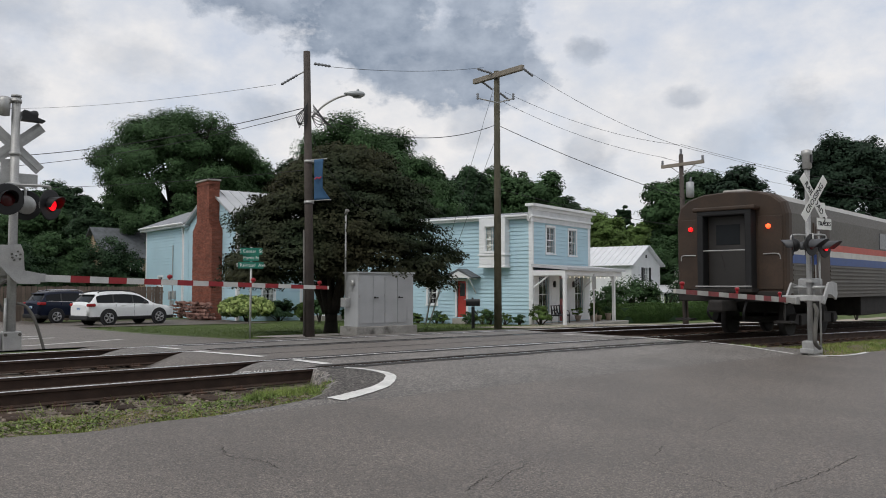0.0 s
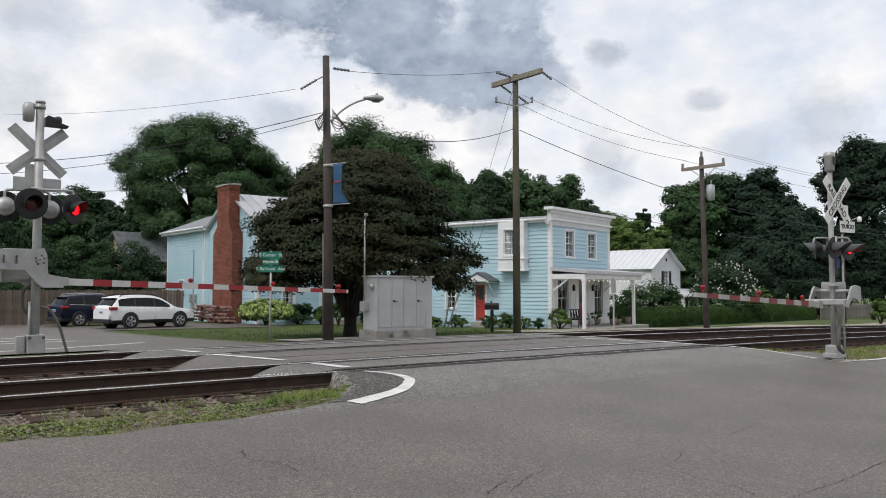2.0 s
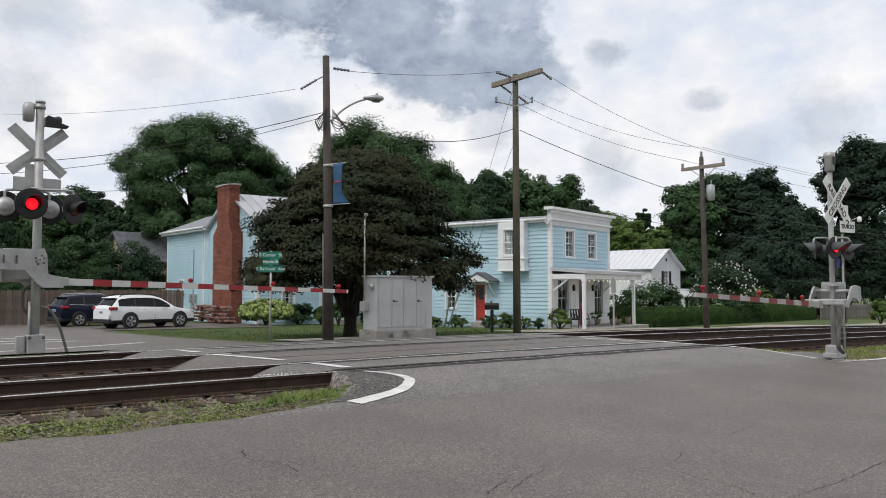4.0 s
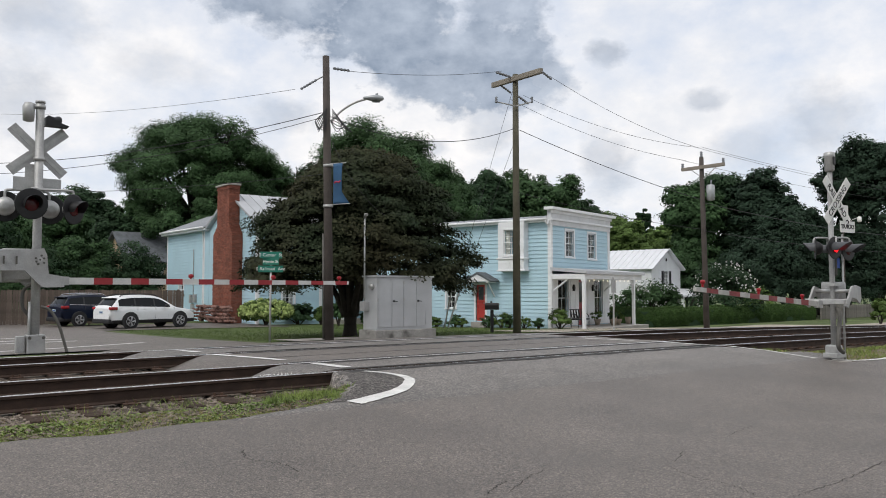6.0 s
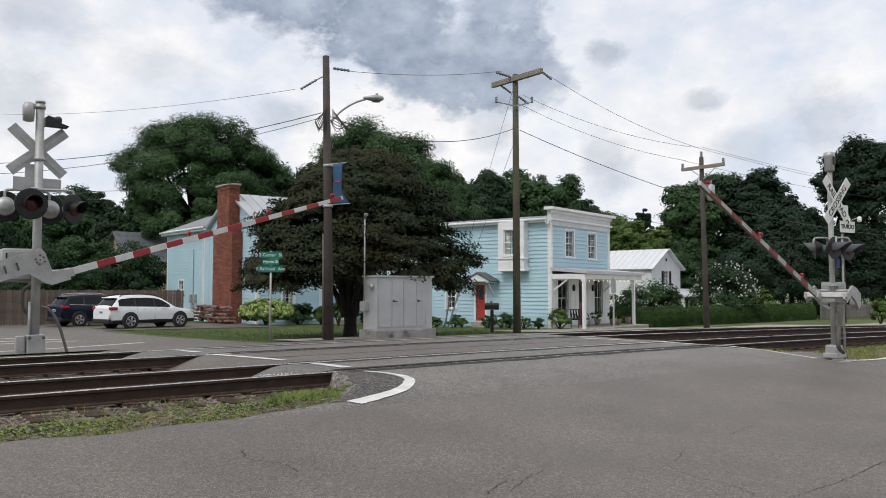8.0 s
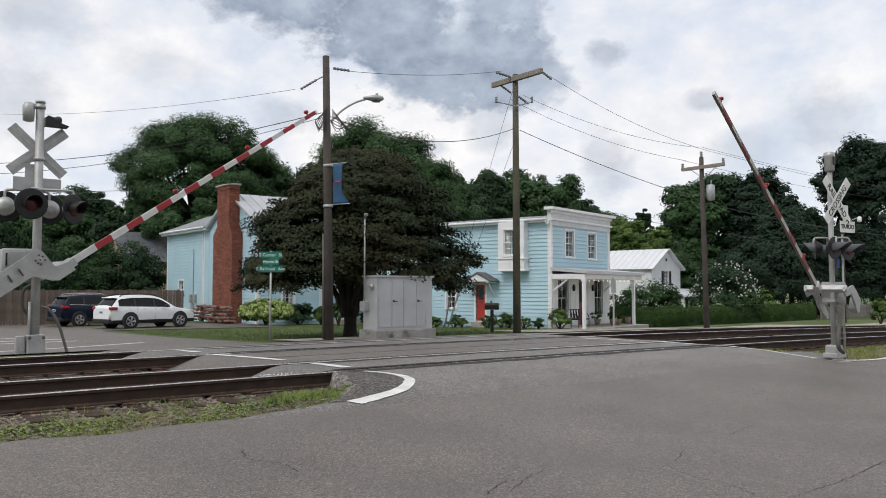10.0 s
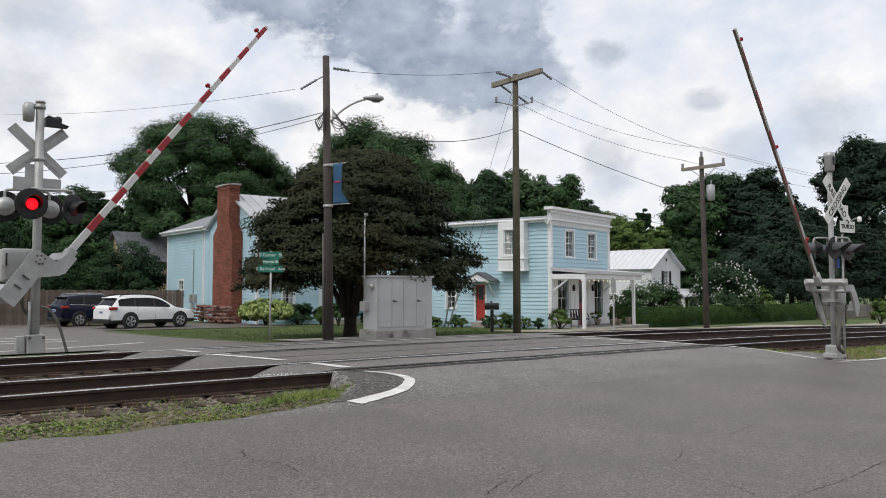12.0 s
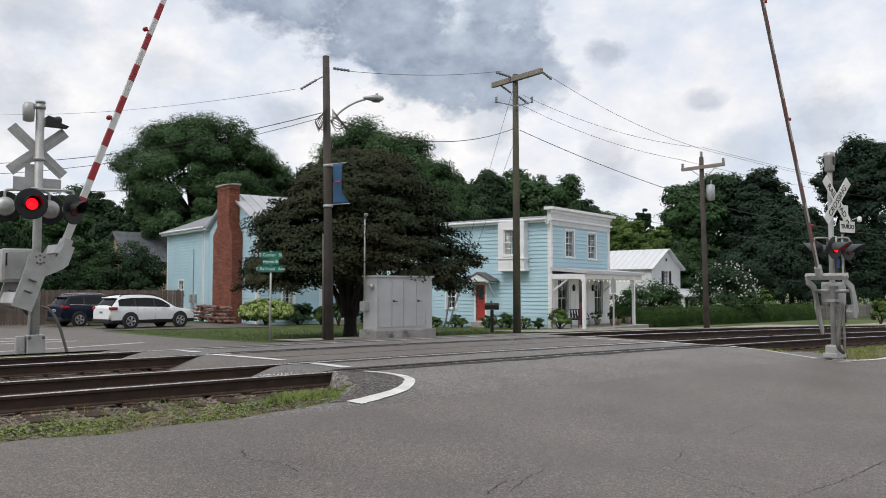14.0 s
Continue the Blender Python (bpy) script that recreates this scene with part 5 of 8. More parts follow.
    part("oriel_moulding", box(bmesh.new(), -0.56, -0.03, y0 - 0.06, y1 + 0.06, 2.88, 2.95, None, 0.01), M_WHITE, o)
    for a, b in ((y0 + 0.12, y0 + 0.72), (y0 + 0.86, y1 - 0.12)):
        part("oriel_inset", box(bmesh.new(), -0.512, -0.5, a, b, 3.05, 3.42, None, 0.004), M_WHITE, o)
    OM = pose(-0.47, 0, 0, 0, 0, -90)
    window(h, OM, -2.5, -1.65, 3.72, 5.02, 2, 4, 0.35, 0.06)
    # side door hood
    hd = part("door_hood", prismm([(3.06, 2.40), (3.98, 2.86), (4.9, 2.40), (4.84, 2.34), (3.98, 2.74), (3.12, 2.34)], -0.85, 0.0, pose(0, 0, 0, 0, 0, 0) @ Matrix(((0, 1, 0, 0), (1, 0, 0, 0), (0, 0, 1, 0), (0, 0, 0, 1)))), M_ROOF_DARK, h)
    part("hood_gable", prismm([(3.2, 2.36), (3.98, 2.74), (4.76, 2.36)], -0.82, -0.78, Matrix(((0, 1, 0, 0), (1, 0, 0, 0), (0, 0, 1, 0), (0, 0, 0, 1)))), M_WHITE, hd)
    for y in (3.35, 4.6):
        part("hood_bracket", tubem([(-0.75, y, 2.34), (-0.08, y, 1.55)], 0.04, 6), M_WHITE, hd)
        part("hood_beam", boxm(-0.82, -0.03, y - 0.04, y + 0.04, 2.28, 2.36), M_WHITE, hd)
    # porch
    pd = -1.85
    pr = part("porch_roof", prismm([(pd - 0.25, 2.72), (pd - 0.25, 2.86), (-0.03, 3.06), (-0.03, 2.9)], -0.1, 6.75, Matrix(((0, 1, 0, 0), (1, 0, 0, 0), (0, 0, 1, 0), (0, 0, 0, 1)))), M_ROOF, h)
    trimbox(h, "porch_ceiling", I, (0.0, 6.6, pd - 0.05, -0.05, 2.60, 2.68))
    trimbox(h, "porch_beam", I, (-0.05, 6.65, pd - 0.08, pd + 0.06, 2.46, 2.72))
    trimbox(h, "porch_beam", I, (-0.05, 0.08, pd + 0.06, -0.05, 2.46, 2.72))
    trimbox(h, "porch_beam", I, (6.5, 6.65, pd + 0.06, -0.05, 2.46, 2.72))
    for x in (0.03, 5.72):
        trimbox(h, "porch_post", I, (x - 0.075, x + 0.075, pd - 0.08, pd + 0.07, 0.02, 2.46))
        trimbox(h, "post_collar", I, (x - 0.11, x + 0.11, pd - 0.11, pd + 0.1, 2.34, 2.46))
    trimbox(h, "porch_pilaster", I, (0.0, 0.12, -0.14, -0.055, 0.02, 2.46))
    part("porch_bracket", tubem([(0.03, -0.1, 1.85), (0.03, -0.95, 2.45)], 0.045, 6), M_WHITE, h)
    part("porch_bracket", tubem([(5.72, -0.1, 1.85), (5.72, -0.8, 2.45)], 0.045, 6), M_WHITE, h)
    part("porch_bracket", tubem([(5.72, pd, 2.1), (5.3, pd, 2.46)], 0.04, 6), M_WHITE, h)
    part("porch_bracket", tubem([(0.03, pd, 2.1), (0.42, pd, 2.46)], 0.04, 6), M_WHITE, h)
    trimbox(h, "porch_floor", I, (-0.2, 6.8, pd - 0.4, -0.04, -0.4, 0.02), M_CONCRETE, 0.02)
    M_BULB = mat("bulb", (0.8, 0.78, 0.7), 0.3, var=0.02, bump=0, emit=((1.0, 0.85, 0.6), 1.2))
    for k in range(13):
        part("string_light", ring_prof(bmesh.new(), [(0.012, 0.04), (0.03, 0.0), (0.012, -0.035)], 8, pose(0.35 + 0.5 * k, pd + 0.12, 2.40 - 0.03 * (k % 2), 90)), M_BULB, h)
    # furniture on the porch
    b = thing("porch_bench", "black wrought iron bench with slatted back on the porch", "bench", M @ pose(1.3, -0.75, 0.02))
    part("seat", boxm(-0.6, 0.6, -0.42, 0.0, 0.38, 0.45, bevel=0.01), M_BLACK, b)
    for k in range(9):
        x = -0.56 + 0.14 * k
        part("back_slat", tubem([(x, 0.02, 0.44), (x + 0.07 * (-1) ** k, 0.08, 0.9)], 0.026, 6), M_BLACK, b)
    part("back_rail", tubem([(-0.6, 0.08, 0.9), (0.6, 0.08, 0.9)], 0.022, 6), M_BLACK, b)
    for x in (-0.57, 0.57):
        part("arm", tubem(smooth_path([(x, 0.05, 0.66), (x, -0.3, 0.66), (x, -0.42, 0.42)]), 0.02, 6), M_BLACK, b)
        for y in (-0.4, 0.0):
            part("leg", tubem([(x, y, 0), (x, y, 0.42)], 0.02, 6), M_BLACK, b)
    for name, v in (("wall_lantern", (2.2, -0.1, 2.0)), ("wall_lantern", (4.35, -0.1, 2.0))):
        l = thing(name, "black iron wall lantern beside the porch door", "lantern", M @ Matrix.Translation(v))
        part("frame", prismm([(-0.05, -0.14), (0.05, -0.14), (0.08, 0.08), (0.0, 0.2), (-0.08, 0.08)], -0.07, 0.07), M_BLACK, l)
        part("bracket", tubem([(0, 0.02, 0.12), (0, 0.09, 0.05)], 0.02, 6), M_BLACK, l)
    return M


M_STORE = blue_store()


def gable_house():
    """The blue house with the brick chimney, behind the maple."""
    M = Matrix.Translation((-10.8, 46.0, -0.30)) @ pose(0, 0, 0, 0, 0, 38.1)
    h = thing("clapboard_house", "pale blue clapboard house with grey metal roof and red brick chimney", "house", M)
    Wg, D, H, top = 7.2, 10.0, 5.85, 7.72
    S = pose(0, Wg, 0, 0, 0, -90)
    wall(h, S, Wg, H, (), cut=lambda v: (Wg / 2 * max(0, (v - H)) / (top - H), Wg - Wg / 2 * max(0, (v - H)) / (top - H)), name="wall_gable")
    I = Matrix.Identity(4)
    fo = [(1.62, 2.36, 0.86, 1.95), (5.5, 6.4, 0.1, 2.2), (7.6, 8.3, 0.86, 1.95)]
    wall(h, I, D, H, fo, name="wall_front")
    window(h, I, *fo[0], 3, 4, 0.4)
    window(h, I, *fo[2], 3, 4, 0.4)
    panel_door(h, I, *fo[1], M_DOOR_MAROON)
    trimbox(h, "corner_board", I, (-0.05, 0.14, -0.05, -0.015, -0.2, H))
    trimbox(h, "corner_board", I, (-0.05, -0.015, -0.015, 0.14, -0.2, H))
    trimbox(h, "corner_board", I, (4.05, 4.25, -0.05, -0.035, -0.2, H))
    wall(h, pose(D, 0, 0, 0, 0, 90), Wg, H, (), name="wall_back_gable")
    wall(h, pose(D, Wg, 0, 0, 0, 180), D, H, (), name="wall_rear")
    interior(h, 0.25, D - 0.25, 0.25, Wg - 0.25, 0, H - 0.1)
    e = 0.35
    k = (top - H) / (Wg / 2)
    seam_roof(h, [(-0.3, -e, H - e * k + 0.08), (D + 0.3, -e, H - e * k + 0.08), (D + 0.3, Wg / 2, top + 0.1), (-0.3, Wg / 2, top + 0.1)], M_ROOF, 16, 0.09)
    seam_roof(h, [(D + 0.3, Wg + e, H - e * k + 0.08), (-0.3, Wg + e, H - e * k + 0.08), (-0.3, Wg / 2, top + 0.1), (D + 0.3, Wg / 2, top + 0.1)], M_ROOF, 16, 0.09)
    part("porch_hood", prismm([(-1.4, 2.35), (-1.4, 2.45), (0, 2.8), (0, 2.65)], 4.9, 7.2, Matrix(((0, 1, 0, 0), (1, 0, 0, 0), (0, 0, 1, 0), (0, 0, 0, 1)))), M_ROOF, h)
    for x in (5.0, 7.05):
        trimbox(h, "porch_post", I, (x - 0.07, x + 0.07, -1.35, -1.2, 0, 2.36))
    trimbox(h, "porch_floor", I, (4.8, 7.3, -1.45, -0.04, -0.4, 0.06), M_CONCRETE)
    # rear wing
    y0, y1, Hw = Wg + 0.05, Wg + 8.0, 5.95
    wall(h, pose(0.0, y1, 0, 0, 0, -90), y1 - y0, Hw, [(y1 - 12.66, y1 - 11.8, 1.85, 2.5)], name="wall_wing")
    window(h, pose(0.0, y1, 0, 0, 0, -90), y1 - 12.66, y1 - 11.8, 1.85, 2.5, 3, 2, 0, 0.1)
    wall(h, pose(6.0, y1, 0, 0, 0, 180), 6.0, Hw, (), name="wall_wing_end")
    interior(h, 0.2, 5.8, y0 + 0.2, y1 - 0.2, 0, Hw - 0.1)
    seam_roof(h, [(-0.45, y1 + 0.35, Hw + 0.02), (-0.45, y0, Hw + 0.02), (3.2, y0, Hw + 1.45), (3.2, y1 + 0.35, Hw + 1.45)], M_ROOF, 12)
    seam_roof(h, [(6.4, y0, Hw + 0.05), (6.4, y1 + 0.35, Hw + 0.05), (3.2, y1 + 0.35, Hw + 1.45), (3.2, y0, Hw + 1.45)], M_ROOF, 12)
    trimbox(h, "eave_board", I, (-0.42, 0.0, y0, y1 + 0.3, Hw - 0.2, Hw - 0.06))
    part("gutter", tubem([(-0.5, y0, Hw - 0.02), (-0.5, y1 + 0.3, Hw)], 0.07, 8), M_WHITE, h)
    trimbox(h, "corner_board", I, (-0.05, -0.015, y1 - 0.14, y1 + 0.02, -0.2, Hw))
    trimbox(h, "corner_board", I, (-0.05, -0.015, y0 + 0.75, y0 + 0.95, -0.2, Hw - 0.2))
    part("downpipe", tubem(smooth_path([(-0.5, y0 + 0.7, Hw - 0.1), (-0.1, y0 + 0.9, Hw - 0.6), (-0.1, y0 + 0.9, 0)]), 0.045, 8), M_WHITE, h)
    part("service_cable", tubem([(-0.08, y0 + 2.6, 1.2), (-0.08, y0 + 2.6, 4.6)], 0.03, 6), M_STEEL, h)
    for k, (y, z) in enumerate(((y0 + 2.2, 1.0), (y0 + 2.9, 0.95), (y0 + 2.6, 0.35))):
        part("meter_box", boxm(-0.2, -0.035, y - 0.17, y + 0.17, z, z + 0.55, bevel=0.02), M_ALU, h)
    # chimney: brick by brick
    ch = part("chimney", boxm(-0.68, -0.04, 2.03, 4.87, -0.3, 5.2), M_MORTAR, h, "red brick chimney with stepped shoulders")
    up = part("chimney_stack", boxm(-0.68, -0.08, 2.53, 4.27, 5.2, 8.2), M_MORTAR, ch)
    bm = bmesh.new()
    z, row = -0.28, 0
    BL, BH = 0.2, 0.066
    rnd = random.Random(3)
    while z < 8.18:
        if z < 5.2:
            a, b = 2.0, 4.9
        elif z < 5.75:
            t = (z - 5.2) / 0.55
            a, b = 2.0 + 0.5 * t, 4.9 - 0.6 * t
        elif z > 7.95:
            a, b = 2.44, 4.36
        else:
            a, b = 2.5, 4.3
        ext = 0.03 if z > 7.95 else 0.0
        y = a - (0.1 if row % 2 else 0.0)
        while y < b:
            q0, q1 = max(a, y + 0.005), min(b, y + BL - 0.005)
            if q1 - q0 > 0.03:
                dx = rnd.uniform(-0.004, 0.004)
                box(bm, -0.715 - ext + dx, -0.5, q0, q1, z + 0.005, z + BH + 0.004)
            y += BL
        for end, sgn in ((a, -1), (b, 1)):
            x = -0.7 - (0.1 if row % 2 == 0 else 0.0)
            while x < -0.02:
                q0, q1 = max(-0.71 - ext, x + 0.005), min(-0.045, x + BL - 0.005)
                if q1 - q0 > 0.03:
                    if sgn < 0:
                        box(bm, q0, q1, end - 0.006, end + 0.1, z + 0.005, z + BH + 0.004)
                    else:
                        box(bm, q0, q1, end - 0.1, end + 0.006, z + 0.005, z + BH + 0.004)
                x += BL
        z += 0.075
        row += 1
    bk = part("brick", bm, mat("brick_laid", (0.23, 0.08, 0.052), 0.88, var=0.22, scale=1.2, fine=40, bump=0.4, island=0.25), ch)
    bk["kind"] = "stuff"
    part("chimney_cap", boxm(-0.82, 0.02, 2.38, 4.42, 8.19, 8.30, bevel=0.03), M_CONCRETE, ch)
    return M


M_GABLE = gable_house()


def white_house():
    c = Vector((16.85, 64.0, -0.4))
    M = Matrix.Translation(c) @ pose(0, 0, 0, 0, 0, 47)
    h = thing("white_house", "white clapboard house with pale metal gable roof and dark shutters", "house", M)
    # x along the gable end, y back from it; the long eave side faces the tracks' left
    W, D, H, top = 5.0, 9.0, 3.75, 5.25
    I = Matrix.Identity(4)
    fo = [(2.1, 2.85, 2.3, 3.5)]
    wall(h, I, W, H, fo, M_WHITE, cut=lambda v: (W / 2 * max(0, v - H) / (top - H), W - W / 2 * max(0, v - H) / (top - H)), name="wall_gable")
    window(h, I, *fo[0], 2, 4, 0.3, 0.08, shutters=True)
    so = [(D - 6.5, D - 5.8, 2.7, 3.45)]
    wall(h, pose(0, D, 0, 0, 0, -90), D, H, so, M_WHITE, name="wall_side")
    window(h, pose(0, D, 0, 0, 0, -90), *so[0], 2, 4, 0.3, 0.08, shutters=True)
    wall(h, pose(W, 0, 0, 0, 0, 90), D, H, (), M_WHITE, name="wall_far_side")
    wall(h, pose(W, D, 0, 0, 0, 180), W, H, (), M_WHITE, name="wall_rear")
    interior(h, 0.25, W - 0.25, 0.25, D - 0.25, 0, H - 0.1)
    k = (top - H) / (W / 2)
    seam_roof(h, [(-0.35, D + 0.3, H - 0.35 * k + 0.1), (-0.35, -0.35, H - 0.35 * k + 0.1), (W / 2, -0.35, top + 0.1), (W / 2, D + 0.3, top + 0.1)], M_ROOF_WHITE, 18)
    seam_roof(h, [(W + 0.35, -0.35, H - 0.35 * k + 0.1), (W + 0.35, D + 0.3, H - 0.35 * k + 0.1), (W / 2, D + 0.3, top + 0.1), (W / 2, -0.35, top + 0.1)], M_ROOF_WHITE, 18)
    part("gable_vent", boxm(W / 2 - 0.12, W / 2 + 0.12, -0.06, -0.03, 4.3, 4.55, bevel=0.02), M_SHUTTER, h)
    part("porch_roof", prismm([(-2.6, 1.35), (-2.6, 1.5), (0, 2.05), (0, 1.9)], 0.3, W + 1.2, Matrix(((0, 1, 0, 0), (1, 0, 0, 0), (0, 0, 1, 0), (0, 0, 0, 1)))), M_ROOF_WHITE, h)
    for x in (0.6, 3.3, W + 0.9):
        trimbox(h, "porch_post", I, (x - 0.09, x + 0.09, -2.5, -2.3, -0.2, 1.37))


white_house()


def far_cottage():
    """The dim house among the trees beyond the fence."""
    M = Matrix.Translation((-26.3, 66.0, -0.5)) @ pose(0, 0, 0, 0, 0, 40)
    h = thing("cottage", "tan cottage with dark shingle roof half hidden by trees", "house", M)
    mt = mat("cottage_tan", (0.34, 0.26, 0.17), 0.8, var=0.1)
    wall(h, Matrix.Identity(4), 8, 4.6, [(2, 2.9, 2.6, 3.8), (5, 5.9, 2.6, 3.8)], mt, name="wall_front")
    window(h, Matrix.Identity(4), 2, 2.9, 2.6, 3.8, 2, 4)
    window(h, Matrix.Identity(4), 5, 5.9, 2.6, 3.8, 2, 4)
    wall(h, pose(0, 6, 0, 0, 0, -90), 6, 4.6, (), mt, cut=lambda v: (3 * max(0, v - 4.6) / 2.4, 6 - 3 * max(0, v - 4.6) / 2.4), name="wall_gable")
    wall(h, pose(8, 0, 0, 0, 0, 90), 6, 4.6, (), mt, name="wall_end")
    seam_roof(h, [(-0.4, -0.4, 4.4), (8.4, -0.4, 4.4), (8.4, 3, 7.1), (-0.4, 3, 7.1)], M_ROOF_DARK, 2)
    seam_roof(h, [(8.4, 6.4, 4.4), (-0.4, 6.4, 4.4), (-0.4, 3, 7.1), (8.4, 3, 7.1)], M_ROOF_DARK, 2)


far_cottage()


def board_fence(label, p0, p1, height, board, material, group, gap=0.01, pointed=False, zf=None, posts=2.4):
    f = thing("fence", label, "fence", group=group)
    p0, p1 = Vector(p0), Vector(p1)
    L = (p1 - p0).length
    d = (p1 - p0).normalized()
    rz = math.degrees(math.atan2(d.y, d.x))
    x, mesh, rnd = 0.0, None, random.Random(5)
    n = int(L / (board + gap))
    for i in range(n):
        p = p0 + d * (i + 0.5) * (board + gap)
        gz = level(*sd(p.x, p.y))
        m = Matrix.Translation((p.x, p.y, gz + rnd.uniform(-0.02, 0.015))) @ pose(0, 0, 0, 0, rnd.uniform(-0.4, 0.4), rz)
        if mesh is None:
            hb = board / 2
            out = [(-hb, 0.03), (hb, 0.03), (hb, height - (0.06 if pointed else 0.02)), (hb * 0.4, height), (-hb * 0.4, height), (-hb, height - (0.06 if pointed else 0.02))]
            o = part("board", prismm(out, -0.012, 0.012), material, f, m=m)
            mesh = o.data
        else:
            o = new("board", mesh)
            o.parent, o.matrix_basis = f, m
    k = 0.0
    while k <= L + 0.01:
        p = p0 + d * k
        part("post", boxm(-0.05, 0.05, 0.013, 0.11, -0.3, height + (0.05 if not pointed else -0.1)), material, f, m=Matrix.Translation(ground_at(p.x, p.y)) @ pose(0, 0, 0, 0, 0, rz))
        k += posts
    for z in (0.35, height - 0.3):
        g0, g1 = ground_at(p0.x, p0.y, z), ground_at(p1.x, p1.y, z)
        part("rail", boxm(0, (g1 - g0).length, 0.013, 0.05, -0.045, 0.045), material, f, m=Matrix.Translation(g0) @ (g1 - g0).to_track_quat("X", "Z").to_matrix().to_4x4())
    return f


board_fence("tall brown weathered wooden board fence behind parked cars", (-29, 41.5, 0), (-15.4, 47.2, 0), 1.95, 0.14, M_FENCE, "fences")
p, q = at(58.9, 29.2), at(84.0, 29.2)
board_fence("low grey weathered wooden picket fence beside the hedge", (p.x, p.y, 0), (q.x, q.y, 0), 1.05, 0.10, M_FENCE_GREY, "fences", 0.035, True)


def brick_pile():
    """Loose and stacked bricks round the chimney's foot."""
    pile = thing("brick_pile", "rough heap of old red bricks at the chimney foot", "brick pile", M_GABLE @ pose(-1.25, 3.4, 0.0))
    rnd = random.Random(17)
    mesh = None
    mb = mat("brick_loose", (0.24, 0.135, 0.11), 0.9, var=0.3, scale=6, fine=40, bump=0.4, random=0.4)
    for i in range(230):
        layer = i // 46
        y = rnd.uniform(-2.6, 2.9) * (1 - 0.05 * layer)
        x = rnd.uniform(-0.45, 0.45) * (1 - 0.14 * layer)
        m = pose(x, y, 0.03 + 0.2 * layer + rnd.uniform(-0.03, 0.03), rnd.uniform(-25, 25), rnd.uniform(-25, 25), rnd.uniform(0, 180))
        if mesh is None:
            o = part("brick", boxm(-0.14, 0.14, -0.07, 0.07, -0.05, 0.05, bevel=0.008), mb, pile, m=m)
            mesh = o.data
        else:
            o = new("brick", mesh)
            o.parent, o.matrix_basis = pile, m


brick_pile()

# ---- parked cars ----
M_TYRE = mat("tyre", (0.02, 0.02, 0.021), 0.85, var=0.2)
M_RIM = mat("alloy_rim", (0.45, 0.45, 0.46), 0.3, metal=0.8, var=0.1)
M_CARGLASS = mat("car_glass", (0.012, 0.014, 0.016), 0.12, var=0.1, bump=0, spec=0.14)
M_PLASTIC = mat("black_plastic", (0.02, 0.02, 0.021), 0.6, var=0.15)
M_TAIL = mat("tail_lamp", (0.32, 0.015, 0.02), 0.15, var=0.1, bump=0)
M_HEAD = mat("head_lamp", (0.6, 0.62, 0.64), 0.1, var=0.1, bump=0)
M_PLATE = mat("plate", (0.45, 0.55, 0.62), 0.5, var=0.05)


def car_paint(name, base):
    m = mat(name, base, 0.34, var=0.04, scale=1, fine=5, bump=0, spec=0.5 if base[0] > 0.1 else 0.2)
    m.node_tree.nodes["Principled BSDF"].inputs["Coat Weight"].default_value = 0.3 if base[0] > 0.1 else 0.05
    return m


def loft(bm, sections):
    """Closed rings of equal count along x."""
    rings = [[bm.verts.new(v) for v in s] for s in sections]
    n = len(rings[0])
    for a, b in zip(rings, rings[1:]):
        for k in range(n):
            f = bm.faces.new((a[k], a[(k + 1) % n], b[(k + 1) % n], b[k]))
            f.smooth = True
    bm.faces.new(rings[0])
    bm.faces.new(rings[-1][::-1])
    return bm


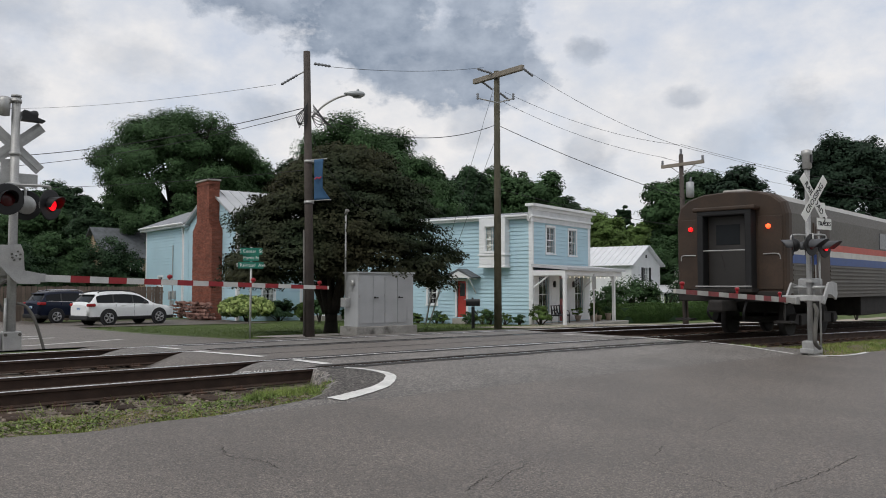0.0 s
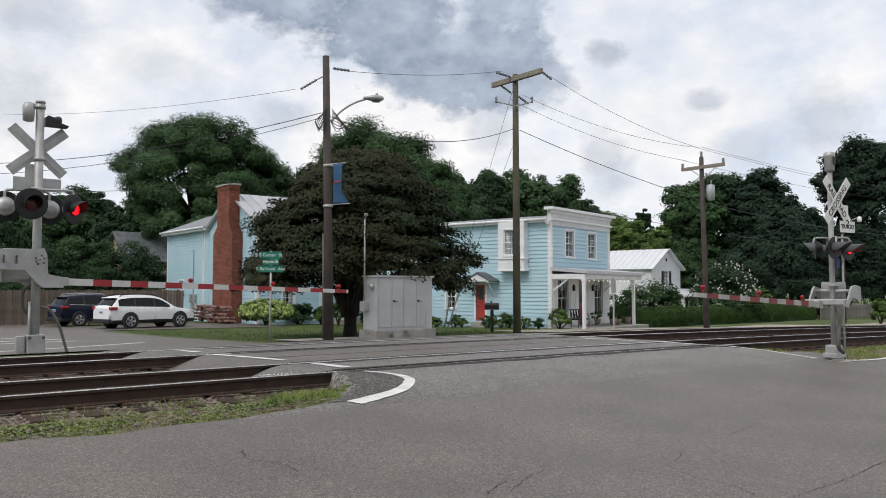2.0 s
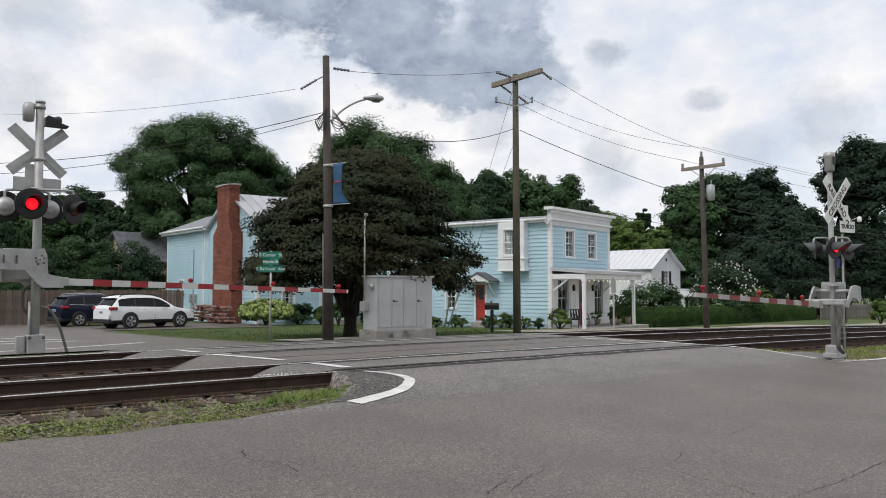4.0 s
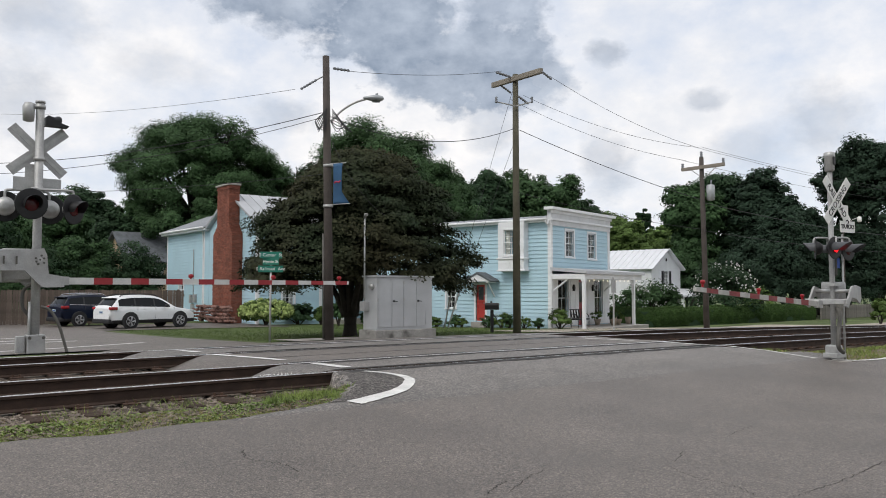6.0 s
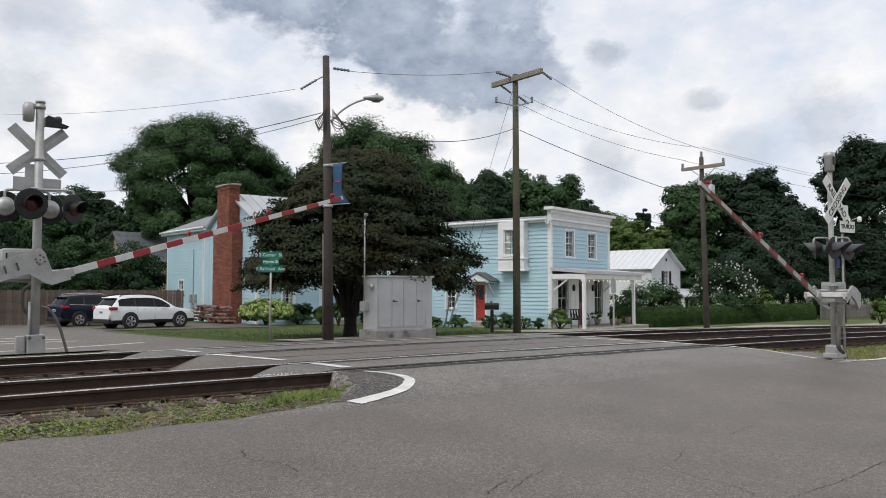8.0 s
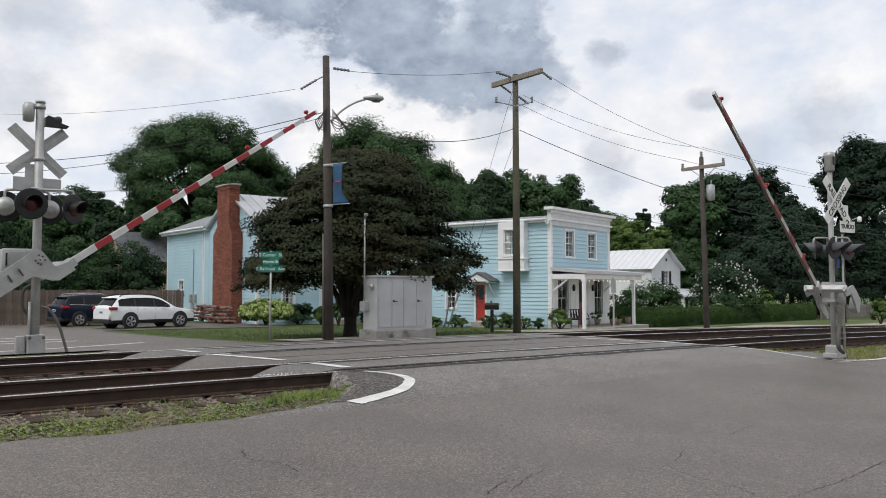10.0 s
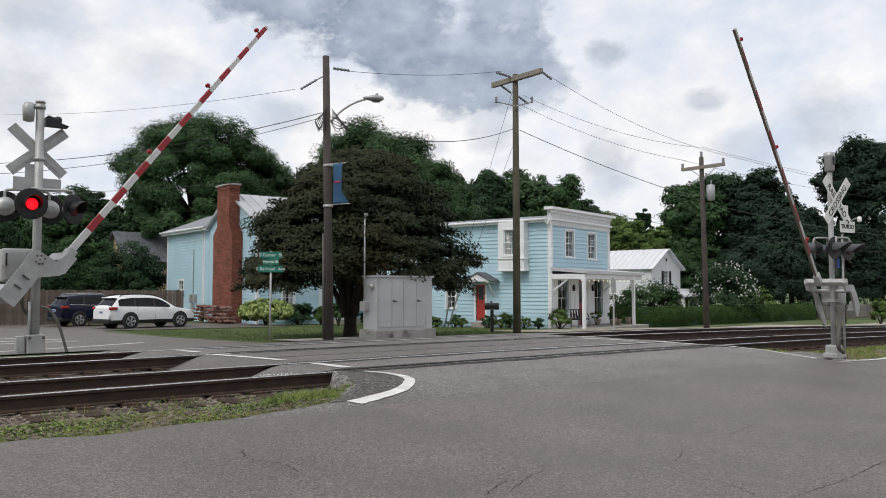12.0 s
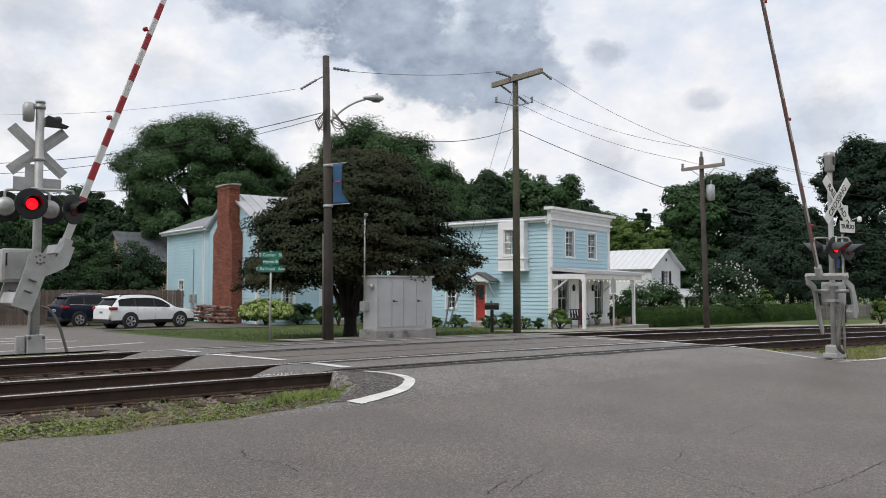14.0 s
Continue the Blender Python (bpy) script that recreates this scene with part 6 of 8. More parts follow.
def car(label, m, paint, length, width, height, wheelbase, wheel_r, top, screens, panes, name="car"):
    """A car along x, nose at +x. top: (x, height) of the upper outline; screens: spans of x with rear and front glass; panes: spans of the side windows."""
    c = thing(name, label, "car", m, group="parked cars")
    hl, hw = length / 2, width / 2
    xr, xf = -wheelbase / 2, wheelbase / 2
    tx, tz = [p[0] for p in top], [p[1] for p in top]
    belt_at = lambda x: float(np.interp(x, [-hl, -hl * 0.5, hl * 0.4, hl], [0.68, 0.655, 0.615, 0.52])) * height
    xs = sorted(set([round(v, 3) for v in list(np.linspace(-hl, hl, 75)) + [q for sp in list(screens) + list(panes) for q in sp[:2]]]))
    rings = []
    for x in xs:
        zt = float(np.interp(x, tx, tz))
        w = hw * float(np.interp(x, [-hl, -hl + 0.07, -hl + 0.3, -hl * 0.45, hl * 0.55, hl - 0.45, hl - 0.15, hl - 0.03, hl], [0.80, 0.90, 0.97, 1.0, 1.0, 0.95, 0.84, 0.72, 0.64]))
        zb = float(np.interp(x, [-hl, -hl + 0.25, hl - 0.25, hl], [0.42, 0.24, 0.24, 0.36]))
        bz = min(belt_at(x), zt - 0.05)
        up = max(0.0, zt - bz)
        cab = min(1.0, up / (height * 0.34))
        wr = w * (0.93 - 0.19 * cab)
        zs = min(zt - 0.03, bz + max(0.02, up - 0.13))
        half = [(w - 0.12, zb), (w - 0.02, zb + 0.07), (w, min(0.42, bz - 0.12)), (w + 0.012, bz * 0.62 + 0.16), (w - 0.005, bz - 0.06), (w - 0.045, bz),
                (w - 0.055 - 0.02 * cab, bz + 0.035 * cab), (wr + 0.03, zs), (wr - 0.02, zt - 0.045), (wr - 0.16, zt - 0.008), (wr * 0.45, zt + 0.012)]
        rings.append([(x, -y, z) for y, z in half] + [(x, 0, zt + 0.016)] + [(x, y, z) for y, z in reversed(half)])
    bm = bmesh.new()
    vr = [[bm.verts.new(v) for v in r] for r in rings]
    n = len(rings[0])
    for i, (a, b) in enumerate(zip(vr, vr[1:])):
        xm = (xs[i] + xs[i + 1]) / 2
        side = any(lo <= xm <= hi for lo, hi in panes)
        front = any(lo <= xm <= hi for lo, hi in screens)
        for k in range(n - 1):
            f = bm.faces.new((a[k], a[k + 1], b[k + 1], b[k]))
            f.smooth = True
            kk = min(k, n - 2 - k)
            if kk in (0, 1):
                f.material_index = 2
            elif kk == 6 and panes[0][0] <= xm <= panes[-1][1]:
                f.material_index = 1 if side else 2
            elif kk in (8, 9, 10) and front:
                f.material_index = 1
    bm.faces.new(vr[0]).material_index = 0
    bm.faces.new(vr[-1][::-1]).material_index = 2
    part("body", bm, [paint, M_CARGLASS, M_PLASTIC], c)
    trim = RAIL_MAT[name_key(label)]
    zr = float(np.interp(-0.4, tx, tz))
    belt = belt_at(-hl + 0.2)
    for s in (-1, 1):
        rp = [(x, s * hw * 0.66, float(np.interp(x, tx, tz)) + dz) for x, dz in ((-hl + 0.62, -0.01), (-hl + 0.8, 0.05), (-0.6, 0.06), (0.0, 0.05), (0.25, -0.01))]
        part("roof_rail", tubem(smooth_path(rp), 0.024, 6), trim, c)
        lo, hi = panes[0][0], panes[-1][1]
        part("window_strip", tubem([(x, s * (hw - 0.055), belt_at(x) + 0.02) for x in np.linspace(lo, hi, 8)], 0.014, 6), trim, c)
        part("mirror", ring_prof(bmesh.new(), [(0.03, -0.09), (0.075, -0.06), (0.08, 0.05), (0.03, 0.09)], 10, pose(panes[-1][1] - 0.28, s * (hw + 0.08), belt_at(1.0) + 0.09)), paint if s > 0 else M_PLASTIC, c)
        for x in (-0.72, 0.28):
            part("door_handle", boxm(x, x + 0.2, s * hw - 0.015, s * hw + 0.022, belt - 0.17, belt - 0.13, bevel=0.008), paint, c)
        for x in (-1.0, -0.02, 1.02):
            part("door_gap", boxm(x, x + 0.008, s * (hw + 0.003) - 0.006, s * (hw + 0.003) + 0.006, 0.42, belt - 0.08), M_PLASTIC, c)
        part("tail_lamp", boxm(-hl - 0.005, -hl + 0.36, s * hw * 0.86 - 0.16, s * hw * 0.86 + 0.10, belt - 0.19, belt - 0.04, bevel=0.045), M_TAIL, c)
        part("head_lamp", boxm(hl - 0.55, hl - 0.14, s * hw * 0.80 - 0.1, s * hw * 0.80 + 0.10, belt - 0.36, belt - 0.24, bevel=0.04), M_HEAD, c)
        part("fog_lamp", boxm(hl - 0.24, hl - 0.05, s * hw * 0.66 - 0.1, s * hw * 0.66 + 0.06, 0.42, 0.52, bevel=0.03), M_PLASTIC, c)
        for x in (xr, xf):
            part("wheel_arch", ring_prof(bmesh.new(), [(wheel_r * 1.20, -0.04), (wheel_r * 1.26, 0.0), (wheel_r * 1.20, 0.02)], 28, pose(x, s * (hw - 0.005), wheel_r + 0.02)), M_PLASTIC, c)
            wh = part("wheel", ring_prof(bmesh.new(), [(wheel_r * 0.66, -0.11), (wheel_r * 0.92, -0.115), (wheel_r, -0.08), (wheel_r, 0.08), (wheel_r * 0.92, 0.115), (wheel_r * 0.66, 0.11)], 28, pose(x, s * (hw - 0.07), wheel_r)), M_TYRE, c)
            y = s * (hw + 0.03)
            part("rim_well", ring_prof(bmesh.new(), [(wheel_r * 0.66, -0.005), (wheel_r * 0.7, 0.0), (wheel_r * 0.62, 0.012)], 24, pose(x, y, wheel_r)), M_PLASTIC, wh)
            bm = bmesh.new()
            for k in range(10):
                a = 2 * math.pi * (k // 2 + 0.12 * (1 if k % 2 else -1)) / 5
                tube(bm, [(x + 0.03 * math.cos(a), y + 0.015 * s, wheel_r + 0.03 * math.sin(a)), (x + wheel_r * 0.64 * math.cos(a), y + 0.014 * s, wheel_r + wheel_r * 0.64 * math.sin(a))], [0.02, 0.026], 5)
            tube(bm, [(x + wheel_r * 0.66 * math.cos(2 * math.pi * k / 24), y + 0.012 * s, wheel_r + wheel_r * 0.66 * math.sin(2 * math.pi * k / 24)) for k in range(25)], 0.016, 5, cap=False)
            part("rim", bm, M_RIM, wh)
    part("rear_bumper", boxm(-hl - 0.05, -hl + 0.25, -hw * 0.90, hw * 0.90, 0.26, 0.48, bevel=0.06), M_PLASTIC, c)
    part("front_bumper", boxm(hl - 0.22, hl + 0.02, -hw * 0.70, hw * 0.70, 0.24, 0.42, bevel=0.06), M_PLASTIC, c)
    part("licence_plate", boxm(-hl - 0.012, -hl + 0.03, -0.17, 0.17, belt - 0.36, belt - 0.24), M_PLATE, c)
    part("plate_bar", boxm(-hl - 0.016, -hl - 0.0125, -0.12, 0.12, belt - 0.32, belt - 0.28), M_SIGN_BLUE, c)
    x0 = screens[0][1]
    part("spoiler", boxm(x0 - 0.14, x0 + 0.12, -hw * 0.66, hw * 0.66, float(np.interp(x0, tx, tz)) - 0.02, float(np.interp(x0, tx, tz)) + 0.025, bevel=0.02), paint, c)
    part("rear_wiper", tubem([(screens[0][0] - 0.0, 0.0, float(np.interp(screens[0][0], tx, tz)) + 0.03), (screens[0][0] + 0.1, 0.38, float(np.interp(screens[0][0] + 0.1, tx, tz)) + 0.04)], 0.012, 5), M_PLASTIC, c)
    return c


RAIL_MAT = {"w": M_PLASTIC, "b": mat("chrome_rail", (0.6, 0.6, 0.61), 0.2, metal=0.9, var=0.05)}


def name_key(label):
    return "w" if label.startswith("white") else "b"


def park(x, y, z, rz, **kw):
    return Matrix.Translation((x, y, z)) @ pose(0, 0, 0, 0, 0, rz)


car("white estate car with black roof rails and red tail lamps", park(-15.25, 40.75, -0.34, 51.3), car_paint("paint_white", (0.80, 0.81, 0.82)), 4.82, 1.84, 1.64, 2.75, 0.355,
    [(-2.41, 0.98), (-2.37, 1.06), (-2.30, 1.12), (-1.93, 1.53), (-1.75, 1.59), (-1.2, 1.635), (-0.4, 1.64), (0.1, 1.60), (0.4, 1.52), (1.22, 1.04), (1.4, 1.00), (1.9, 0.93), (2.2, 0.85), (2.36, 0.74), (2.41, 0.60)],
    ((-2.29, -1.95), (0.42, 1.2)), ((-1.95, -1.12), (-1.04, -0.07), (0.0, 0.82)))
car("dark blue compact suv with silver roof rails", park(-19.05, 43.4, -0.36, 51.3), car_paint("paint_navy", (0.005, 0.009, 0.024)), 4.43, 1.81, 1.68, 2.6, 0.345,
    [(-2.215, 1.02), (-2.17, 1.10), (-2.10, 1.16), (-1.80, 1.56), (-1.65, 1.62), (-1.0, 1.67), (-0.3, 1.68), (0.15, 1.64), (0.4, 1.56), (1.1, 1.08), (1.3, 1.03), (1.8, 0.95), (2.05, 0.86), (2.17, 0.76), (2.215, 0.6)],
    ((-2.09, -1.82), (0.42, 1.08)), ((-1.8, -1.05), (-0.97, -0.05), (0.02, 0.76)))

# ---- passenger train ----
M_TRAIN_BROWN = mat("train_end_grime", (0.054, 0.035, 0.024), 0.6, metal=0.1, var=0.3, scale=1.2, fine=20, bump=0.15, stain=0.6, stain_col=(0.026, 0.02, 0.016), stain_scale=1.5)
M_TRAIN_STEEL = mat("train_stainless_dirty", (0.082, 0.072, 0.058), 0.5, metal=0.4, var=0.2, scale=0.7, fine=20, bump=0.1, stain=0.5, stain_col=(0.06, 0.05, 0.04), stain_scale=1.0)
M_TRAIN_ROOF = mat("train_roof", (0.36, 0.345, 0.32), 0.5, metal=0.4, var=0.15, scale=0.8, fine=20)
M_STRIPE_RED = mat("train_red", (0.46, 0.06, 0.035), 0.5, var=0.12)
M_STRIPE_WHITE = mat("train_white", (0.55, 0.53, 0.49), 0.5, var=0.12)
M_STRIPE_BLUE = mat("train_blue", (0.025, 0.07, 0.24), 0.5, var=0.12)
M_TRUCK = mat("bogie_iron", (0.025, 0.022, 0.02), 0.8, var=0.35, bump=0.3)
M_RUBBER = mat("diaphragm_rubber", (0.012, 0.012, 0.013), 0.7, var=0.2)


def passenger_car():
    """x forward along the train, rear end at x = 0, z from the rail's top."""
    L, hw = 25.9, 1.42
    t = thing("passenger_train_car", "dirty stainless passenger train car with red, white and blue stripes", "train")
    z0, zs, zt = 1.02, 3.08, 3.70

    def section(x, k=1.0, dz=0.0):
        out = [(x, -hw * k, z0), (x, -hw * k, zs + dz)]
        for i in range(1, 8):
            a = math.pi * i / 8
            out.append((x, -hw * k * (abs(math.cos(a)) ** 0.75) * (1 if math.cos(a) >= 0 else -1), zs + dz + (zt - zs) * math.sin(a) ** 0.8))
        return out + [(x, hw * k, zs + dz), (x, hw * k, z0)]
    bm = loft(bmesh.new(), [section(0.0, 0.93, -0.05), section(0.05, 0.965, -0.02), section(0.14, 0.99, -0.01), section(0.28), section(L * 0.5), section(L - 0.06), section(L, 0.985, -0.02)])
    for f in bm.faces:
        c = f.calc_center_median()
        f.material_index = 2 if (f.normal.x < -0.5 or c.x < 0.27) else (1 if c.z > zs + 0.18 else 0)
        f.smooth = False
    body = part("body", bm, [M_TRAIN_STEEL, M_TRAIN_ROOF, M_TRAIN_BROWN], t)
    me = body.data
    for p in me.polygons:
        if p.center.x < 0.27:
            p.material_index = 2
    for s in (-1, 1):
        y = s * hw
        # window band stripes
        for a, b, m2, nm in ((2.25, 2.43, M_STRIPE_RED, "red_stripe"), (2.09, 2.25, M_STRIPE_WHITE, "white_stripe"), (1.88, 2.09, M_STRIPE_BLUE, "blue_stripe")):
            for x0, x1 in ((0.29, 1.75), (3.1, L - 0.1)):
                if nm == "red_stripe" and x0 < 1:
                    continue
                part(nm, boxm(x0, x1, y - 0.006 if s > 0 else y - 0.008, y + 0.008 if s > 0 else y + 0.006, a, b), m2, t)
        # fluted lower side
        for k in range(8):
            z = 1.10 + 0.1 * k
            part("fluting", boxm(3.12, L - 0.1, y - 0.015, y + 0.015, z, z + 0.055, bevel=0.012), M_TRAIN_STEEL, t)
        for k in range(4):
            z = 1.45 + 0.12 * k
            part("fluting", boxm(0.3, 1.74, y - 0.012, y + 0.012, z, z + 0.05, bevel=0.01), M_TRAIN_STEEL, t)
        # vestibule door
        d = part("side_door", boxm(1.90, 2.96, y - 0.03, y + 0.012, 1.06, 2.85, bevel=0.02), M_TRAIN_BROWN, t)
        part("door_window", boxm(2.15, 2.70, y - 0.02, y + 0.02, 2.05, 2.6, bevel=0.02), M_CARGLASS, d)
        part("grab_rail", tubem([(1.78, y + s * 0.05, 1.2), (1.78, y + s * 0.05, 2.1)], 0.016, 6), M_STEEL, t)
        part("door_frame", boxm(1.80, 1.89, y - 0.02, y + 0.02, 1.04, 2.93), M_TRAIN_BROWN, t)
        part("door_frame", boxm(2.97, 3.06, y - 0.02, y + 0.02, 1.04, 2.93), M_TRAIN_BROWN, t)
        x = 8.0
        while x < L - 3:
            part("side_window", boxm(x, x + 1.5, y - 0.012, y + 0.012, 2.46, 2.96, bevel=0.01), M_CARGLASS, t)
            x += 1.95
        # marker lamps
        lit = mat("marker_lit", (0.5, 0.02, 0.02), 0.3, var=0.02, bump=0, emit=((1.0, 0.01, 0.012), 2.0)) if s > 0 else mat("marker_lit_amber", (0.6, 0.2, 0.05), 0.3, var=0.02, bump=0, emit=((1.0, 0.07, 0.02), 3.0))
        part("marker_lamp", ring_prof(bmesh.new(), [(0.02, -0.06), (0.052, -0.05), (0.06, 0.0), (0.05, 0.03)], 14, pose(-0.03, s * 0.98, 2.77, 0, 0, -90)), lit, t, "glowing red marker lamp" if s > 0 else "glowing orange-red marker lamp")
        part("corner_rail", tubem(smooth_path([(-0.05, s * 0.85, 2.1), (-0.05, s * 1.2, 2.1), (-0.03, s * 1.25, 1.97)]), 0.014, 6), M_STEEL, t)
        # end steps and hoses
        part("end_step", boxm(0.0, 0.35, s * 1.25 - 0.2, s * 1.25 + 0.2, 0.45, 0.5), M_TRUCK, t)
        part("step_hanger", boxm(0.15, 0.2, s * 1.25 - 0.02, s * 1.25 + 0.02, 0.48, 1.05), M_TRUCK, t)
        part("brake_hose", tubem(smooth_path([(-0.1, s * 0.45, 0.95), (-0.28, s * 0.45, 0.7), (-0.15, s * 0.4, 0.5)]), 0.03, 6), M_RUBBER, t)
    # end doorway
    bm = bmesh.new()
    for a, b, c, d in ((-0.68, -0.52, 1.25, 3.10), (0.52, 0.68, 1.25, 3.10), (-0.68, 0.68, 3.06, 3.20)):
        box(bm, -0.35, 0.0, a, b, c, d, None, 0.03)
    part("diaphragm", bm, M_RUBBER, t)
    part("diaphragm_hood", boxm(-0.38, 0.0, -0.78, 0.78, 3.18, 3.28, bevel=0.03), M_TRAIN_BROWN, t)
    dr = part("end_door", boxm(-0.05, -0.012, -0.5, 0.5, 1.28, 3.06, bevel=0.01), mat("end_door_grey", (0.045, 0.042, 0.04), 0.5, metal=0.3, var=0.25, scale=1), t)
    part("door_window", boxm(-0.062, -0.05, -0.3, 0.3, 2.35, 2.85, bevel=0.004), M_CARGLASS, dr)
    part("crash_bar", tubem([(-0.32, -0.62, 2.2), (-0.32, 0.62, 2.2)], 0.016, 6), M_STEEL, t)
    part("chain", tubem(smooth_path([(-0.3, 0.1, 2.19), (-0.28, 0.02, 1.9), (-0.3, -0.02, 1.7)]), 0.012, 5), M_TRUCK, dr)
    part("threshold", boxm(-0.42, 0.0, -0.72, 0.72, 1.18, 1.27, bevel=0.01), M_TRUCK, t)
    part("foot_rail", tubem([(-0.40, -0.7, 1.32), (-0.40, 0.7, 1.32)], 0.018, 6), M_STEEL, t)
    part("buffer_beam", boxm(-0.06, 0.2, -1.33, 1.33, 0.95, 1.2, bevel=0.02), M_TRUCK, t)
    part("end_panel", boxm(-0.03, 0.0, -1.30, -0.72, 1.25, 3.02, bevel=0.01), M_TRAIN_BROWN, t)
    part("end_panel", boxm(-0.03, 0.0, 0.72, 1.30, 1.25, 3.02, bevel=0.01), M_TRAIN_BROWN, t)
    cp = part("coupler", boxm(-0.75, 0.1, -0.14, 0.14, 0.72, 0.98, bevel=0.04), M_TRUCK, t)
    part("knuckle", boxm(-0.95, -0.7, -0.2, 0.16, 0.7, 1.0, bevel=0.06), M_TRUCK, cp)
    for x in (3.0, 9.0, 15.0, 21.0):
        part("roof_vent", boxm(x, x + 1.2, -0.35, 0.35, 3.66, 3.80, bevel=0.05), M_TRAIN_ROOF, t)
    part("roof_hatch", boxm(0.35, 1.4, -0.3, 0.3, 3.66, 3.76, bevel=0.04), M_TRAIN_ROOF, t)
    for x0, x1 in ((6.5, 11.0), (12.5, 17.5)):
        part("underfloor_box", boxm(x0, x1, -1.25, 1.25, 0.45, 1.05, bevel=0.03), M_TRUCK, t)
    # bogies
    for bx in (3.1, L - 3.1):
        for s in (-1, 1):
            part("bogie_frame", prismm([(bx - 1.75, 0.42), (bx - 1.6, 0.62), (bx - 0.6, 0.62), (bx - 0.4, 0.38), (bx + 0.4, 0.38), (bx + 0.6, 0.62), (bx + 1.6, 0.62), (bx + 1.75, 0.42), (bx + 1.5, 0.35), (bx - 1.5, 0.35)], s * 1.0 - 0.08, s * 1.0 + 0.08), M_TRUCK, t)
            for dx in (-0.45, 0.45):
                part("spring", tubem([(bx + dx, s * 1.02, 0.4), (bx + dx, s * 1.02, 0.8)], 0.1, 10), M_TRUCK, t)
            for dx in (-1.3, 1.3):
                wh = part("wheel", ring_prof(bmesh.new(), [(0.06, -0.07), (0.36, -0.06), (0.45, -0.065), (0.455, 0.04), (0.475, 0.07), (0.36, 0.07), (0.06, 0.08)] if s < 0 else [(0.06, -0.08), (0.36, -0.07), (0.475, -0.07), (0.455, -0.04), (0.45, 0.065), (0.36, 0.06), (0.06, 0.07)], 28, pose(bx + dx, s * 0.75, 0.455)), M_TRUCK, t)
                part("axle_box", boxm(bx + dx - 0.14, bx + dx + 0.14, s * 1.0 - 0.14, s * 1.0 + 0.14, 0.33, 0.6, bevel=0.03), M_TRUCK, t)
        for dx in (-1.3, 1.3):
            part("axle", tubem([(bx + dx, -0.7, 0.455), (bx + dx, 0.7, 0.455)], 0.08, 10), M_TRUCK, t)
        part("bolster", boxm(bx - 0.3, bx + 0.3, -1.1, 1.1, 0.6, 1.04, bevel=0.03), M_TRUCK, t)
    return t


train = passenger_car()
train.matrix_basis = Matrix.Translation(U * 17.6 + N * TRACKS[0] + Vector((0, 0, 0.432))) @ pose(0, 0, 0, 0, 0, RZ)

# ---- plants ----
def leaf_mat(name, base, var=0.35, hue=None):
    return mat(name, base, 0.75, var=var, scale=0.35, fine=3.0, bump=0, island=0.28, spec=0.12, dark=hue)


LM_OAK = leaf_mat("leaf_oak", (0.052, 0.098, 0.040))
LM_DARK = leaf_mat("leaf_dark", (0.036, 0.068, 0.033))
LM_MID = leaf_mat("leaf_mid", (0.049, 0.094, 0.038))
LM_LIGHT = leaf_mat("leaf_light", (0.095, 0.15, 0.042))
LM_MAPLE = leaf_mat("leaf_maple", (0.040, 0.037, 0.019), hue=(0.019, 0.036, 0.018))
LM_HEDGE = leaf_mat("leaf_hedge", (0.060, 0.108, 0.032))
LM_DEEP = leaf_mat("leaf_deep", (0.028, 0.050, 0.031))
LM_PINE = leaf_mat("leaf_pine", (0.020, 0.045, 0.020))
M_PETAL = leaf_mat("petal_white", (0.70, 0.68, 0.66), 0.1)
M_PETAL_GREEN = leaf_mat("petal_green", (0.36, 0.44, 0.16), 0.2)


def leaf_mesh(name, centres, normals, size, seed, material, parent=None, aspect=0.55, kind="stuff", wedge=False):
    """Small pointed leaves, each folded along its rib, or for far crowns plain wedges."""
    rg = np.random.default_rng(seed)
    n = len(centres)
    r = rg.normal(size=(n, 3))
    t = np.cross(normals, r)
    t /= np.linalg.norm(t, axis=1, keepdims=True) + 1e-9
    b = np.cross(normals, t)
    ln = size * rg.uniform(0.6, 1.3, (n, 1))
    q = 3 if wedge else 4
    v = np.empty((n, q, 3))
    fold = normals * ln * 0.15
    v[:, 0] = centres - t * ln
    if wedge:
        v[:, 1] = centres + t * ln * 0.6 + b * ln * 0.7
        v[:, 2] = centres + t * ln * 0.6 - b * ln * 0.7
    else:
        v[:, 1] = centres + b * ln * aspect + fold
        v[:, 2] = centres + t * ln
        v[:, 3] = centres - b * ln * aspect + fold
    me = bpy.data.meshes.new(name)
    me.vertices.add(q * n)
    me.vertices.foreach_set("co", v.reshape(-1).astype(np.float32))
    me.loops.add(q * n)
    me.loops.foreach_set("vertex_index", np.arange(q * n, dtype=np.int32))
    me.polygons.add(n)
    me.polygons.foreach_set("loop_start", np.arange(0, q * n, q, dtype=np.int32))
    me.polygons.foreach_set("loop_total", np.full(n, q, dtype=np.int32))
    me.update(calc_edges=True)
    me.materials.append(material)
    ob = new(name, me)
    if parent:
        ob.parent = parent
    ob["kind"] = kind
    return ob


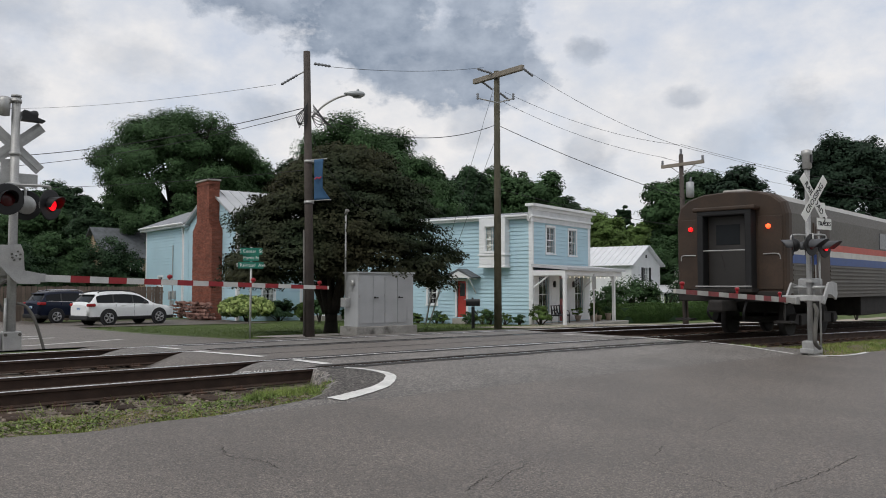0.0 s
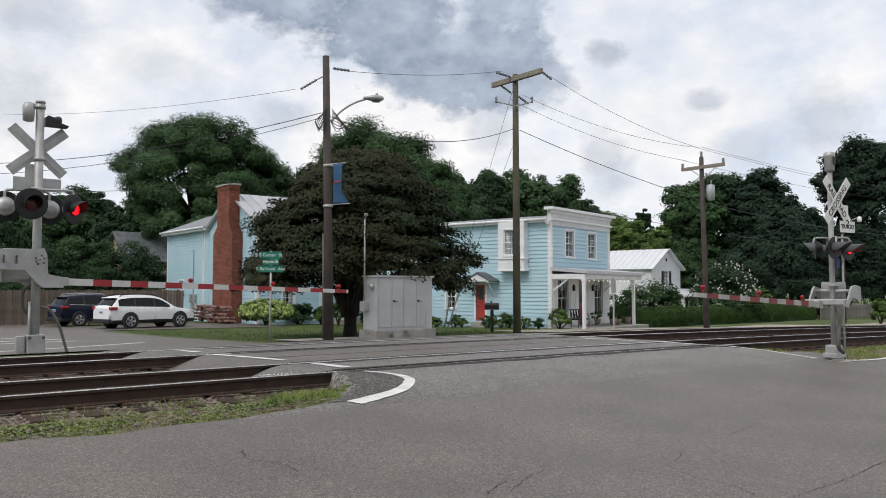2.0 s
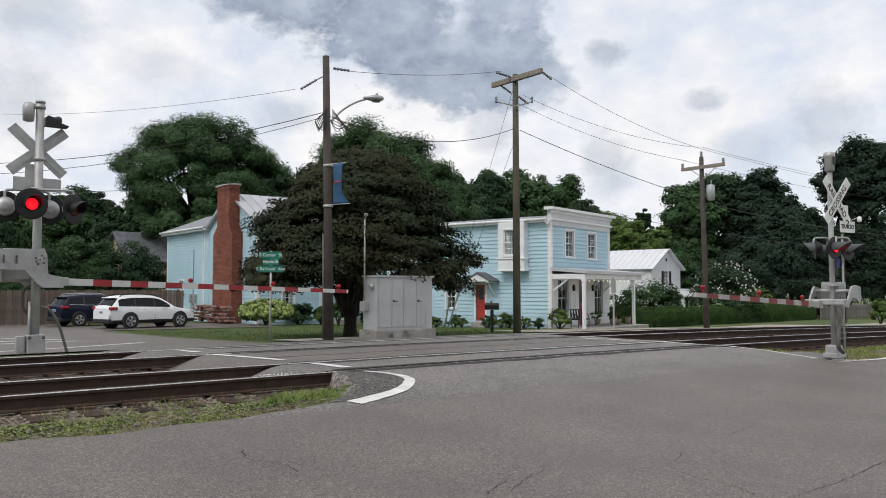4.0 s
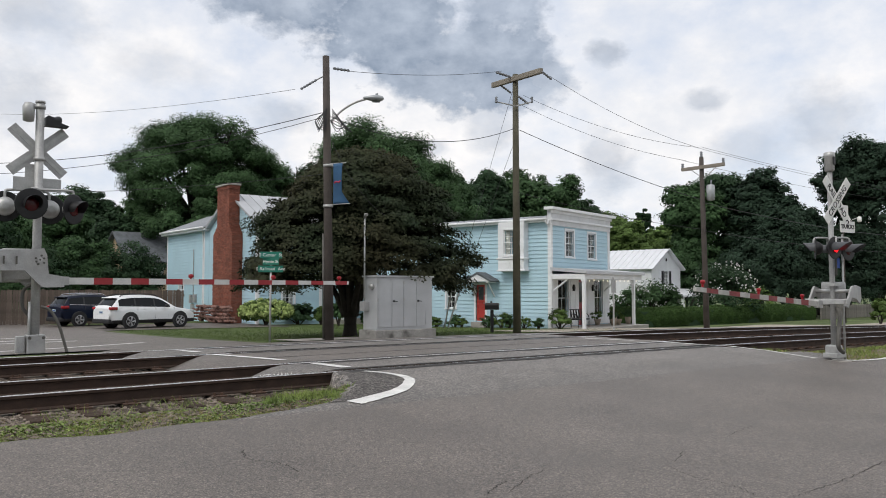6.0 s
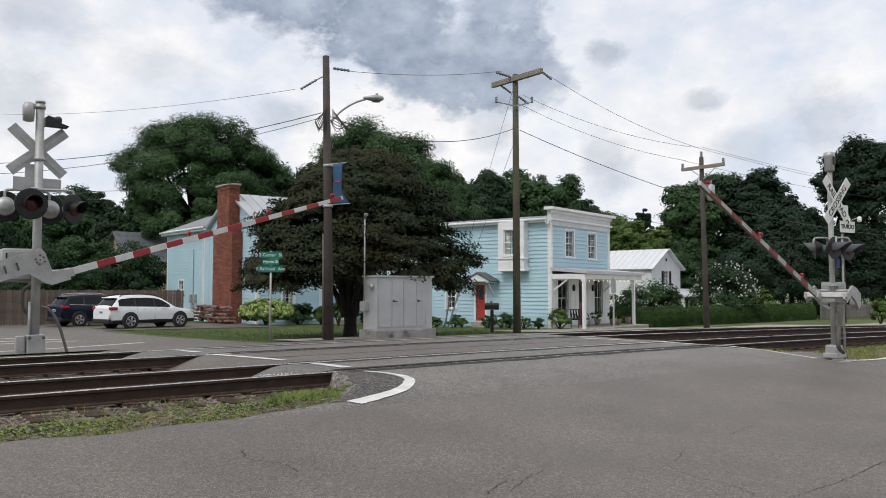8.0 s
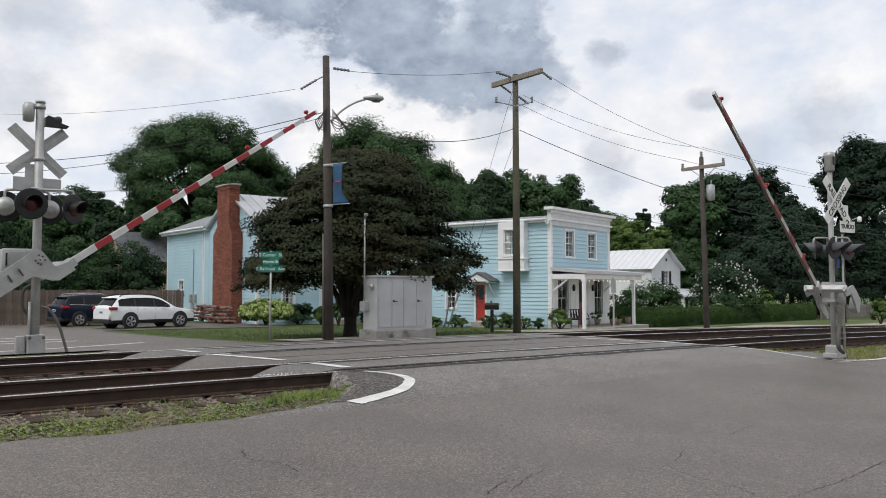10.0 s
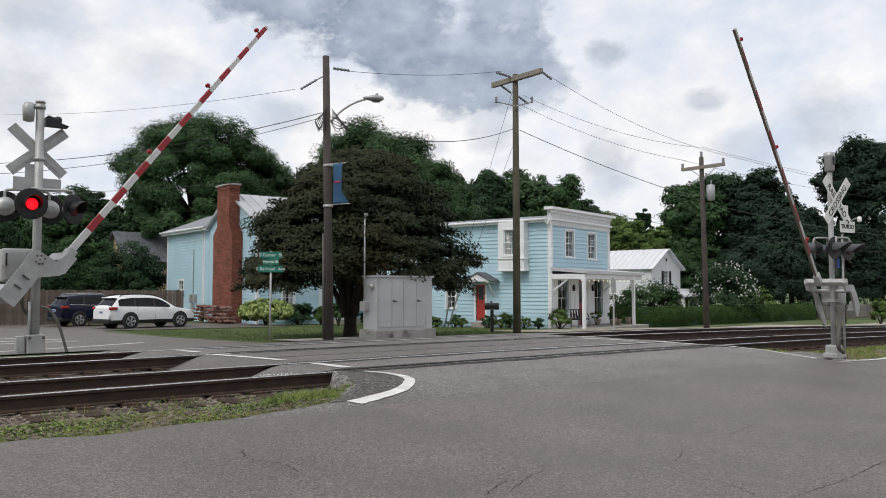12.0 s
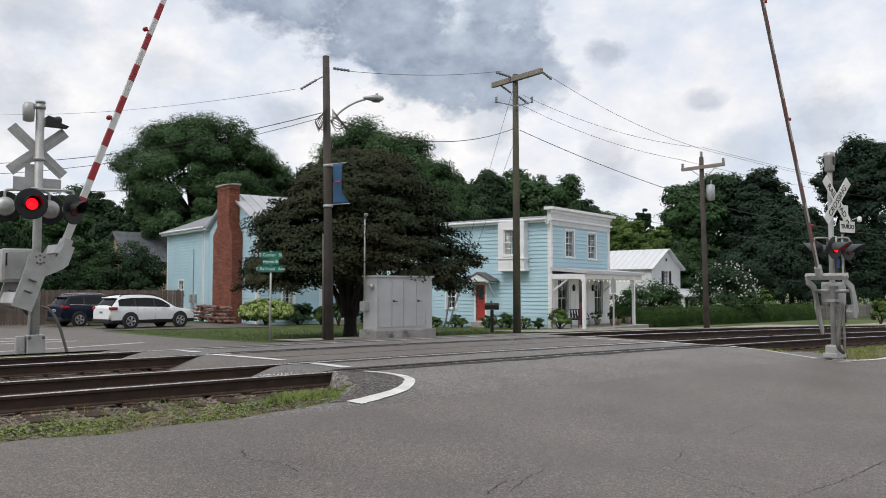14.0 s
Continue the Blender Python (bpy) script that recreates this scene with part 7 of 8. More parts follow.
def clump_leaves(c, radii, clumps, per, seed, clump_r=0.2, shell=0.62, flat=0.75, uneven=0.22):
    """Leaf places and facings for a crown of clumps round c."""
    rg = np.random.default_rng(seed)
    d = rg.normal(size=(clumps, 3))
    d /= np.linalg.norm(d, axis=1, keepdims=True)
    d[:, 2] = np.where(d[:, 2] < -0.55, -d[:, 2], d[:, 2])
    ph = rg.uniform(0, 6.28, 6)
    lump = 1 + uneven * (np.sin(3 * d[:, 0] + ph[0]) * np.sin(4 * d[:, 1] + ph[1]) + 0.7 * np.sin(7 * d[:, 2] + ph[2]) * np.sin(6 * d[:, 0] + ph[3]))
    rad = (shell + (1 - shell) * rg.random(clumps) ** 0.5) * lump
    inner = rg.random(clumps) < 0.25
    rad = np.where(inner, rad * rg.uniform(0.4, 0.8, clumps), rad)
    cc = d * rad[:, None] * np.array(radii)
    cr = clump_r * min(radii) * rg.uniform(0.6, 1.3, clumps)
    k = np.repeat(np.arange(clumps), per)
    e = rg.normal(size=(len(k), 3))
    e /= np.linalg.norm(e, axis=1, keepdims=True)
    rr = 1.05 * rg.random(len(k)) ** 0.42
    off = e * rr[:, None] * cr[k][:, None] * np.array([1.25, 1.25, flat])
    pos = cc[k] + off + np.array(c)
    nor = e * 0.7 + d[k] * 0.5 + np.array([0, 0, 0.55]) + rg.normal(size=e.shape) * 0.32
    nor /= np.linalg.norm(nor, axis=1, keepdims=True)
    return pos, nor, cc + np.array(c)


def tree(label, x, y, crown_c, radii, clumps, per, leaf, seed, material, trunk_r=0.25, clump_r=0.2, limbs=9, group="trees", name="tree", base_z=None, extra=(), flat=0.75, uneven=0.22, fork_z=None, wedge=False):
    """A tree at (x, y); crown_c: its crown's centre in the world."""
    z0 = level(*sd(x, y)) if base_z is None else base_z
    t = thing(name, label, "tree", Matrix.Translation((x, y, z0)), group=group)
    c = np.array(crown_c) - np.array((x, y, z0))
    pos, nor, cc = clump_leaves(c, radii, clumps, per, seed, clump_r, flat=flat, uneven=uneven)
    for k, (ec, er, n2) in enumerate(extra):
        p2, n3, c2 = clump_leaves(np.array(ec) - np.array((x, y, z0)), er, n2, per, seed + 50 + k, clump_r * 1.2, flat=flat)
        pos, nor, cc = np.vstack([pos, p2]), np.vstack([nor, n3]), np.vstack([cc, c2])
    leaf_mesh("crown", pos, nor, leaf, seed + 1, material, t, wedge=wedge)
    rg = random.Random(seed)
    fork = Vector((c[0] * 0.35, c[1] * 0.35, max(0.5, c[2] - radii[2] * 0.75) if fork_z is None else fork_z))
    part("trunk", tubem([(0, 0, -0.3), (0, 0, 0.15), Vector(fork) * 0.5, fork], [trunk_r * 1.5, trunk_r * 1.1, trunk_r * 0.9, trunk_r * 0.8], 10), M_BARK, t)
    idx = np.linspace(0, len(cc) - 1, limbs).astype(int)
    for i in idx:
        bm = bmesh.new()
        e = Vector([float(v) for v in cc[i]])
        mid = fork.lerp(e, 0.5) + Vector((rg.uniform(-0.3, 0.3), rg.uniform(-0.3, 0.3), rg.uniform(0, 0.3))) * radii[0] * 0.2
        tube(bm, [fork - Vector((0, 0, 0.1)), fork.lerp(mid, 0.5), mid, e], [trunk_r * 0.6, trunk_r * 0.42, trunk_r * 0.28, trunk_r * 0.07], 6)
        part("limb", bm, M_BARK, t)
    return t


def belt_tree(label, px, top, half, Y, seed, material, aspect=0.9, dens=1.0, leaf=0.34, name="tree", group="woodland trees", bottom=None):
    """A background tree by its bearing, height and spread."""
    k = Y / 1400.0
    x, rx = (px - 784) * k, half * k
    zt = 1.6 + (512 - top - 9) * k
    rx *= 0.93
    rz = min(rx * aspect * 1.1, zt * 0.48)
    n = int(215 * dens)
    lf = leaf * 0.50 * (Y / 80) ** 0.8
    tree(label, x, Y, (x, Y, zt - rz), (rx, rx * 0.9, rz), n, 112, lf, seed, material, trunk_r=0.035 * zt * 0.7, clump_r=0.25, limbs=7, group=group, name=name, base_z=-0.6, wedge=True, uneven=0.28,
         extra=[((x + rx * 0.1, Y - rx * 0.1, (zt - rz) * 0.52), (rx * 0.85, rx * 0.8, (zt - rz) * 0.5), int(n * 0.6))])


# the copper maple before the blue house
def copper_maple():
    """A low-forked maple whose leaves lie in flat tiers under a domed outline that reaches low on all sides."""
    x, y, z0 = -3.4, 29.0, -0.12
    t = thing("tree", "broad dark copper-leaved maple tree on the lawn", "tree", Matrix.Translation((x, y, z0)), group="garden trees")
    rg = np.random.default_rng(11)
    n, per = 800, 250
    z = 2.4 + 4.2 * rg.random(n) ** 1.1
    a = rg.uniform(0, 2 * math.pi, n)
    reach = np.interp(z, [2.1, 2.6, 3.1, 3.9, 5.4, 6.3, 6.7], [3.6, 3.9, 3.95, 3.65, 2.5, 1.4, 0.4])
    reach *= 1 + 0.09 * np.sin(3 * a + 1.0) + 0.07 * np.sin(5 * a + 2 * z) + 0.05 * np.sin(9 * a - 3 * z)
    inner = rg.random(n) < 0.3
    r = reach * np.where(inner & (z > 2.6), rg.uniform(0.25, 0.75, n), rg.uniform(0.8, 1.0, n))
    cc = np.stack([r * np.cos(a) + 0.08 + 0.12 * (z - 3) + 0.22 * np.exp(-((z - 3.7) / 0.9) ** 2) * (np.cos(a) > 0.3), r * np.sin(a) * 0.92, z - z0], 1)
    cc[:, 2] -= 0.75 * (r / 4) ** 3 * np.clip((4.6 - z) / 2.2, 0, 1)
    size = rg.uniform(0.38, 0.78, n)
    k = np.repeat(np.arange(n), per)
    u = rg.uniform(0, 2 * math.pi, len(k))
    q = np.sqrt(rg.random(len(k)))
    off = np.stack([q * np.cos(u), q * np.sin(u), rg.normal(size=len(k)) * 0.12 - 0.25 * q * q], 1) * size[k][:, None]
    out = np.stack([np.cos(a), np.sin(a), 0 * a], 1)[k]
    nor = out * 0.5 + np.stack([np.cos(u) * q, np.sin(u) * q, 0 * u], 1) * 0.4 + np.array([0, 0, 0.8]) + rg.normal(size=off.shape) * 0.35
    nor /= np.linalg.norm(nor, axis=1, keepdims=True)
    leaf_mesh("crown", cc[k] + off, nor, 0.062, 12, LM_MAPLE, t)
    part("trunk", tubem([(0, 0, -0.25), (0, 0, 0.12), (0.02, 0, 0.5), (0.0, 0, 0.85)], [0.36, 0.26, 0.22, 0.25], 12), M_BARK, t)
    for i in range(14):
        b = 2 * math.pi * i / 14 + 0.3 * math.sin(7 * i)
        far = 0.55 + 0.45 * ((i * 5) % 7) / 6
        p1 = Vector((0.18 * math.cos(b), 0.18 * math.sin(b), 0.75))
        p2 = Vector((0.65 * far * math.cos(b), 0.65 * far * math.sin(b), 1.7))
        p3 = Vector((1.6 * far * math.cos(b), 1.6 * far * math.sin(b), 2.9 + 0.5 * (1 - far)))
        p4 = Vector((2.7 * far * math.cos(b + 0.2), 2.7 * far * math.sin(b + 0.2), 3.6 + 2.0 * (1 - far)))
        part("limb", tubem(smooth_path([p1, p2, p3, p4], 4), [0.14 - 0.125 * v / 12 for v in range(13)], 7), M_BARK, t)


copper_maple()
T_OAK = "tall full-crowned green oak tree behind the houses"
tree(T_OAK, -24.0, 75, (-23.4, 75, 12.4), (7.1, 6.5, 5.3), 290, 460, 0.11, 21, LM_OAK, 0.5, 0.2, 30, "woodland trees", base_z=-0.5, wedge=True, uneven=0.13, extra=[((-22.5, 74, 7.0), (6.5, 6, 3.2), 110), ((-28.3, 75, 9.0), (2.6, 3, 2.6), 40)])
tree("light green broadleaf tree behind the copper maple", -3.2, 50, (-3.9, 50, 8.5), (3.7, 3.4, 3.2), 280, 300, 0.085, 23, LM_OAK, 0.3, 0.22, 9, "woodland trees", base_z=-0.4, wedge=True,
     extra=[((-6.0, 50, 8.3), (2.4, 2.4, 2.2), 60), ((-0.9, 50.5, 7.6), (2.4, 2.2, 2.2), 80), ((0.4, 50.5, 6.6), (1.8, 1.8, 1.9), 50)])
WD = "dark green woodland tree in the belt behind the houses"
rows = [(-60, 330, 80, 62), (15, 372, 70, 66), (95, 348, 62, 84), (150, 332, 48, 88), (205, 372, 50, 72), (262, 360, 50, 92), (478, 282, 62, 80), (548, 300, 55, 86), (420, 300, 60, 90),
        (610, 330, 60, 90), (745, 300, 62, 78), (815, 316, 52, 74), (862, 303, 48, 82), (925, 300, 58, 86), (985, 316, 50, 84), (1030, 352, 34, 88),
        (1098, 378, 48, 96), (1168, 396, 34, 100), (1225, 322, 52, 76), (1285, 298, 66, 78), (1345, 306, 56, 74), (1400, 352, 52, 70), (1445, 382, 45, 74), (1498, 268, 52, 74), (1550, 240, 60, 72), (1625, 262, 70, 76)]
for i, (px, top, half, Y) in enumerate(rows):
    belt_tree(WD, px, top, half, Y, 100 + i, LM_DEEP if px > 1310 else (LM_DARK, LM_OAK, LM_MID, LM_DARK)[i % 4] if i not in (16, 17) else LM_LIGHT, dens=1.0)
belt_tree("slender dark pine rising over the woodland", 1141, 366, 16, 104, 160, LM_PINE, 2.2, 0.4, 0.3)
for i, (px, top, half, Y) in enumerate([(60, 440, 70, 56), (150, 415, 60, 60), (235, 430, 60, 60), (10, 430, 50, 50), (1385, 400, 62, 64), (1330, 400, 50, 66), (1440, 410, 50, 67), (1500, 400, 60, 72), (1560, 400, 55, 75), (1215, 430, 40, 70), (330, 400, 50, 75)]):
    belt_tree("dark leafy understorey tree at the wood's edge", px, top, half, Y, 200 + i, LM_DEEP if px > 1310 else (LM_DARK, LM_MID)[i % 2], 1.3, 0.55, 0.26)


# trees added out of view behind the road, dimming reflections and low sky light
for i in range(16):
    a = radians(105 + 10 * i)
    R = 42 + 6 * (i % 3)
    x, y = R * math.sin(a), R * math.cos(a)
    zt = 9 + 3.5 * ((i * 7) % 4)
    tree("broad green tree added out of view behind the road", x, y, (x, y, zt * 0.6), (5.2, 5.2, zt * 0.42), 90, 60, 0.42, 400 + i, (LM_DARK, LM_MID)[i % 2], 0.35, 0.33, 5, "roadside trees", base_z=-0.4)


def shrub(label, c, radii, clumps, per, leaf, seed, material, category="shrub", group="shrubs", name="shrub", flowers=None):
    z0 = level(*sd(c[0], c[1]))
    t = thing(name, label, category, Matrix.Translation((c[0], c[1], z0)), group=group)
    cz = radii[2] * 0.92
    pos, nor, cc = clump_leaves((0, 0, cz), radii, clumps, per, seed, 0.3, uneven=0.12)
    keep = pos[:, 2] > 0.02
    leaf_mesh("foliage", pos[keep], nor[keep], leaf, seed + 1, material, t)
    bm = bmesh.new()
    for i in range(0, len(cc), max(1, len(cc) // 6)):
        e = Vector([float(v) for v in cc[i]])
        tube(bm, [(0, 0, -0.1), e * 0.5, e], [0.04, 0.03, 0.01], 5)
    part("stem", bm, M_BARK, t)
    if flowers:
        material2, n, size, per2 = flowers
        rg = np.random.default_rng(seed + 7)
        d = rg.normal(size=(n, 3))
        d[:, 2] = np.abs(d[:, 2]) * 0.9 - 0.15
        d[:, 1] -= 0.5
        d /= np.linalg.norm(d, axis=1, keepdims=True)
        cen = d * np.array(radii) * rg.uniform(0.95, 1.08, (n, 1)) + np.array((0, 0, cz))
        cen = cen[cen[:, 2] > 0.1]
        k = np.repeat(np.arange(len(cen)), per2)
        e = rg.normal(size=(len(k), 3))
        e /= np.linalg.norm(e, axis=1, keepdims=True)
        leaf_mesh("blossom", cen[k] + e * size, e, size * 0.55, seed + 8, material2, t, 0.9)
    return t


def bearing(px, Y):
    return (px - 784) / 1400 * Y, Y


x, y = bearing(1283, 55)
shrub("white-flowering crape myrtle bush behind the hedge", (x, y), (2.2, 1.9, 2.15), 90, 90, 0.09, 301, LM_DARK, flowers=(M_PETAL, 170, 0.055, 12))
x, y = bearing(472, 44.5)
shrub("round hydrangea bush with pale green flower heads", (x, y), (1.45, 1.0, 0.72), 130, 80, 0.065, 302, LM_LIGHT, flowers=(M_PETAL_GREEN, 230, 0.10, 26))
for i, (px, Y, rx, rz, mt) in enumerate(((1152, 56, 1.9, 1.5, LM_OAK), (1112, 56, 1.6, 1.3, LM_OAK), (1181, 57, 1.1, 1.25, LM_MID), (1335, 58, 1.5, 1.3, LM_LIGHT), (530, 47, 1.1, 0.6, LM_DARK), (570, 46, 0.4, 0.55, LM_LIGHT), (600, 45, 0.6, 0.8, LM_MID), (655, 46, 0.8, 0.6, LM_MID), (1556, 45, 0.5, 0.75, LM_LIGHT), (1420, 62, 2.5, 1.7, LM_DEEP), (1480, 67, 2.8, 1.7, LM_DEEP), (1550, 72, 2.8, 1.8, LM_DEEP), (40, 52, 3, 1.4, LM_DARK))):
    x, y = bearing(px, Y)
    shrub("leafy green garden shrub", (x, y), (rx, rx * 0.8, rz), 36, 70, 0.10, 310 + i, mt)
for i, (ly, r) in enumerate(((7.4, 0.35), (6.9, 0.3), (5.6, 0.4), (5.2, 0.28), (3.4, 0.38), (2.6, 0.45), (2.1, 0.42), (1.2, 0.35), (0.4, 0.3))):
    p = M_STORE @ Vector((-0.6, ly, 0))
    shrub("small foundation shrub along the blue store wall", (p.x, p.y), (r * 1.1, r * 1.1, r * 0.9), 24, 70, 0.036, 340 + i, LM_LIGHT if i % 2 else LM_MID, group="foundation shrubs")
p = M_STORE @ Vector((-0.3, -0.7, 0))
shrub("bright green bush at the porch corner", (p.x, p.y), (0.5, 0.5, 0.5), 20, 60, 0.07, 360, LM_LIGHT)
M_POT = mat("pot_clay", (0.33, 0.27, 0.21), 0.8, var=0.2)
for i, (lx, ly, h) in enumerate(((4.6, -1.2, 0.6), (4.1, -1.45, 0.4), (5.0, -1.3, 0.4), (6.2, -1.3, 0.5), (3.9, -0.6, 0.4))):
    pt = thing("flower_pot", "tan clay flower pot with leafy plant on the porch", "flower pot", M_STORE @ pose(lx, ly, 0.02), group="flower pots")
    part("pot", ring_prof(bmesh.new(), [(0.1 * h / 0.4, 0.0), (0.15, h * 0.4), (0.19, h * 0.75), (0.2, h * 0.8), (0.17, h * 0.8)], 14, Matrix.Rotation(radians(90), 4, "X")), M_POT, pt)
    pos, nor, cc = clump_leaves((0, 0, h + 0.1), (0.28, 0.28, 0.25), 10, 40, 370 + i, 0.4)
    leaf_mesh("foliage", pos, nor, 0.05, 380 + i, LM_MID if i % 2 else LM_LIGHT, pt)


def hedge():
    """A clipped hedge along the pavement."""
    s0, s1, d0, d1, h = 35.8, 58.4, 29.4, 31.0, 1.12
    t = thing("hedge", "long clipped green hedge beside the pavement", "hedge")
    rg = np.random.default_rng(8)
    n = 165000
    s = rg.uniform(s0, s1, n)
    # a rounded outline across the hedge: up the front, over the shoulder, along the top
    f = rg.random(n)
    fd = np.interp(f, [0, 0.25, 0.42, 0.52, 0.62, 0.72, 1.0], [0.14, 0.0, 0.05, 0.15, 0.32, 0.6, d1 - d0])
    fz = np.interp(f, [0, 0.25, 0.42, 0.52, 0.62, 0.72, 1.0], [0.0, 0.45, 0.74, 0.87, 0.96, 1.0, 0.97])
    lump = 0.05 * np.sin(s * 1.1) + 0.045 * np.sin(s * 2.7 + 1) + 0.03 * np.sin(s * 5.3) * np.sin(fz * 5 + s)
    d = d0 + 0.05 + fd - 1.3 * lump * (f < 0.7) + rg.exponential(0.035, n) * (f < 0.6)
    z = np.maximum(0.02, fz * h * (1 + 0.8 * lump) - rg.exponential(0.03, n) * (f > 0.5) + 0.05 * (rg.random(n) < 0.05))
    z0 = np.interp(s, [s0, 40, s1], [level(s0, d0), level(40, d0), level(s1, d0)])
    pos = np.stack([s * U.x + d * N.x, s * U.y + d * N.y, z0 + z], 1)
    up = np.clip((f - 0.3) / 0.35, 0.12, 1)[:, None]
    nor = -np.array(N) * (1 - up) + np.array((0, 0, 1.0)) * up + rg.normal(size=(n, 3)) * 0.55
    nor /= np.linalg.norm(nor, axis=1, keepdims=True)
    leaf_mesh("foliage", pos, nor, 0.040, 9, LM_HEDGE, t, wedge=True)
    bm = bmesh.new()
    ss = steps((s0 + 0.2, s1 - 0.2, 30))
    g = [[bm.verts.new(at(a, b, c)) for b, c in ((d0 + 0.2, -0.1), (d0 + 0.22, h * 0.8), (d1 - 0.2, h * 0.8), (d1 - 0.2, -0.1))] for a in ss]
    for a, b in zip(g, g[1:]):
        for k in range(3):
            bm.faces.new((a[k], b[k], b[k + 1], a[k + 1]))
    part("inner_mass", bm, LM_DARK, t)


hedge()


# ---- grass, stones ----
M_BLADE = mat("grass_blade", (0.215, 0.265, 0.065), 0.7, var=0.3, scale=0.8, fine=4, bump=0, island=0.4, dark=(0.085, 0.15, 0.03))
M_BLADE_DRY = mat("grass_dry", (0.30, 0.25, 0.11), 0.8, var=0.3, scale=0.8, fine=4, bump=0, island=0.35)
M_WEED = mat("weed_leaf", (0.17, 0.22, 0.06), 0.7, var=0.35, scale=1.2, fine=5, bump=0, island=0.4, dark=(0.085, 0.13, 0.035))
M_BLADE_LAWN = mat("lawn_blade", (0.100, 0.138, 0.040), 0.8, var=0.25, scale=0.5, fine=3, bump=0, island=0.3, dark=(0.085, 0.13, 0.035))
M_STONE = mat("ballast_stone", (0.165, 0.135, 0.108), 0.9, var=0.3, scale=3, fine=40, bump=0.4, island=0.45)


def blades(name, label, pts, height, seed, material, width=0.006):
    rg = np.random.default_rng(seed)
    n = len(pts)
    a = rg.uniform(0, 2 * math.pi, n)
    h = height * rg.uniform(0.35, 1.25, n)
    lean = rg.normal(size=(n, 2)) * 0.45
    v = np.empty((n, 3, 3))
    w = width * rg.uniform(0.7, 1.6, n)
    v[:, 0] = pts + np.stack([np.cos(a) * w, np.sin(a) * w, 0 * a], 1)
    v[:, 1] = pts - np.stack([np.cos(a) * w, np.sin(a) * w, 0 * a], 1)
    v[:, 2] = pts + np.stack([lean[:, 0] * h, lean[:, 1] * h, h], 1)
    me = bpy.data.meshes.new(name)
    me.from_pydata(v.reshape(-1, 3).tolist(), [], np.arange(3 * n).reshape(-1, 3).tolist())
    me.materials.append(material)
    return tagged(new(name, me), label, "grass", kind="stuff")


def scatter(n, s_lim, d_lim, seed, keep, zf=None):
    rg = np.random.default_rng(seed)
    out = []
    while len(out) < n:
        s, d = rg.uniform(*s_lim), rg.uniform(*d_lim)
        patch = noise.noise(Vector((s * 1.7, d * 2.2, seed))) * 0.8 + 0.3 * noise.noise(Vector((s * 0.6, d * 0.9, seed)))
        if keep(s, d, patch, rg.random()):
            p = at(s, d, -bed(s, d) if zf is None else zf(s, d))
            out.append((p.x, p.y, p.z))
    return np.array(out)


verge = lambda s, d, p, r: s < verge_end(d) + 0.05 * r and d > 7.5 + 0.06 * math.sin(s * 2.1) + 0.04 * math.sin(s * 5.3) and r < max(0.05, 0.46 + 2.4 * p + 0.8 * max(0, s - 4.0) - 1.5 * max(0, d - 8.2 - 0.16 * max(0, s - 1)) - 0.1 * max(0, 2 - s))
blades("grass", "tufts of green grass along the asphalt edge", scatter(36000, (-2, 5.7), (7.45, 9.5), 41, verge), 0.038, 42, M_BLADE, 0.004)
blades("grass", "dry yellow grass along the asphalt edge", scatter(15000, (-2, 5.7), (7.45, 9.5), 43, verge), 0.04, 44, M_BLADE_DRY, 0.004)
blades("grass", "taller green weeds beside the rail", scatter(900, (0, 5.7), (8.3, 9.65), 53, lambda s, d, p, r: s < verge_end(d) and p > 0.12), 0.12, 54, M_BLADE, 0.005)
wp = scatter(13000, (-2, 5.7), (7.5, 9.4), 55, lambda s, d, p, r: verge(s, d, p, r) and r < 0.9)
rgw = np.random.default_rng(56)
wp[:, 2] += rgw.uniform(0.008, 0.04, len(wp))
wn = rgw.normal(size=wp.shape) * 0.5 + np.array((0, 0, 1.0))
tagged(leaf_mesh("weeds", wp, wn / np.linalg.norm(wn, axis=1, keepdims=True), 0.017, 57, M_WEED), "low creeping green weeds in the gravel verge", "weeds", kind="stuff")
blades("grass", "bright green tuft of grass at the end of the verge", scatter(2600, (3.6, 5.6), (8.0, 9.4), 58, lambda s, d, p, r: verge_end(d) - 1.0 < s < verge_end(d) and p > -0.05), 0.10, 59, M_BLADE, 0.005)
vr = lambda s, d, p, r: r < 0.5 + 1.2 * p and d > 7.1
blades("grass", "short green grass beside the signal mast", scatter(16000, (15.5, 30), (7.1, 9.2), 45, vr), 0.07, 46, M_BLADE, 0.008)
blades("grass", "dry yellow grass beside the signal mast", scatter(5000, (15.5, 30), (7.1, 9.2), 47, vr), 0.06, 48, M_BLADE_DRY, 0.008)
lawn = lambda s, d, p, r: s > 10.8
blades("grass", "mown green lawn before the houses", scatter(42000, (10.8, 30), (22.6, 40), 49, lambda s, d, p, r: r < 1.2 - (d - 22) * 0.03 and not (11.2 < s < 16.4 and d < 23)), 0.055, 50, M_BLADE_LAWN, 0.009)


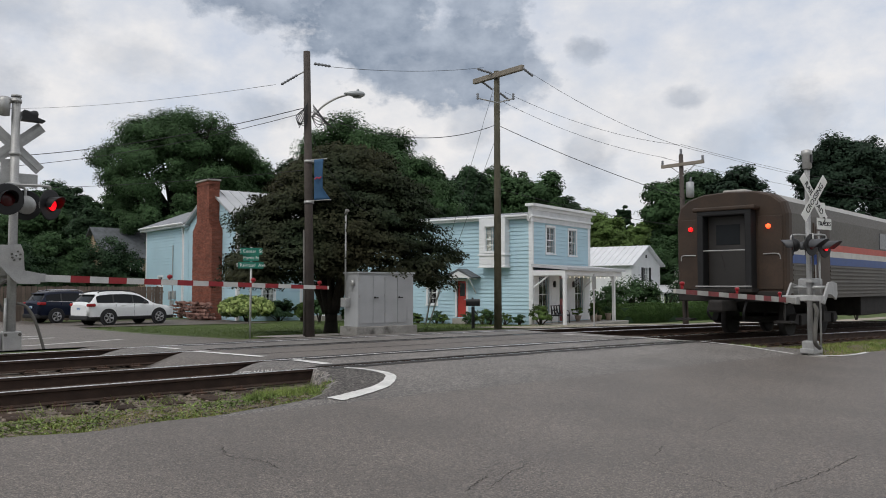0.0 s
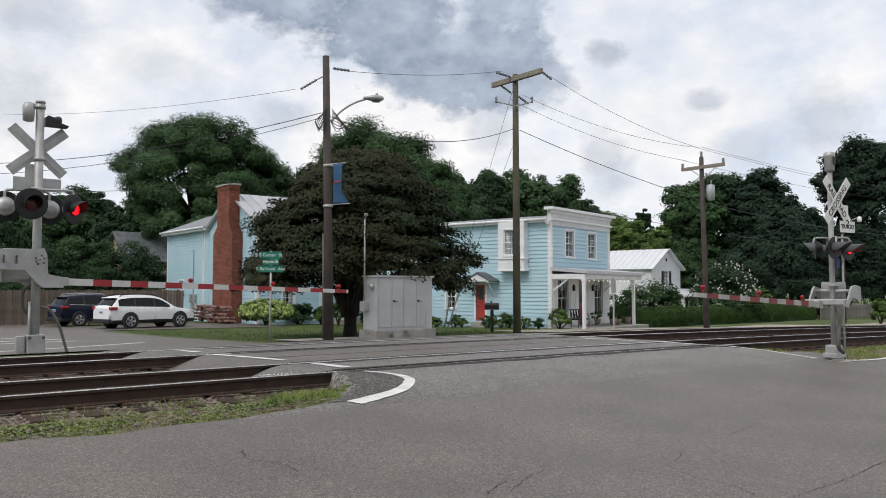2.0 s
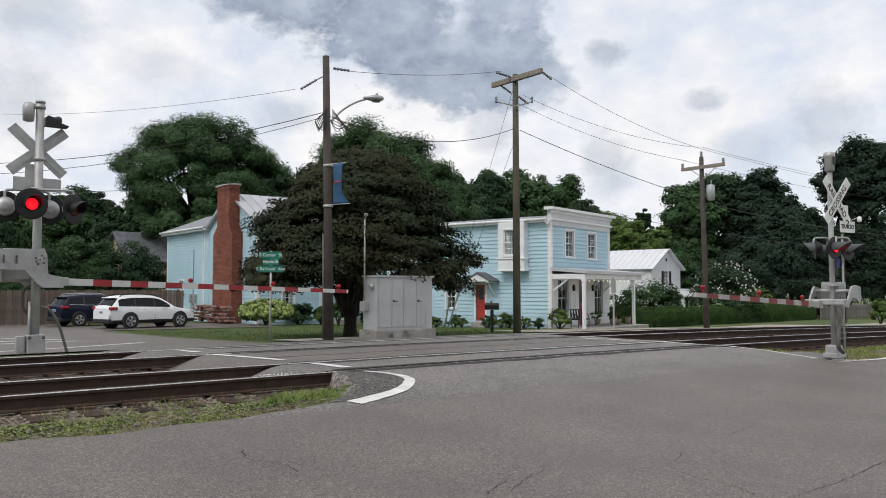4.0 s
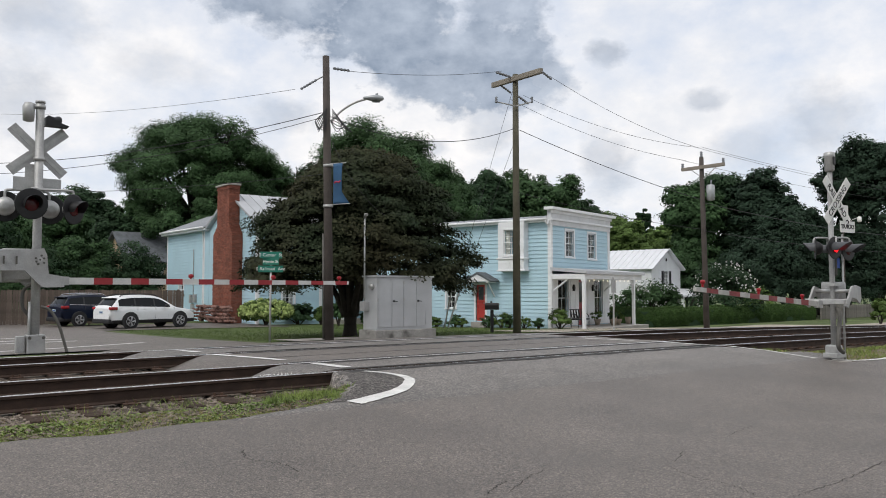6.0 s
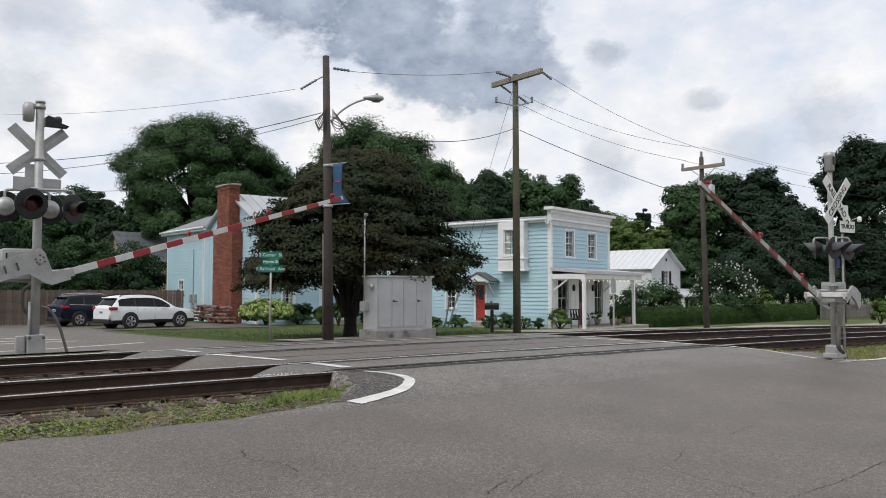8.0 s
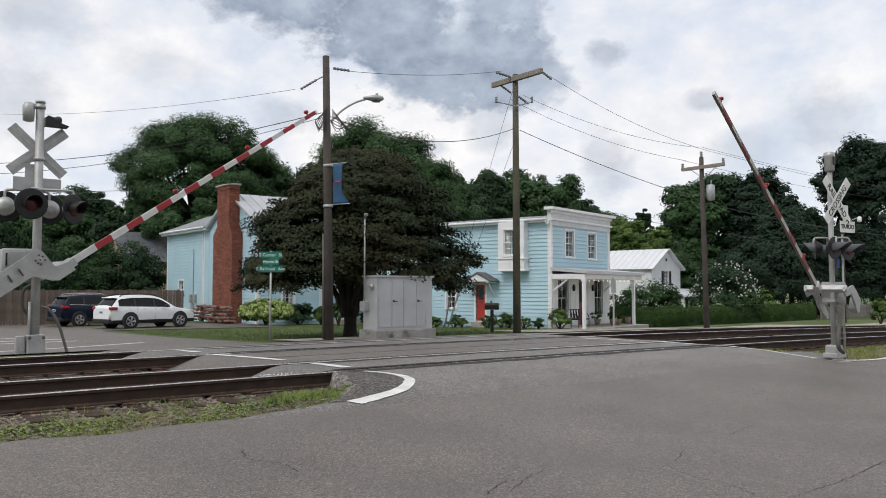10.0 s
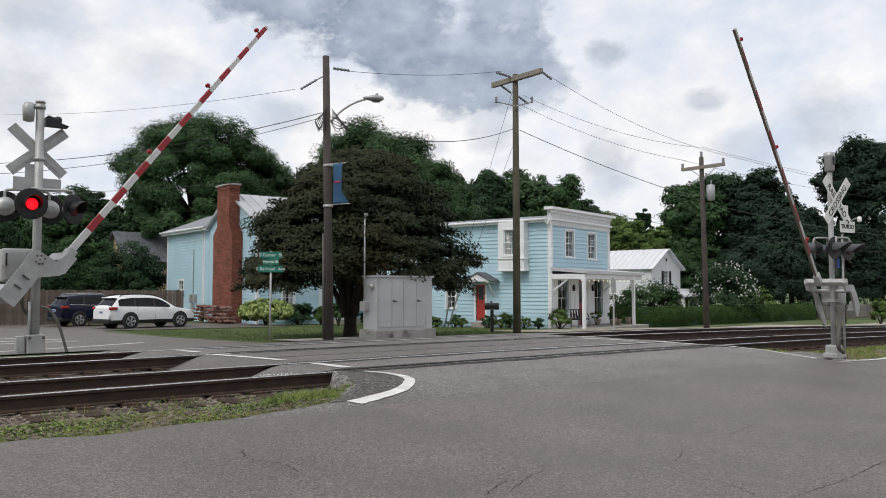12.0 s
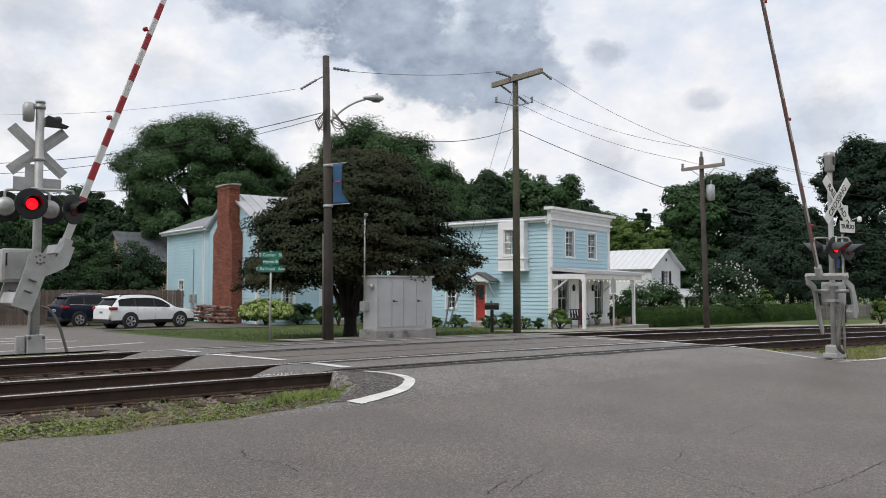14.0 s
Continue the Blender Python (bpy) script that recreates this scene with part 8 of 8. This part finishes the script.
def stones(name, label, pts, size, seed, material):
    """Broken stones, each an uneven twelve-cornered lump."""
    ico = bmesh.new()
    bmesh.ops.create_icosphere(ico, subdivisions=1, radius=1.0)
    bv = np.array([v.co[:] for v in ico.verts])
    bf = np.array([[v.index for v in f.verts] for f in ico.faces])
    ico.free()
    rg = np.random.default_rng(seed)
    n = len(pts)
    sc = size * rg.uniform(0.5, 1.4, (n, 1, 1)) * np.concatenate([rg.uniform(0.7, 1.3, (n, 1, 2)), rg.uniform(0.45, 0.8, (n, 1, 1))], 2)
    v = bv[None] * (1 + rg.uniform(-0.28, 0.28, (n, len(bv), 1))) * sc
    a = rg.uniform(0, 6.28, n)
    c, s = np.cos(a)[:, None], np.sin(a)[:, None]
    v = np.stack([v[..., 0] * c - v[..., 1] * s, v[..., 0] * s + v[..., 1] * c, v[..., 2]], 2) + pts[:, None]
    f = (bf[None] + (np.arange(n) * len(bv))[:, None, None]).reshape(-1, 3)
    me = bpy.data.meshes.new(name)
    me.from_pydata(v.reshape(-1, 3).tolist(), [], f.tolist())
    me.materials.append(material)
    return tagged(new(name, me), label, "stones", kind="stuff")


off_road = lambda s, d, p, r: (s < 4.3 or s > 16.2)
stones("ballast_stones", "grey-brown broken ballast stones between the ties", scatter(11000, (-3, 6), (8.3, 16.6), 61, lambda s, d, p, r: s < (verge_end(d) if d < 9.6 else 4.4) and (d < 9.15 or r < 0.45) and (d < 9.1 or abs((s + 30) % 0.54 - 0.27) < 0.15)), 0.030, 62, M_STONE)
stones("ballast_stones", "grey-brown broken ballast stones between the ties", scatter(7000, (15.9, 34), (8.8, 16.8), 63, lambda s, d, p, r: s > 16.0), 0.04, 64, M_BALLAST)
stones("gravel", "brown gravel heaped against the rail", scatter(1100, (1.0, 5.75), (8.5, 9.75), 67, lambda s, d, p, r: s < verge_end(d) + 0.05, lambda s, d: 0.022 - bed(s, d)), 0.03, 68, M_STONE)
stones("gravel", "small pale gravel in the grassy verge", scatter(7000, (-2, 5.6), (7.6, 9.3), 65, lambda s, d, p, r: r < 0.25 + 0.5 * (d - 7.5) and s < verge_end(d), lambda s, d: 0.018 - bed(s, d)), 0.022, 66, M_STONE)


# ---- tracks, with their ties ----
for pr in (RAILS[:2], RAILS[2:]):
    build_track("railway_track", pr)
mk = at(5.12, 10.3, -0.06)
tagged(lettering("track_name_lettering", "1ST MAIN=", 0.12, Matrix.Translation(mk) @ pose(0, 0, 0, 55, 0, RZ), M_PAINT_ROAD, None, 0.002),
       "worn white stencilled letters on the crossing panel", "road marking", kind="structure")


# ---- what moves ----
GATE_FAR = [(0.0, -1.62), (5.4, -1.62), (5.8, -1.2), (6.0, 0.0), (6.5, 4.23), (7.0, 8.42), (7.5, 12.36), (8.0, 16.6), (8.8, 23.4), (9.6, 30.3), (10.5, 37.93), (11.0, 42.44),
            (11.5, 47.0), (12.0, 51.3), (12.5, 55.93), (13.0, 60.5), (13.5, 65.2), (14.0, 70.0)]
GATE_NEAR = [(0.0, 2.26), (5.4, 2.26), (5.8, 2.4), (6.0, 3.0), (6.5, 6.52), (7.0, 10.08), (7.5, 13.81), (8.0, 17.28), (8.8, 22.9), (9.6, 28.6), (10.5, 34.97), (11.0, 38.4),
             (11.5, 41.71), (12.0, 44.99), (12.5, 48.4), (13.0, 51.48), (13.5, 55.4), (14.0, 59.2)]
# where the train's end is along the track, and how far the car is turned from it
TRAIN = [(0.0, 17.95, 8.0), (0.5, 22.6, 7.5), (1.0, 26.8, 6.5), (1.5, 30.9, 4.5), (2.0, 35.0, 2.5), (3.0, 43.2, 0.0), (14.0, 133.0, 0.0)]
# the lamps of each signal flash by turns: the glowing disc moves forward in its housing and back
FLASHES = {"b": [(0.0, 0.65), (1.45, 2.25), (3.06, 3.7), (4.6, 5.2), (10.75, 11.65), (12.42, 13.15)],
           "a": [(0.65, 1.45), (2.25, 3.06), (3.7, 4.6), (8.6, 9.3), (10.2, 10.75), (11.65, 12.42), (13.15, 14.0)],
           "near_b": [(0.0, 0.65), (1.4, 2.2), (3.06, 3.75), (4.55, 5.4), (6.1, 6.85), (12.4, 13.2)],
           "near_a": [(0.65, 1.4), (2.2, 3.06), (3.75, 4.55), (5.4, 6.1), (13.2, 14.0)]}


def flash_rows(spans, home, turn):
    """Rows that hold the lamp's glowing disc forward within the spans and drawn back outside them."""
    def lens(a):
        return home @ pose(0, turn * a, 0)
    lit = [sp for sp in spans]
    rows, t = [], 0.0
    state = bool(lit and lit[0][0] <= 0)
    rows.append((0.0, lens(0 if state else 1)))
    for a, b in lit:
        if a > 0.05:
            rows += [(a - 0.034, lens(1)), (a, lens(0))]
        if b < 13.95:
            rows += [(b - 0.034, lens(0)), (b, lens(1))]
    rows.append((14.0, lens(0 if lit and lit[-1][1] >= 13.95 else 1)))
    return rows


def motions():
    for g, rows in ((gate_far, GATE_FAR), (gate_near, GATE_NEAR)):
        home = g.matrix_basis.copy()
        walk(g, [(t, home @ pose(0, 0, 0, 0, -a, 0)) for t, a in rows])
    walk(train, [(t, Matrix.Translation(U * q + N * TRACKS[0] + Vector((0, 0, 0.432 + crest(q + 8)))) @ pose(0, 0, 0, 0, 0, RZ + a)) for t, q, a in TRAIN])
    for g, key in GLOWS:
        walk(g, flash_rows(FLASHES[key], g.matrix_basis.copy(), 0.08))


motions()
